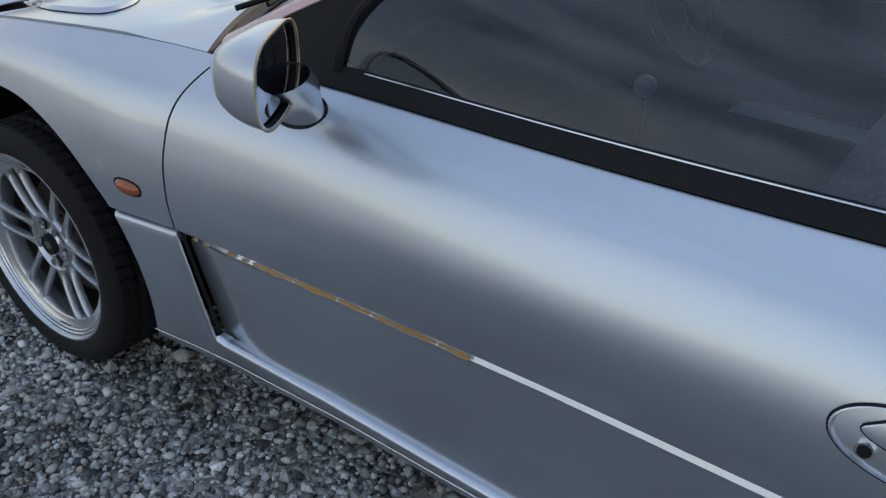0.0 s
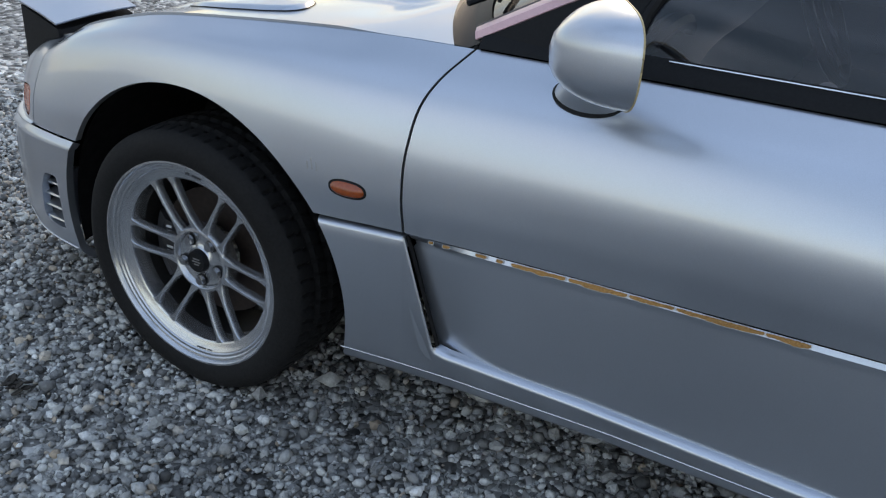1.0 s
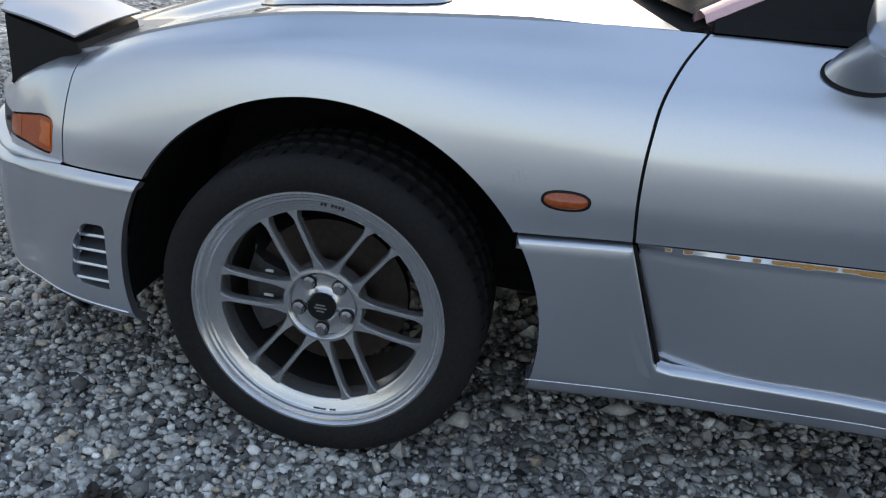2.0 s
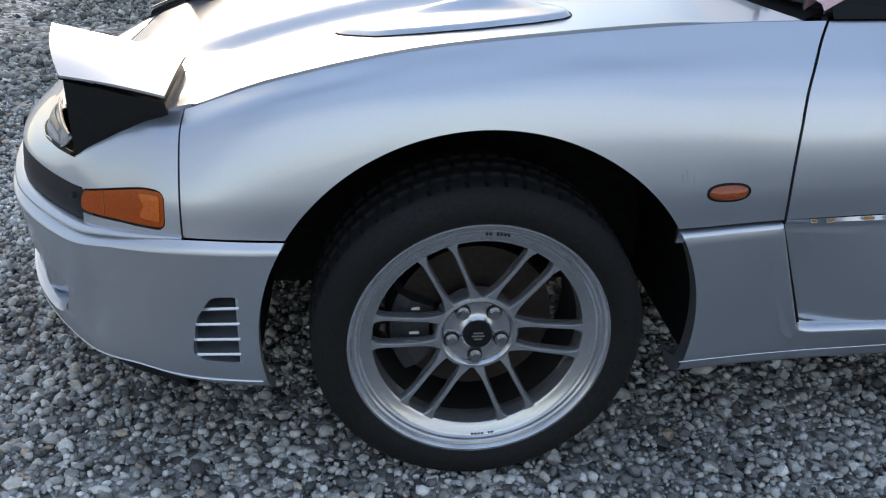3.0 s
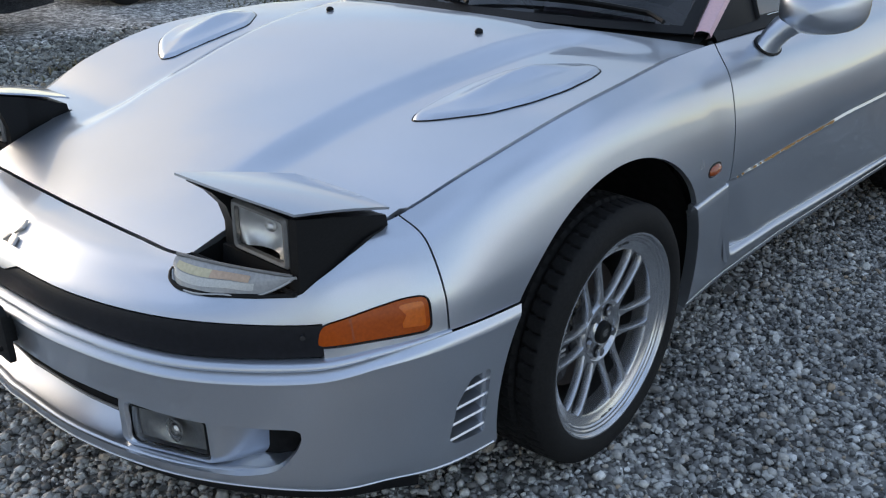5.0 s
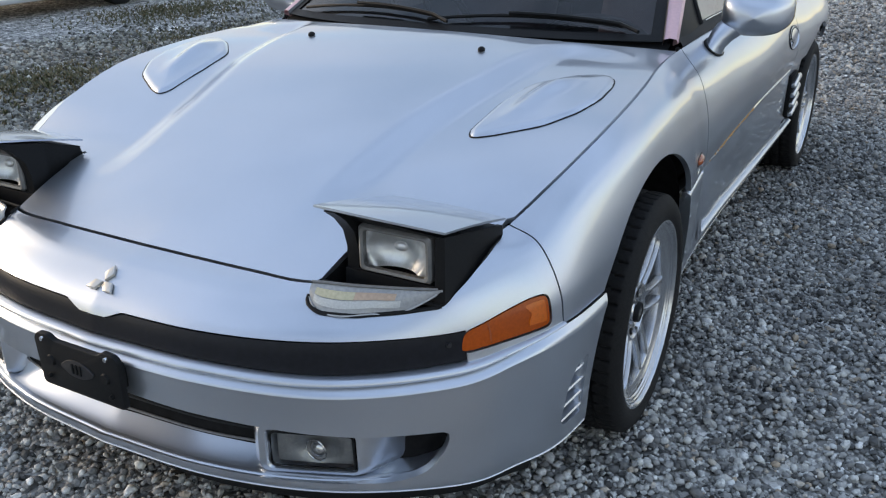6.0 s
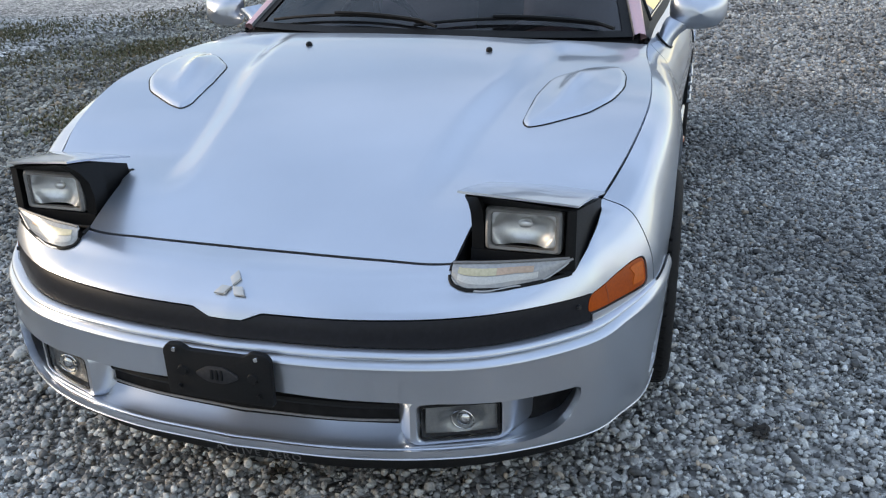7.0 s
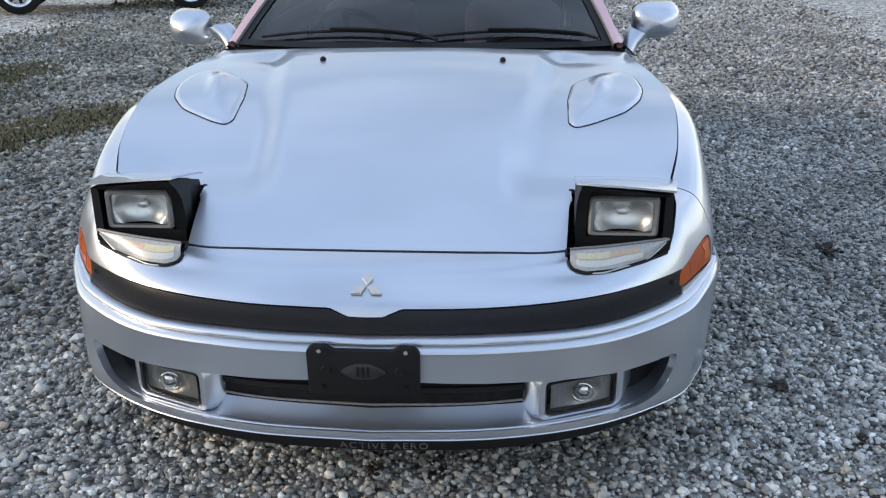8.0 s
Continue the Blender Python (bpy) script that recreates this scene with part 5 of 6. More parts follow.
def build_mouth():
    ys = np.linspace(-0.768, 0.768, 110)
    # painted floor running back and up from the lip
    pts = np.zeros((len(ys), 7, 3))
    for i, y in enumerate(ys):
        xf, zl = bumper_x(y, mouth_low(y)), mouth_low(y)
        for j, t in enumerate(np.linspace(0, 1, 7)):
            deep, rise = (0.066, 0.042) if abs(y) < 0.39 else (0.084, 0.010 - 0.08 * max(0, abs(y) - 0.66))
            pts[i, j] = (xf - 0.001 - deep * t, y * (1 - 0.02 * t), zl + 0.0015 + rise * t ** 1.7)
    bm = face_out(grid_bm(pts), (1.0, 0, -1.0))
    part("mouth_floor", bm, PAINT, bumper)
    # rolled front edge of the floor
    sec = ((0.0005, -0.016), (0.0032, -0.011), (0.0042, -0.005), (0.0028, 0.0005), (-0.003, 0.0032), (-0.012, 0.0034), (-0.022, 0.0030))
    yr = ys[(np.abs(ys) < 0.757)]
    pts = np.array([[(bumper_x(y, mouth_low(y)) + a, y, mouth_low(y) + b) for a, b in sec] for y in yr])
    part("mouth_lip", face_out(grid_bm(pts), (0.9, 0, 0.2)), PAINT, bumper, angle=80)
    # dark back and roof of the opening
    pts = np.zeros((len(ys), 3, 3))
    for i, y in enumerate(ys):
        xf = bumper_x(y)
        deep = 0.064 if abs(y) < 0.39 else 0.082
        pts[i] = [(xf - deep, y * 0.98, mouth_low(y) - 0.02), (xf - deep - 0.002, y * 0.98, 0.45), (xf - 0.008, y, 0.45)]
    part("mouth_back", grid_bm(pts), DARK, bumper, "black mesh and duct behind the opening")
    # radiator edge: thin bright lip along the duct
    part("duct_edge", tube_bm([(bumper_x(y) - 0.062, y, 0.322 + 0.02 * y * y) for y in np.linspace(-0.375, 0.375, 40)], 0.003, 6), GREYPL, bumper)
    part("duct_bar", tube_bm([(bumper_x(y) - 0.066, y, 0.362) for y in np.linspace(-0.375, 0.375, 30)], 0.010, 8), BLACK, bumper)


build_mouth()


def face_pt(y, z, back):
    return Vector((bumper_x(y, z) - back, y, z))


def build_fog(side):
    """Painted pod with a clear fog lamp set in it."""
    def P(y, z, back):
        v = face_pt(y, z, back)
        return (v.x, v.y * side, v.z)
    # frame: outer ring at the depth of the duct, front ring, inner ring round the lamp
    def ring(y0, y1, z0, z1, back, r, lift=0.0):
        pts = round_poly([(y0, z0), (y1, z0 + lift), (y1, z1), (y0, z1)], r, 5)
        return [P(a, b, back) for a, b in pts]
    loops = [ring(0.352, 0.672, 0.270, 0.412, 0.115, 0.03), ring(0.372, 0.650, 0.274, 0.410, 0.070, 0.03), ring(0.398, 0.630, 0.279, 0.406, 0.026, 0.026), ring(0.414, 0.617, 0.284, 0.400, 0.013, 0.022), ring(0.427, 0.608, 0.291, 0.391, 0.014, 0.016), ring(0.432, 0.604, 0.295, 0.386, 0.024, 0.014), ring(0.434, 0.601, 0.297, 0.384, 0.075, 0.014)]
    bm = bmesh.new()
    vs = [[bm.verts.new(c) for c in lp] for lp in loops]
    n = len(vs[0])
    for i in range(len(vs) - 1):
        for k in range(n):
            bm.faces.new((vs[i][k], vs[i][(k + 1) % n], vs[i + 1][(k + 1) % n], vs[i + 1][k]))
    pod = part("fog_lamp_pod", face_out(bm, (0.8, 0.52 * side, 0.34)), PAINT, bumper)
    # lamp: black tray, reflector, clear cover
    bm = bmesh.new()
    bm.faces.new([bm.verts.new(c) for c in ring(0.434, 0.601, 0.297, 0.384, 0.062, 0.012)])
    part("lamp_tray", bm, BLACK, pod)
    ys, zs = np.linspace(0.442, 0.594, 19), np.linspace(0.305, 0.377, 12)
    pts = np.array([[P(y, z, 0.034 + 0.020 * max(0.0, 1 - ((y - 0.520) / 0.05) ** 2 - ((z - 0.341) / 0.034) ** 2)) for z in zs] for y in ys])
    part("reflector", grid_bm(pts), FOG, pod, "grey fog lamp reflector")
    bm = bmesh.new()
    c = face_pt(0.522, 0.340, 0.038)
    bmesh.ops.create_uvsphere(bm, u_segments=20, v_segments=12, radius=0.020, matrix=Matrix.Translation((c.x, c.y * side, c.z)) @ Matrix.Diagonal((0.6, 1, 1, 1)))
    part("bulb_shield", bm, CHROME, pod)
    part("shield_ring", tube_bm([(c.x + 0.006, c.y * side + 0.026 * math.cos(a), c.z + 0.024 * math.sin(a)) for a in np.linspace(0, math.tau, 24, endpoint=False)], 0.002, 6, closed=True), CHROME, pod)
    pts = np.array([[P(y, z, 0.021 - 0.006 * (1 - ((y - 0.518) / 0.08) ** 2)) for z in np.linspace(0.300, 0.381, 8)] for y in np.linspace(0.438, 0.598, 16)])
    cover = part("fog_glass", face_out(grid_bm(pts), (0, 0.5 * side, 0.34)), CLEAR, pod, "clear glass fog lamp cover")
    cover.visible_shadow = False
    part("lamp_gasket", tube_bm(ring(0.435, 0.600, 0.298, 0.383, 0.021, 0.012), 0.003, 6, closed=True), BLACK, pod)


for s in (1, -1):
    build_fog(s)


def build_side_vent(side):
    """Louvres in the bumper side."""
    pts = np.zeros((12, 10, 3))
    for i, x in enumerate(np.linspace(0.465, 0.58, 12)):
        for j, z in enumerate(np.linspace(0.275, 0.45, 10)):
            pts[i, j] = (x, 0.862 * side, z)
    part("vent_back", grid_bm(pts), DARK, bumper)
    for z, x0 in ((0.293, 0.572), (0.328, 0.568), (0.363, 0.562), (0.398, 0.548)):
        bm = bmesh.new()
        rows = []
        for x in np.linspace(x0, 0.470, 9):
            t = (x0 - x) / (x0 - 0.470)
            yo = float(np.interp(x, [0.40, 0.57, 0.70], [0.936, 0.917, 0.866])) - 0.010 + 0.006 * t
            zz = z + 0.010 * t
            rows.append([(x, yo * side, zz - 0.003), (x, (yo + 0.002) * side, zz), (x, yo * side, zz + 0.004), (x, (yo - 0.045) * side, zz + 0.014), (x, (yo - 0.045) * side, zz + 0.007)])
        vs = [[bm.verts.new(c) for c in r] for r in rows]
        for i in range(8):
            for k in range(5):
                bm.faces.new((vs[i][k], vs[i + 1][k], vs[i + 1][(k + 1) % 5], vs[i][(k + 1) % 5]))
        bm.faces.new(vs[0])
        bm.faces.new(vs[-1])
        part("vent_slat", outward(bm), PAINT, bumper)
    # closed end of the recess
    part("vent_end", box_bm(0.462, 0.482, min(0.86 * side, 0.922 * side), max(0.86 * side, 0.922 * side), 0.285, 0.445, 0.004), PAINT, bumper)


for s in (1, -1):
    build_side_vent(s)


NOSE_TAB = UPPER.at(*np.meshgrid(np.linspace(0, 5, 160), np.linspace(0.9, 4, 90), indexing="ij")).reshape(-1, 3)


def nose_z(x, y):
    """Height of the nose panel at (x, y)."""
    d = (NOSE_TAB[:, 0] - x) ** 2 + (NOSE_TAB[:, 1] - y) ** 2
    k = np.argpartition(d, 4)[:4]
    w = 1 / (d[k] + 1e-7)
    return float((NOSE_TAB[k, 2] * w).sum() / w.sum())


def build_amber(side):
    """Amber corner lamp let into the nose, with a dark edge."""
    def piece(grow, back, cut):
        bm = grid_bm(UPPER.at(*[q * k for q, k in zip(uv(2.7, 4.99, 0.0, 1.7, 70, 34), (side, 1))]))
        trim(bm, lambda p: -amber_in(p.x, p.z) - grow if cut is None else max(-amber_in(p.x, p.z) - grow, cut(p.x, p.z)))
        face_out(bm, (-1, 0, 0.4))
        bm.normal_update()
        for v in bm.verts:
            v.co -= v.normal * back
        return rim_in(bm, 0.012)
    lamp = part("corner_lamp", piece(0.003, 0.010, None), BLACK, nose, "amber corner lamp with dark edge")
    part("amber_lens", piece(-0.004, 0.003, None), ORANGE, nose, "amber plastic lens")
    part("bulb_patch", piece(-0.012, 0.0015, lambda x, z: max(abs(x - 0.632) - 0.022, abs(z - 0.598) - 0.024, 0.010 - abs(x - 0.655) - abs(z - 0.598) * 0.6)), ORANGE_LIGHT, nose)
    c = UPPER.at(np.array([3.02 * side]), np.array([0.62]))[0]
    bm = bmesh.new()
    bmesh.ops.create_cone(bm, cap_ends=True, segments=14, radius1=0.006, radius2=0.005, depth=0.006, matrix=Matrix.Translation(c) @ Vector((0.72, 0.69 * side, 0.05)).to_track_quat("Z", "Y").to_matrix().to_4x4())
    part("lamp_screw", bm, STEEL, nose)
    part("lens_rib", piece(-0.006, 0.0022, lambda x, z: abs(x - 0.735) - 0.0015), ORANGE_DARK, nose)


for s in (1, -1):
    build_amber(s)


LID = {"fi": (0.880, 0.490, 0.853), "fo": (0.800, 0.742, 0.812), "ro": (0.603, 0.779, 0.785), "ri": (0.610, 0.505, 0.792)}


def build_popup(side):
    """Raised pop-up headlamp: painted lid, black housing, rectangular lamp."""
    def M(p):
        return Vector((p[0], p[1] * side, p[2]))
    lamp = thing("pop_up_headlamp", "raised pop-up headlamp with silver lid", "")
    lamp.parent = car
    fi, fo, ro, ri = (Vector(LID[k]) for k in ("fi", "fo", "ro", "ri"))
    # lid: gently crowned plate with a turned-down front edge
    n = 17
    top = np.zeros((n, n, 3))
    for i, a in enumerate(np.linspace(0, 1, n)):          # inner to outer
        for j, b in enumerate(np.linspace(0, 1, n)):      # front to rear
            p = (fi * (1 - a) + fo * a) * (1 - b) + (ri * (1 - a) + ro * a) * b
            crown = 0.007 * math.sin(math.pi * b) * (0.4 + 0.6 * math.sin(math.pi * a)) + 0.004 * math.sin(math.pi * a)
            bow = 0.010 * math.sin(math.pi * a) * (1 - b)
            top[i, j] = (p.x + bow, p.y * side, p.z + crown)
    bm = face_out(grid_bm(top), (0.7, 0.62 * side, 0.4))
    lid = part("lid", rim_in(bm, 0.005), PAINT, lamp, "silver painted lamp lid")
    bm = face_out(grid_bm(top + np.array([-0.002, 0, -0.0055])), (0.7, 0.62 * side, 2.0))
    part("lid_lining", bm, BLACK, lid)
    # housing
    def hexa(pts):
        bm = bmesh.new()
        v = [bm.verts.new(M(p)) for p in pts]
        for f in ((0, 1, 2, 3), (4, 7, 6, 5), (0, 4, 5, 1), (1, 5, 6, 2), (2, 6, 7, 3), (3, 7, 4, 0)):
            bm.faces.new([v[k] for k in f])
        bmesh.ops.recalc_face_normals(bm, faces=bm.faces[:])
        return bm
    # side cheeks and back block around the lamp
    part("housing", hexa([(0.742, 0.515, 0.655), (0.742, 0.742, 0.655), (0.590, 0.772, 0.680), (0.600, 0.510, 0.680), (0.742, 0.515, 0.812), (0.742, 0.746, 0.792), (0.605, 0.772, 0.766), (0.615, 0.515, 0.772)]), BLACK, lamp, "black plastic headlamp housing")
    part("outer_cheek", hexa([(0.798, 0.716, 0.655), (0.795, 0.739, 0.655), (0.600, 0.773, 0.690), (0.600, 0.76, 0.690), (0.797, 0.718, 0.801), (0.795, 0.738, 0.799), (0.606, 0.772, 0.768), (0.606, 0.76, 0.768)]), BLACK, lamp)
    # inner cheek sweeps forward under the lid
    prof = [(0.790, 0.655), (0.788, 0.735), (0.800, 0.775), (0.830, 0.810), (0.866, 0.837), (0.860, 0.839), (0.735, 0.811), (0.735, 0.655)]
    part("inner_cheek", outward(prism_bm(prof, lambda a, b, d: M((a, 0.500 + d + max(0, a - 0.80) * 0.05, b)), 0.028)), BLACK, lamp)
    part("lower_sill", hexa([(0.80, 0.50, 0.650), (0.795, 0.735, 0.650), (0.735, 0.735, 0.650), (0.735, 0.50, 0.650), (0.797, 0.50, 0.688), (0.793, 0.735, 0.688), (0.735, 0.735, 0.693), (0.735, 0.50, 0.693)]), BLACK, lamp)
    part("brow", hexa([(0.790, 0.525, 0.795), (0.792, 0.722, 0.793), (0.735, 0.722, 0.793), (0.735, 0.525, 0.795), (0.842, 0.525, 0.832), (0.806, 0.731, 0.802), (0.735, 0.731, 0.797), (0.735, 0.515, 0.811)]), BLACK, lamp)
    # rectangular lamp
    cy, cz, hw, hh, x0 = 0.619, 0.740, 0.081, 0.047, 0.790

    def rect(a, b, x, r):
        return [M((x, cy + p, cz + q)) for p, q in round_poly([(-a, -b), (a, -b), (a, b), (-a, b)], r, 4)]
    bm = bmesh.new()
    loops = [rect(hw + 0.008, hh + 0.006, x0 - 0.03, 0.012), rect(hw + 0.006, hh + 0.004, x0 + 0.001, 0.012), rect(hw, hh, x0 + 0.006, 0.012), rect(hw - 0.006, hh - 0.006, x0 + 0.004, 0.010), rect(hw - 0.009, hh - 0.008, x0 - 0.004, 0.010)]
    vs = [[bm.verts.new(c) for c in lp] for lp in loops]
    m = len(vs[0])
    for i in range(len(vs) - 1):
        for k in range(m):
            bm.faces.new((vs[i][k], vs[i][(k + 1) % m], vs[i + 1][(k + 1) % m], vs[i + 1][k]))
    unit = part("headlamp_unit", outward(bm), GREYPL, lamp, "rectangular headlamp with grey bezel")
    pts = np.zeros((25, 17, 3))
    for i, a in enumerate(np.linspace(-1, 1, 25)):
        for j, b in enumerate(np.linspace(-1, 1, 17)):
            r2 = (a * 1.15) ** 2 + (b * 0.8) ** 2
            pts[i, j] = (x0 - 0.006 - 0.034 * max(0.0, 1 - r2 * 0.85) ** 0.7, (cy + a * (hw - 0.008)) * side, cz + b * (hh - 0.007))
    part("reflector", face_out(grid_bm(pts), (0.4, cy * side, cz)), REFLECTOR, unit, "bright metal lamp reflector")
    bm = bmesh.new()
    bmesh.ops.create_uvsphere(bm, u_segments=20, v_segments=10, radius=0.014, matrix=Matrix.Translation((x0 - 0.026, cy * side, cz + 0.008)) @ Matrix.Diagonal((0.6, 1.2, 0.8, 1)))
    part("bulb_hood", bm, REFLECTOR, unit)
    # glass with fine upright flutes
    pts = np.zeros((61, 9, 3))
    for i, a in enumerate(np.linspace(-1, 1, 61)):
        for j, b in enumerate(np.linspace(-1, 1, 9)):
            pts[i, j] = (x0 + 0.003 + 0.004 * (1 - a * a) * (1 - b * b) + (0.0006 if i % 3 == 0 else 0), (cy + a * (hw - 0.006)) * side, cz + b * (hh - 0.006))
    g = part("headlamp_glass", face_out(grid_bm(pts), (0.4, cy * side, cz)), CLEAR, unit, "clear fluted headlamp glass")
    g.visible_shadow = False
    # black tray under the lamp
    bm = bmesh.new()
    poly = round_poly([(a, b) for a, b in LAMP_HOLE], 0.015, 3)
    bm.faces.new([bm.verts.new(M((a, b, 0.615 + (0.06 if a < 0.68 else 0)))) for a, b in poly])
    part("lamp_tray", bm, DARK, lamp)
    bm = bmesh.new()
    v0 = [bm.verts.new(M((a, b, float(0.600)))) for a, b in poly]
    v1 = [bm.verts.new(M((a, b, float(np.interp(a, [0.57, 0.66, 0.72], [0.755, 0.735, 0.700])) if a < 0.72 else nose_z(a, b) - 0.004))) for a, b in poly]
    for k in range(len(poly)):
        bm.faces.new((v0[k], v0[(k + 1) % len(poly)], v1[(k + 1) % len(poly)], v1[k]))
    part("lamp_wall", bm, BLACK, lamp)
    # parking lamp lens ahead of the lid
    topc = [(0.888, 0.482, 0.687), (0.882, 0.505, 0.688), (0.872, 0.545, 0.688), (0.850, 0.612, 0.688), (0.822, 0.684, 0.688), (0.807, 0.716, 0.6876), (0.797, 0.7345, 0.687)]
    botc = [(x, y, nose_z(x, y) + lift) for x, y, lift in ((0.900, 0.4805, 0.001), (0.913, 0.503, 0.001), (0.910, 0.545, 0.001), (0.879, 0.612, 0.003))] + [(0.835, 0.680, 0.648), (0.811, 0.714, 0.669), (0.798, 0.734, 0.685)]
    k = [0, 0.5, 1.2, 2.3, 3.4, 3.8, 4]
    uu = np.linspace(0, 4, 49)
    A, B = hermite(k, topc, uu), hermite(k, botc, uu)

    def lens_sheet(t0, t1, u0, u1, lift):
        sel = (uu >= u0) & (uu <= u1)
        pts = np.stack([A[sel] * (1 - t) + B[sel] * t + np.array([0.004 * math.sin(math.pi * t) + lift, 0, 0.004 * math.sin(math.pi * t) + lift]) for t in np.linspace(t0, t1, 8)], 1)
        pts[..., 1] *= side
        return face_out(grid_bm(pts), (0.6, 0.5 * side, 0.5))
    lens = part("parking_lamp", rim_in(lens_sheet(0, 1, 0, 4, 0), 0.004), LENS, lamp, "slightly yellowed clear parking lamp lens")
    part("cream_reflector", lens_sheet(0.24, 0.52, 0.32, 1.75, 0.0012), LENS_CREAM, lens)
    part("peach_reflector", lens_sheet(0.24, 0.52, 1.75, 3.05, 0.0012), LENS_PEACH, lens)
    part("lens_panel", lens_sheet(0.55, 0.80, 0.32, 3.2, 0.0012), LENS_WHITE, lens)
    part("lens_joint", tube_bm([tuple(M(p)) for p in np.array([(x, y, nose_z(x, y) + 0.0015) if x > 0.72 else (x, y, 0.69) for x, y in round_poly(LAMP_HOLE, 0.015, 3) if x > 0.79])], 0.0046, 8), BLACK, lens)
    part("lens_rim", tube_bm([tuple(M(p) + Vector((0.002, 0, 0.002))) for p in A[:-1]], 0.0032, 6), GREYPL, lens)
    part("lens_edge", tube_bm([tuple(M(p) + Vector((0.002, 0, 0.001))) for p in B[:-1]], 0.0022, 6), SATIN, lens)


for s in (1, -1):
    build_popup(s)


def build_badge():
    """Three flat lozenges."""
    w, hgt = 0.0262, 0.0435
    c = UPPER.at(np.array([0.0]), np.array([1.62]))[0]
    c2 = UPPER.at(np.array([0.0]), np.array([1.9]))[0]
    up = Vector(c2 - c).normalized()
    right = Vector((0, 1, 0))
    nrm = right.cross(up).normalized()
    if nrm.z < 0:
        nrm = -nrm
    base = Vector(c) + nrm * 0.003
    badge = None
    for ang in (0, 120, 240):
        R = Matrix.Rotation(radians(ang), 3, nrm)
        pts = [(0, 0.002), (w * 0.5, hgt * 0.5), (0, hgt), (-w * 0.5, hgt * 0.5)]
        bm = prism_bm(pts, lambda a, b, d: base + R @ (right * a + up * b) + nrm * (0.004 - d), 0.006, 0.0012)
        if badge is None:
            badge = part("badge", bm, BADGE, nose, "satin metal badge of three lozenges")
        else:
            part("lozenge", bm, BADGE, badge)


build_badge()


def build_plate_bracket():
    x0, dz = 1.113, -0.008
    out = round_poly([(-0.130, 0.402), (0.130, 0.402), (0.132, 0.520), (0.120, 0.534), (0.085, 0.536), (0.070, 0.524), (-0.070, 0.524), (-0.085, 0.536), (-0.120, 0.534), (-0.132, 0.520)], 0.012, 4)
    br = part("plate_bracket", prism_bm(out, lambda a, b, d: (x0 - d + (b - 0.47) * 0.03, a, b + dz), 0.014, 0.004), BLACK, bumper, "empty black plastic number plate bracket")
    em = round_poly([(-0.058, 0.470), (-0.022, 0.492), (0.022, 0.492), (0.058, 0.470), (0.022, 0.450), (-0.022, 0.450)], 0.014, 4)
    plate = part("bracket_recess", prism_bm(em, lambda a, b, d: (x0 + 0.004 - d, a, b + dz), 0.006, 0.002), STEEL, br)
    for y in (-0.086, 0.086):
        bm = bmesh.new()
        bmesh.ops.create_cone(bm, cap_ends=True, segments=20, radius1=0.014, radius2=0.011, depth=0.006, matrix=Matrix.Translation((x0 + 0.002, y, 0.472 + dz)) @ Matrix.Rotation(math.pi / 2, 4, "Y"))
        part("bracket_boss", bm, BLACK, br)
    for y in (-0.012, 0.0, 0.012):
        part("recess_rib", box_bm(x0 + 0.003, x0 + 0.007, y - 0.003, y + 0.003, 0.460 + dz, 0.484 + dz, 0.001), BLACK, plate)
    for y, z in ((-0.100, 0.524), (0.100, 0.524), (-0.098, 0.430), (0.098, 0.430)):
        bm = bmesh.new()
        bmesh.ops.create_cone(bm, cap_ends=True, segments=14, radius1=0.006, radius2=0.005, depth=0.008, matrix=Matrix.Translation((x0 + 0.003, y, z + dz)) @ Matrix.Rotation(math.pi / 2, 4, "Y"))
        part("bracket_screw", bm, CHROME if z > 0.5 else BLACK, br)
    for y in (-0.10, 0.10):
        part("bracket_stay", box_bm(x0 - 0.03, x0 - 0.008, y - 0.02, y + 0.02, 0.44, 0.50, 0.003), BLACK, br)


build_plate_bracket()


def build_lettering():
    """Raised words on the air dam."""
    cu = bpy.data.curves.new("dam_lettering", "FONT")
    cu.body = "ACTIVE AERO"
    cu.size, cu.extrude, cu.align_x, cu.align_y, cu.space_character = 0.030, 0.001, "CENTER", "CENTER", 1.25
    tmp = new("lettering_source", cu)
    dg = bpy.context.evaluated_depsgraph_get()
    me = bpy.data.meshes.new_from_object(tmp.evaluated_get(dg))
    bpy.data.objects.remove(tmp)
    ob = new("dam_lettering", me)
    lip = LOWER.at(np.array([0.0]), np.array([0.55]))[0]
    for v in me.vertices:
        # the words run round the curve of the dam
        y = v.co.x + 0.03
        row = LOWER.at(np.array([0.0, 0.3, 0.6, 0.9]), np.full(4, 0.55))
        xx = float(np.interp(abs(y), row[:, 1], row[:, 0]))
        v.co = (xx * 0.984 + v.co.z - (0.010 - v.co.y) * 0.25 + 0.002, y, lip[2] - 0.029 + v.co.y)
    finish(ob, material("dull_raised_rubber", (0.11, 0.112, 0.115), rough=0.6, grain=0.1))
    ob.parent = bumper
    tagged(ob, "raised grey lettering on the air dam")


build_lettering()


# ---- bonnet details ----
SCOOP = [(0.292, 0.532), (0.262, 0.515), (0.10, 0.522), (-0.04, 0.545), (-0.145, 0.640), (-0.172, 0.705), (-0.160, 0.745), (-0.10, 0.762), (0.02, 0.768), (0.12, 0.745), (0.205, 0.690), (0.275, 0.580)]


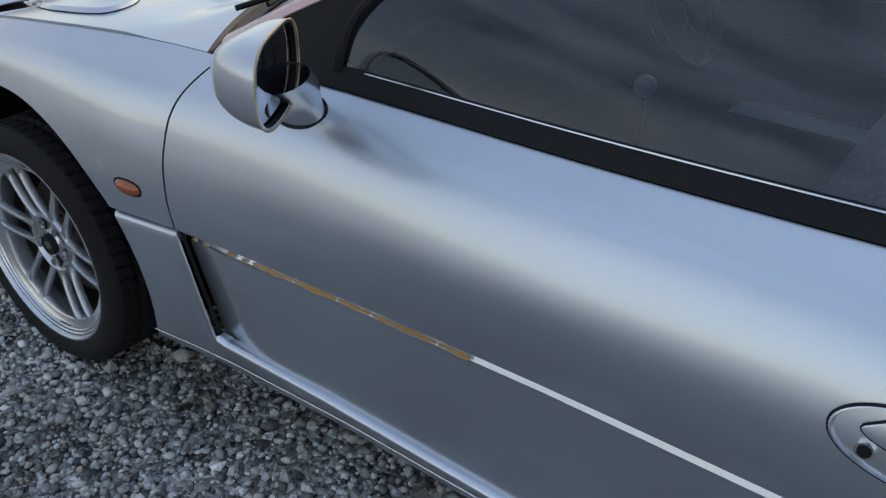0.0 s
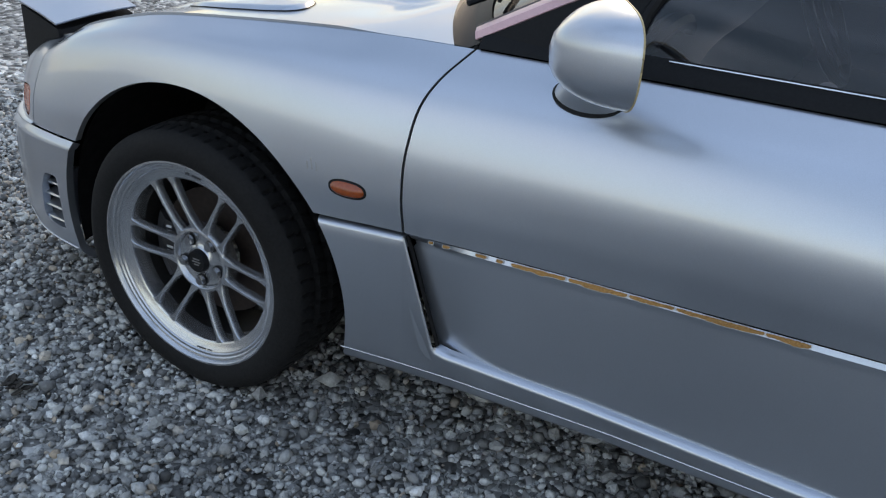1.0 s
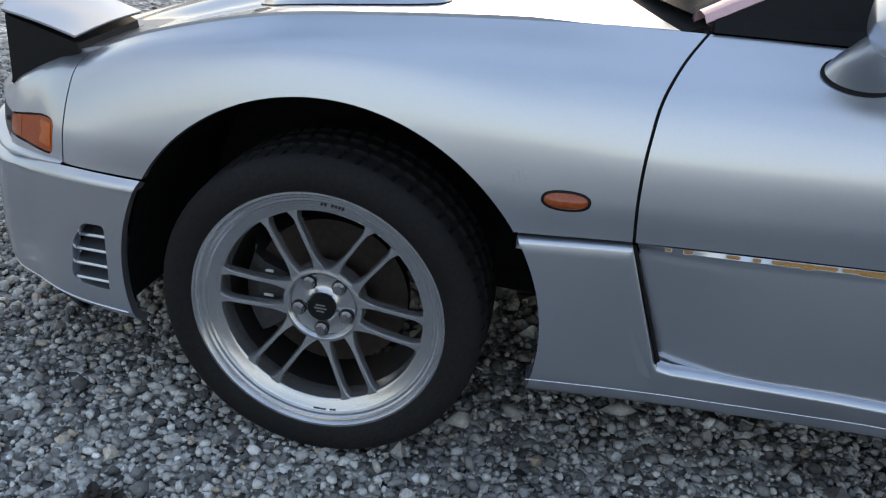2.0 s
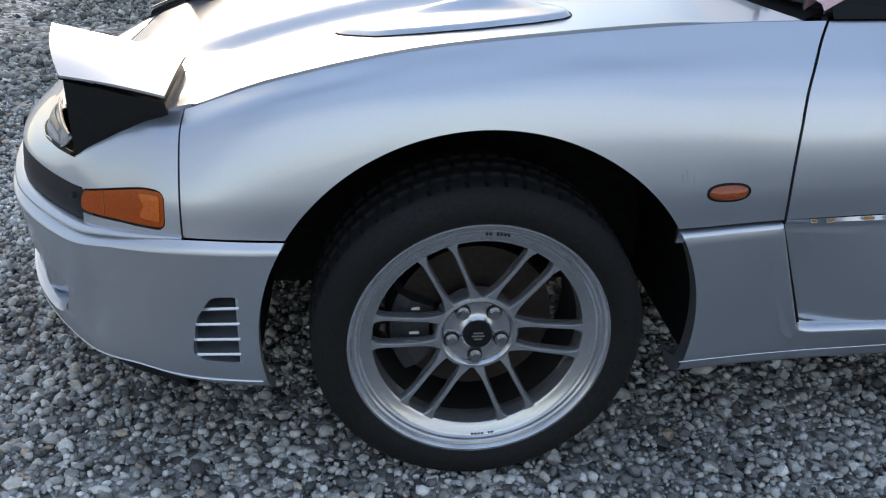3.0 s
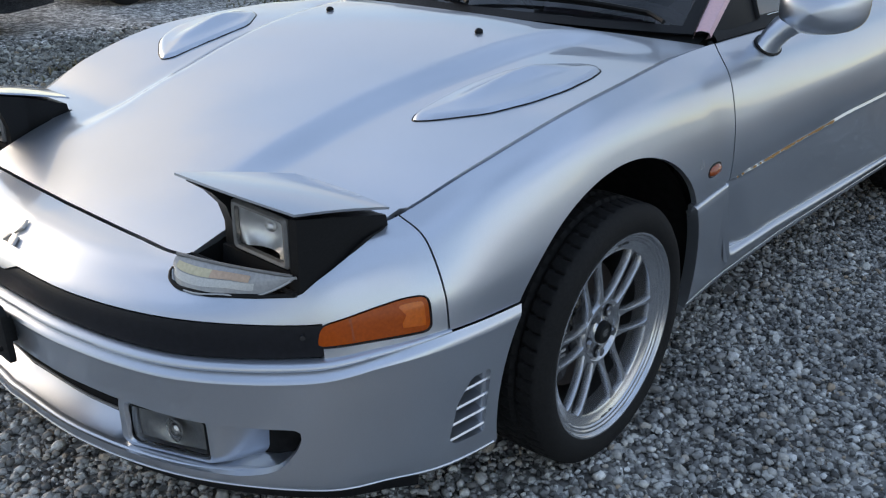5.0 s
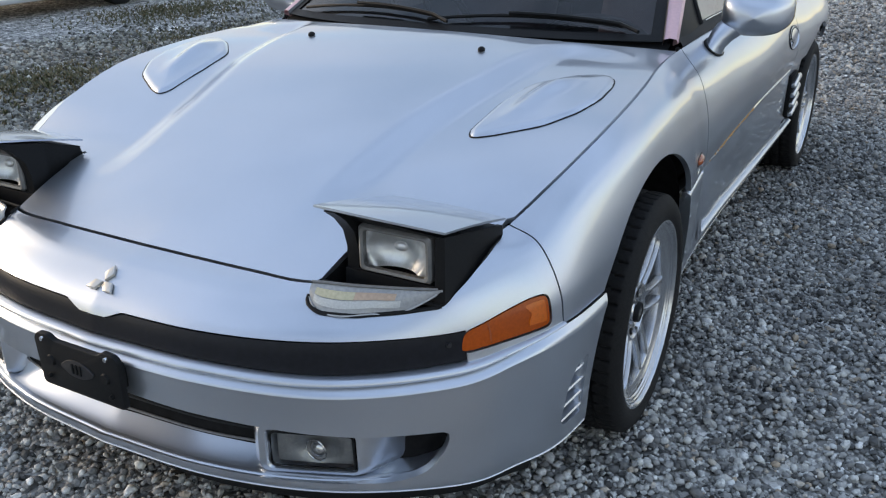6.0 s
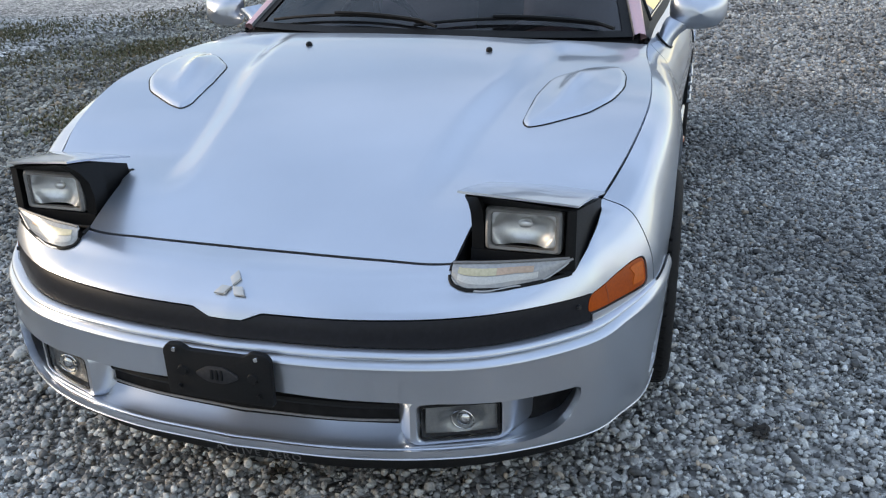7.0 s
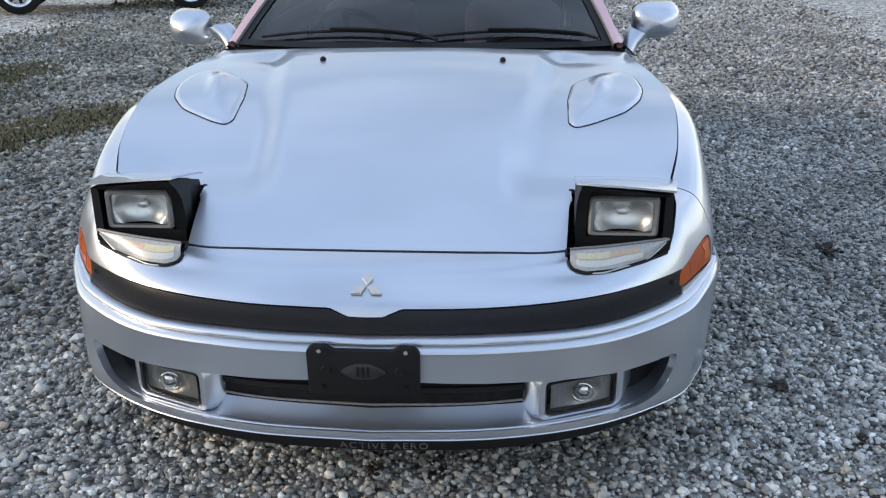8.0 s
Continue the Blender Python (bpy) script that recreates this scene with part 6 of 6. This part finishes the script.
def build_scoop(side):
    poly = round_poly(SCOOP, 0.03, 4)
    f = inside_poly(poly)
    xs, ys = np.linspace(0.31, -0.19, 70), np.linspace(0.50, 0.785, 44)
    X, Y = np.meshgrid(xs, ys, indexing="ij")
    Z = bonnet_z(X, Y)
    for i in range(X.shape[0]):
        for j in range(X.shape[1]):
            d = max(0.0, f(X[i, j], Y[i, j]))
            s = min(1.0, d / 0.012)
            ridge = math.exp(-(((Y[i, j] - 0.585 - (0.25 - X[i, j]) * 0.20) / 0.030) ** 2)) * min(1.0, max(0.0, (0.22 - X[i, j]) / 0.18)) * min(1.0, max(0.0, (X[i, j] + 0.13) / 0.12))
            Z[i, j] += 0.010 * (1 - (1 - s) ** 2) + 0.007 * min(1.0, d / 0.08) + 0.020 * ridge * min(1.0, d / 0.025)
    bm = grid_bm(np.stack([X, Y * side, Z], 2))
    trim(bm, lambda p: -f(p.x, abs(p.y)))
    face_out(bm, (0, 0.6 * side, 0.3))
    sc = part("bonnet_blister", rim_in(bm, 0.012), PAINT, bonnet, "raised silver blister on the bonnet")
    ring = [(a, b * side, float(bonnet_z(a, b)) - 0.0005) for a, b in poly]
    part("blister_joint", tube_bm(ring, 0.0032, 6, closed=True), BLACK, sc)


for s in (1, -1):
    build_scoop(s)
for y in (0.315, -0.315):
    bm = bmesh.new()
    bmesh.ops.create_uvsphere(bm, u_segments=14, v_segments=8, radius=0.011, matrix=Matrix.Translation((-0.196, y, float(bonnet_z(-0.196, y)) + 0.003)) @ Matrix.Diagonal((1.2, 1, 0.9, 1)))
    part("washer_nozzle", bm, BLACK, bonnet, "black washer nozzle")


# dark strips added under the panel gaps, standing for the shade inside them
def build_gap_shade():
    u = np.linspace(-2.05, 2.05, 60)
    p = UPPER.at(u, np.full_like(u, 4.0))
    part("bonnet_gap_shade", tube_bm([(a - 0.003, b, c - 0.014) for a, b, c in p], 0.006, 6), DARK, bonnet)
    for side in (1, -1):
        u = np.linspace(5.05, side_u(-0.60), 60)
        p = UPPER.at(u * side, np.full_like(u, 4.0))
        part("wing_gap_shade", tube_bm([(a, b, c - 0.014) for a, b, c in p], 0.007, 6), DARK, bonnet)
        v = np.linspace(0, 4, 40)
        p = UPPER.at(gap_u(v, 0.0) * side, v)
        part("door_gap_shade", tube_bm([(a, b - 0.014 * side, c) for a, b, c in p], 0.008, 6), DARK, doors[0 if side > 0 else 1])
        v = np.linspace(0, 3.95, 30)
        p = UPPER.at(np.full_like(v, 5.0) * side, v)
        part("nose_gap_shade", tube_bm([(a, b - 0.012 * side, c - 0.004) for a, b, c in p], 0.004, 6), DARK, nose)


build_gap_shade()


# ---- side details ----
def side_y(x, z):
    """Outer y of the upper side at (x, z), behind the nose."""
    v = np.linspace(0, 4, 160)
    u = np.full_like(v, float(side_u(x)))
    p = UPPER.at(u, v)
    return float(np.interp(z, p[:, 2], p[:, 1]))


def build_marker(side):
    """Oval amber side repeater in a dark bezel."""
    for nm, a, b, h_, mat in (("bezel", 0.046, 0.0205, 0.004, BLACK), ("amber_cap", 0.041, 0.0165, 0.013, ORANGE_DARK)):
        pts = np.zeros((36, 7, 3))
        for i in range(36):
            th = i / 36 * math.tau
            for j, r in enumerate((1.0, 0.97, 0.85, 0.65, 0.4, 0.2, 0.001)):
                c = math.copysign(abs(math.cos(th)) ** 0.85, math.cos(th))
                s_ = math.copysign(abs(math.sin(th)) ** 0.85, math.sin(th))
                x, z = -0.453 + a * c * r, 0.652 + b * s_ * r
                pts[i, j] = (x, (side_y(x, z) - 0.002 + h_ * (1 - r ** 3) + (0.002 if j else -0.002)) * side, z)
        bm = face_out(grid_bm(pts, closed=True), (-0.453, 0, 0.652))
        if nm == "bezel":
            bez = part("side_marker", bm, mat, wings[0 if side > 0 else 1], "oval amber side marker lamp")
        else:
            part(nm, bm, mat, bez, "amber lens")


for s in (1, -1):
    build_marker(s)
# pale scuff ahead of the marker
for k, (x, z, hgt) in enumerate(((-0.356, 0.683, 0.016), (-0.366, 0.688, 0.024), (-0.378, 0.684, 0.019))):
    bm = box_bm(x - 0.0018, x + 0.0018, 0, 0.0006, z - hgt / 2, z + hgt / 2)
    for v in bm.verts:
        v.co.x += (v.co.z - z) * 0.18
        v.co.y = side_y(v.co.x, v.co.z) + (0.0008 if v.co.y > 0.0003 else 0.0002)
    part("scuff_mark", outward(bm), material("pale_scuff", (0.44, 0.45, 0.47), rough=0.5, metal=0.3, grain=0.3, grain_scale=500) if k == 0 else bpy.data.materials["pale_scuff"], wings[0])


def build_rust():
    """Flaked paint along the top of the lower door panel, filler showing, with bare pale edges."""
    rng = random.Random(11)
    bare = material("chipped_paint_edge", (0.55, 0.55, 0.54), rough=0.6, grain=0.2, grain_scale=400)
    runs = [(-0.640, 0.010, 0.4), (-0.672, 0.016, 0.6), (-0.745, 0.024, 0.8), (-0.790, 0.014, 0.5)]
    x = -0.822
    while x > -1.36:
        ln = rng.uniform(0.06, 0.17)
        runs.append((x, min(ln, x + 1.375), rng.uniform(0.8, 1.1)))
        x -= ln + rng.uniform(0.001, 0.007)

    def at(q, out):
        zz = float(crease_z(q[0])) - 0.006 + q[1]
        t = min(1.0, max(0.0, -q[1] / 0.016))
        return (q[0], float(crease_y(q[0])) - 0.0085 + 0.0060 * t ** 0.6 + out, zz)
    for k, (x, ln, big) in enumerate(runs):
        n = max(8, int(ln / 0.003))
        for name, mat, grow, lift in (("chipped_edge", bare, 0.0013, 0.0), ("rust_patch", RUST, 0.0, 0.0009)):
            up, dn, wob = [], [], 0.7
            rng2 = random.Random(100 + k)
            for i in range(n + 1):
                xx = x + grow - (ln + 2 * grow) * i / n
                e = max(0.0, math.sin(math.pi * i / n)) ** 0.35
                wob = min(1.15, max(0.35, wob + rng2.uniform(-0.22, 0.22)))
                up.append((xx, 0.0012 + 0.0016 * rng2.random() * e + grow * 0.3))
                dn.append((xx, -0.0020 - 0.0044 * e * wob * big - grow))
            bm = bmesh.new()
            a = [bm.verts.new(at(q, 0.0016 + lift)) for q in up]
            m = [bm.verts.new(at((p[0], (p[1] + q[1]) / 2), 0.0024 + lift)) for p, q in zip(up, dn)]
            b = [bm.verts.new(at(q, 0.0012 + lift)) for q in dn]
            for i in range(n):
                bm.faces.new((a[i], a[i + 1], m[i + 1], m[i]))
                bm.faces.new((m[i], m[i + 1], b[i + 1], b[i]))
            part(name, face_out(bm, (-1, 0, 0.4)), mat, lower_doors[0], "ochre rust where paint has flaked" if k == 0 and mat is RUST else "")


build_rust()


def build_handle(side):
    cx, cz = -2.005, 0.800
    def S(a, b, out):
        x, z = cx + a, cz + b
        return (x, (side_y(x, z) + out) * side, z)
    ell = [(0.105 * math.cos(t), 0.050 * math.sin(t) * (1 if math.sin(t) < 0 else 0.92)) for t in np.linspace(0, math.tau, 48, endpoint=False)]
    bm = bmesh.new()
    rows = [[bm.verts.new(S(a * k, b * k, o)) for a, b in ell] for k, o in ((1.0, 0.0015), (0.97, 0.002), (0.94, -0.004), (0.6, -0.010), (0.2, -0.008))]
    n = 48
    for i in range(4):
        for k in range(n):
            bm.faces.new((rows[i][k], rows[i][(k + 1) % n], rows[i + 1][(k + 1) % n], rows[i + 1][k]))
    bm.faces.new(rows[-1])
    h = part("door_handle", face_out(bm, (cx, 0, cz)), PAINT, doors[0 if side > 0 else 1], "oval silver flush door handle with key lock")
    for v in h.data.vertices:
        v.co.y += 0.003 * side
    part("handle_gasket", tube_bm([S(a * 1.005, b * 1.005, 0.002) for a, b in ell], 0.0027, 6, closed=True), BLACK, h)
    flap = [(0.075, 0.006), (0.03, 0.034), (-0.05, 0.036), (-0.088, 0.010), (-0.06, -0.006), (0.0, -0.012), (0.05, -0.006)]
    part("pull_flap", prism_bm(round_poly(flap, 0.02, 4), lambda a, b, d: S(a, b, 0.004 - d), 0.006, 0.0015), PAINT, h)
    part("flap_joint", tube_bm([S(a, b, 0.0015) for a, b in round_poly(flap, 0.02, 4)], 0.0022, 6, closed=True), BLACK, h)
    c = S(0.058, -0.020, 0.0)
    bm = bmesh.new()
    bmesh.ops.create_cone(bm, cap_ends=True, segments=24, radius1=0.012, radius2=0.011, depth=0.010, matrix=Matrix.Translation(c) @ Matrix.Rotation(math.pi / 2, 4, "X"))
    part("key_ring", bm, CHROME, h)
    bm = bmesh.new()
    bmesh.ops.create_cone(bm, cap_ends=True, segments=20, radius1=0.0085, radius2=0.0085, depth=0.013, matrix=Matrix.Translation(c) @ Matrix.Rotation(math.pi / 2, 4, "X"))
    part("keyhole", bm, DARK, h)


for s in (1, -1):
    build_handle(s)


def build_mirror(side):
    """Door mirror: rounded shell open to the rear, glass, foot on the door."""
    n, m = 40, 14
    cy, cz = (0.958, 1.028) if side > 0 else (1.040, 0.994)
    pts = np.zeros((n, m, 3))
    for j in range(m):
        t = j / (m - 1)                       # 0 rear rim, 1 front tip
        k = (1 - t ** 2.3) ** 0.5 if t < 1 else 0.002
        k = max(k, 0.01)
        x = -0.990 + 0.122 * t
        for i in range(n):
            a = i / n * math.tau
            ca, sa = math.cos(a), math.sin(a)
            e = 0.70
            yy = math.copysign(abs(ca) ** e, ca) * 0.106 * k
            zz = math.copysign(abs(sa) ** e, sa) * 0.075 * k
            zz += 0.006 * (yy / 0.099) ** 2
            # shell leans: inner end sits further forward
            pts[i, j] = (x - 0.60 * yy * (1 - 0.6 * t), (cy + yy + 0.008 * t) * side, cz + zz - 0.006 * t)
    bm = face_out(grid_bm(pts, closed=True), (-0.96, cy * side, cz))
    mir = part("door_mirror", rim_in(bm, 0.006), PAINT, car, "silver door mirror with worn yellowed edge")
    # worn edge, inner lip and glass
    rear = [tuple(p) for p in pts[:, 0]]
    part("worn_edge", tube_bm([(x - 0.001, y, z) for x, y, z in rear], 0.0016, 6, closed=True), material("yellowed_bare_edge", (0.48, 0.38, 0.20), rough=0.5, grain=0.2, grain_scale=200) if side > 0 else bpy.data.materials["yellowed_bare_edge"], mir)
    c = Vector(pts[:, 0].mean(axis=0))
    def ring(k, dx):
        return [Vector((c.x + (p[0] - c.x) * k + dx, c.y + (p[1] - c.y) * k, c.z + (p[2] - c.z) * k)) for p in rear]
    bm = bmesh.new()
    rows = [[bm.verts.new(v) for v in ring(k, dx)] for k, dx in ((0.985, 0.000), (0.94, 0.010), (0.91, 0.011))]
    for i in range(2):
        for q in range(n):
            bm.faces.new((rows[i][q], rows[i][(q + 1) % n], rows[i + 1][(q + 1) % n], rows[i + 1][q]))
    part("mirror_lip", face_out(bm, (-0.8, cy * side, cz)), BLACK, mir)
    bm = bmesh.new()
    bm.faces.new([bm.verts.new(v) for v in ring(0.915, 0.0105)])
    part("mirror_glass", face_out(bm, (-0.5, cy * side, cz)), MIRROR, mir, "mirror glass")
    # foot: flattened wedge seated on the door
    def foot_ring(cx, cy_, cz_, ax, ay, tilt):
        return [(cx - 0.028 + ax * math.cos(q), (cy_ + ay * math.sin(q)) * side, cz_ - tilt * ay * math.sin(q)) for q in np.linspace(0, math.tau, 28, endpoint=False)]
    for nm, mat, rings in (("mirror_foot", PAINT, ((-0.876, 0.845, 0.920, 0.066, 0.026, 0.9), (-0.880, 0.850, 0.936, 0.061, 0.026, 0.8), (-0.892, 0.863, 0.957, 0.056, 0.034, 0.5), (-0.906, 0.886, 0.980, 0.056, 0.046, 0.3), (-0.918, 0.925, 1.004, 0.056, 0.058, 0.2))),
                           ("foot_gasket", BLACK, ((-0.876, 0.829, 0.902, 0.070, 0.029, 0.9), (-0.876, 0.844, 0.918, 0.071, 0.030, 0.9), (-0.876, 0.845, 0.921, 0.065, 0.025, 0.9)))):
        bm = grid_bm(np.array([foot_ring(*r) for r in rings]).transpose(1, 0, 2), closed=True)
        part(nm, outward(bm), mat, mir)


for s in (1, -1):
    build_mirror(s)


def build_rear_vents(side):
    """Dummy louvres ahead of the rear wheel."""
    rec = part("quarter_vent", box_bm(-2.335, -2.16, min(0.918 * side, 0.9425 * side), max(0.918 * side, 0.9425 * side), 0.40, 0.60, 0.012), DARK, quarters[0 if side > 0 else 1], "louvred vent ahead of the rear wheel")
    for z in (0.43, 0.475, 0.52, 0.565):
        bm = box_bm(-0.085, 0.085, -0.012, 0.012, -0.011, 0.011, 0.006, 2)
        bmesh.ops.transform(bm, matrix=pose(-2.25, 0.948 * side, z, 25 * side, 8, 0), verts=bm.verts[:])
        part("vent_louvre", bm, PAINT, rec)
    xs = np.linspace(-2.12, -2.45, 20)
    pts = np.stack([np.stack([xs, (crease_y(xs) - d) * side, zz + 0 * xs], 1) for d, zz in ((0.012, 0.636), (0.022, 0.55), (0.03, 0.45), (0.035, 0.36))], 1)
    bm = grid_bm(pts)
    trim(bm, rear_cut)
    part("lower_quarter", face_out(bm, (-2.2, 0, 0.5)), PAINT, quarters[0 if side > 0 else 1])


for s in (1, -1):
    build_rear_vents(s)


# ---- the rest of the yard ----
SILVER_PLAIN = material("pale_silver_car_paint", (0.60, 0.62, 0.64), rough=0.3, metal=0.5, coat=0.5, grain=0.05, grain_scale=60, stain=0.05)
DARK_PAINT = material("black_car_paint", (0.015, 0.016, 0.018), rough=0.25, coat=0.6, grain=0.1, grain_scale=60)
CAP = material("grey_hubcap_plastic", (0.45, 0.46, 0.47), rough=0.4, metal=0.5, grain=0.1)


def simple_wheel(parent, x, y, r, out, chrome):
    """Wheel of a parked vehicle; out is the side it faces along local y."""
    tyre = part("wheel", outward(lathe_bm([(-0.16, r * 0.62), (-0.19, r * 0.8), (-0.17, r * 0.97), (-0.10, r), (-0.02, r * 0.985), (0.0, r * 0.88), (-0.005, r * 0.70), (-0.03, r * 0.66)], 40)), RUBBER, parent, "black tyre")
    bm = lathe_bm([(-0.03, r * 0.68), (-0.004, r * 0.66), (-0.02, r * 0.56), (-0.005, r * 0.40), (0.0, r * 0.15), (0.0, 0.001)], 40)
    cap = part("hubcap", outward(bm), CHROME if chrome else CAP, tyre, "wheel cover")
    for k in range(7):
        a = k / 7 * math.tau
        bm = box_bm(r * 0.22, r * 0.52, -0.012, 0.004, -r * 0.07, r * 0.07, 0.004)
        bmesh.ops.transform(bm, matrix=Matrix.Rotation(a, 4, "Y"), verts=bm.verts[:])
        part("slot", bm, DARK, tyre)
    for o in [tyre] + [c for c in parent.children if c.name.startswith(("hubcap", "slot")) and not c.get("set")]:
        o["set"] = 1
        o.matrix_basis = pose(x, y, r - 0.01, 0, 0, 0 if out > 0 else 180)


def parked_car(name, label, m, length, width, height, axles, paint, chrome, clear):
    """A parked car seen only along its lower side: body with arches, sill, bumpers, windows, wheels."""
    car2 = thing(name, label, "car")
    n, hw = 60, width / 2
    xs = np.linspace(-length / 2, length / 2, n)
    rows = []
    for x in xs:
        e = abs(x) / (length / 2)
        w = hw * (1 - 0.10 * max(0, (e - 0.75) / 0.25) ** 2.2)
        top = height * (0.66 if e > 0.62 else 0.98)
        if 0.42 < e <= 0.62:
            top = height * (0.98 - 0.32 * (e - 0.42) / 0.20)
        lowz = clear + 0.05 * max(0, (e - 0.8) / 0.2)
        sec = [(w * 0.80, lowz - 0.02), (w * 0.96, lowz), (w * 0.985, lowz + 0.07), (w, 0.5 * height), (w * 0.97, 0.62 * height), (w * 0.94, 0.645 * height), (w * (0.74 if top > 0.7 * height else 0.85), max(top - 0.04, 0.65 * height)), (w * 0.60, top), (0, top + 0.01)]
        rows.append([(x, y, z) for y, z in sec])
    pts = np.array(rows)
    full = np.concatenate([pts, (pts * np.array([1, -1, 1]))[:, ::-1][:, 1:]], 1)
    bm = grid_bm(full)
    bmesh.ops.holes_fill(bm, edges=[e for e in bm.edges if e.is_boundary])
    r = axles[2]
    for ax in axles[:2]:
        trim(bm, lambda p, ax=ax: (r * 1.14 - math.hypot(p.x - ax, p.z - r)) if abs(p.y) > hw * 0.62 else -1)
    face_out(bm, (0, 0, 0.5))
    body = part("body", bm, paint, car2)
    for sgn in (1, -1):
        part("side_window", prism_bm(round_poly([(-length * 0.24, 0.67 * height), (length * 0.26, 0.67 * height), (length * 0.17, 0.92 * height), (-length * 0.16, 0.92 * height)], 0.05, 3), lambda a, b, d: (a, sgn * (hw * 0.935 - (b / height - 0.66) * hw * 0.62 + 0.012 - d), b), 0.02), DARK_PAINT, car2)
        part("sill", box_bm(axles[0] + r * 1.2, axles[1] - r * 1.2, min(sgn * hw * 0.93, sgn * hw * 0.995), max(sgn * hw * 0.93, sgn * hw * 0.995), clear - 0.03, clear + 0.06, 0.02), paint, car2)
        for ax in axles[:2]:
            simple_wheel(car2, ax, sgn * (hw - 0.02), r, sgn, chrome)
    part("underside", box_bm(-length * 0.46, length * 0.46, -hw * 0.6, hw * 0.6, clear - 0.02, clear + 0.25, 0.02), DARK, car2)
    car2.matrix_basis = m
    return car2


parked_car("parked_sedan", "pale silver sedan with plastic wheel covers parked on the gravel", pose(-5.25, -8.82, 0.0), 4.5, 1.74, 1.45, (-0.93, 1.62, 0.30), SILVER_PLAIN, False, 0.20)
parked_car("parked_suv", "black off-road vehicle with bright wheels parked on the gravel", pose(-12.25, -6.35, 0.0, 0, 0, 111), 4.4, 1.75, 1.75, (-1.30, 1.33, 0.36), DARK_PAINT, True, 0.42)


parked_car("parked_hatchback", "black hatchback parked across the gravel yard", pose(0.1, -7.55, 0.0), 4.6, 1.8, 1.45, (-1.35, 1.40, 0.31), DARK_PAINT, False, 0.20)


def build_weeds(seed=5):
    """Thin grass and weeds coming up through the gravel, in ragged patches."""
    rng = np.random.default_rng(seed)
    spots = ((-5.55, -4.5, 0.34, 900), (-3.55, -2.75, 0.24, 800), (-2.85, -3.15, 0.30, 900), (-3.3, -3.0, 0.25, 500), (-2.25, -4.7, 0.42, 1100), (-5.9, -6.8, 0.7, 1300), (-4.4, -4.2, 0.5, 350), (-2.1, -3.9, 0.5, 300), (-7.6, -5.8, 0.8, 500), (-4.6, -5.2, 0.6, 500))
    co, faces = [], []
    for cx, cy, sp, n in spots:
        for _ in range(n):
            x, y = cx + rng.normal(0, sp), cy + rng.normal(0, sp * 0.55)
            for _b in range(3):
                a, hgt, lean, w = rng.uniform(0, math.tau), rng.uniform(0.014, 0.042), rng.uniform(0.01, 0.05), rng.uniform(0.004, 0.009)
                dx, dy = math.cos(a), math.sin(a)
                k = len(co)
                z = 0.0
                co += [(x - dy * w, y + dx * w, z), (x + dy * w, y - dx * w, z), (x + dx * lean * 0.5 + dy * w * 0.7, y + dy * lean * 0.5 - dx * w * 0.7, z + hgt * 0.65), (x + dx * lean * 0.5 - dy * w * 0.7, y + dy * lean * 0.5 + dx * w * 0.7, z + hgt * 0.65), (x + dx * lean, y + dy * lean, z + hgt)]
                faces += [(k, k + 1, k + 2, k + 3), (k + 3, k + 2, k + 4)]
    m = bpy.data.materials.new("dry_green_weeds")
    m.use_nodes = True
    nt = m.node_tree
    b = nt.nodes["Principled BSDF"]
    b.inputs["Roughness"].default_value = 0.7
    g, r = nt.nodes.new("ShaderNodeNewGeometry"), nt.nodes.new("ShaderNodeValToRGB")
    r.color_ramp.elements[0].color, r.color_ramp.elements[1].color = (0.06, 0.075, 0.03, 1), (0.20, 0.15, 0.08, 1)
    e = r.color_ramp.elements.new(0.6)
    e.color = (0.12, 0.105, 0.05, 1)
    nt.links.new(g.outputs["Random Per Island"], r.inputs[0])
    nt.links.new(r.outputs[0], b.inputs["Base Color"])
    me = bpy.data.meshes.new("weeds")
    me.from_pydata(co, [], faces)
    me.materials.append(m)
    tagged(new("weeds", me), "sparse green and brown weeds growing through gravel", "weeds", kind="stuff")


build_weeds()


def build_clumps():
    """Dark clumps of damp leaf litter lying on the stones."""
    rng = random.Random(4)
    mat = material("damp_brown_litter", (0.02, 0.016, 0.012), rough=0.8, grain=0.4, grain_scale=120, bump=0.6)
    for x, y, r in ((0.325, 1.23, 0.045), (-0.95, 1.81, 0.07), (0.62, 1.38, 0.022), (0.86, -0.02, 0.03)):
        bm = bmesh.new()
        for _ in range(14):
            a, d = rng.uniform(0, math.tau), r * rng.random() ** 0.6
            m = pose(x + math.cos(a) * d, y + math.sin(a) * d * 0.6, 0.016 + rng.uniform(-0.004, 0.006), rng.uniform(-30, 30), rng.uniform(-30, 30), rng.uniform(0, 360)) @ Matrix.Diagonal((r * 0.40, r * 0.22, 0.004, 1))
            bmesh.ops.create_icosphere(bm, subdivisions=1, radius=1, matrix=m)
        ob = part("leaf_litter", bm, mat, None)
        tagged(ob, "dark damp clump of leaf litter on gravel", "litter", group="litter on the gravel", kind="stuff")


build_clumps()
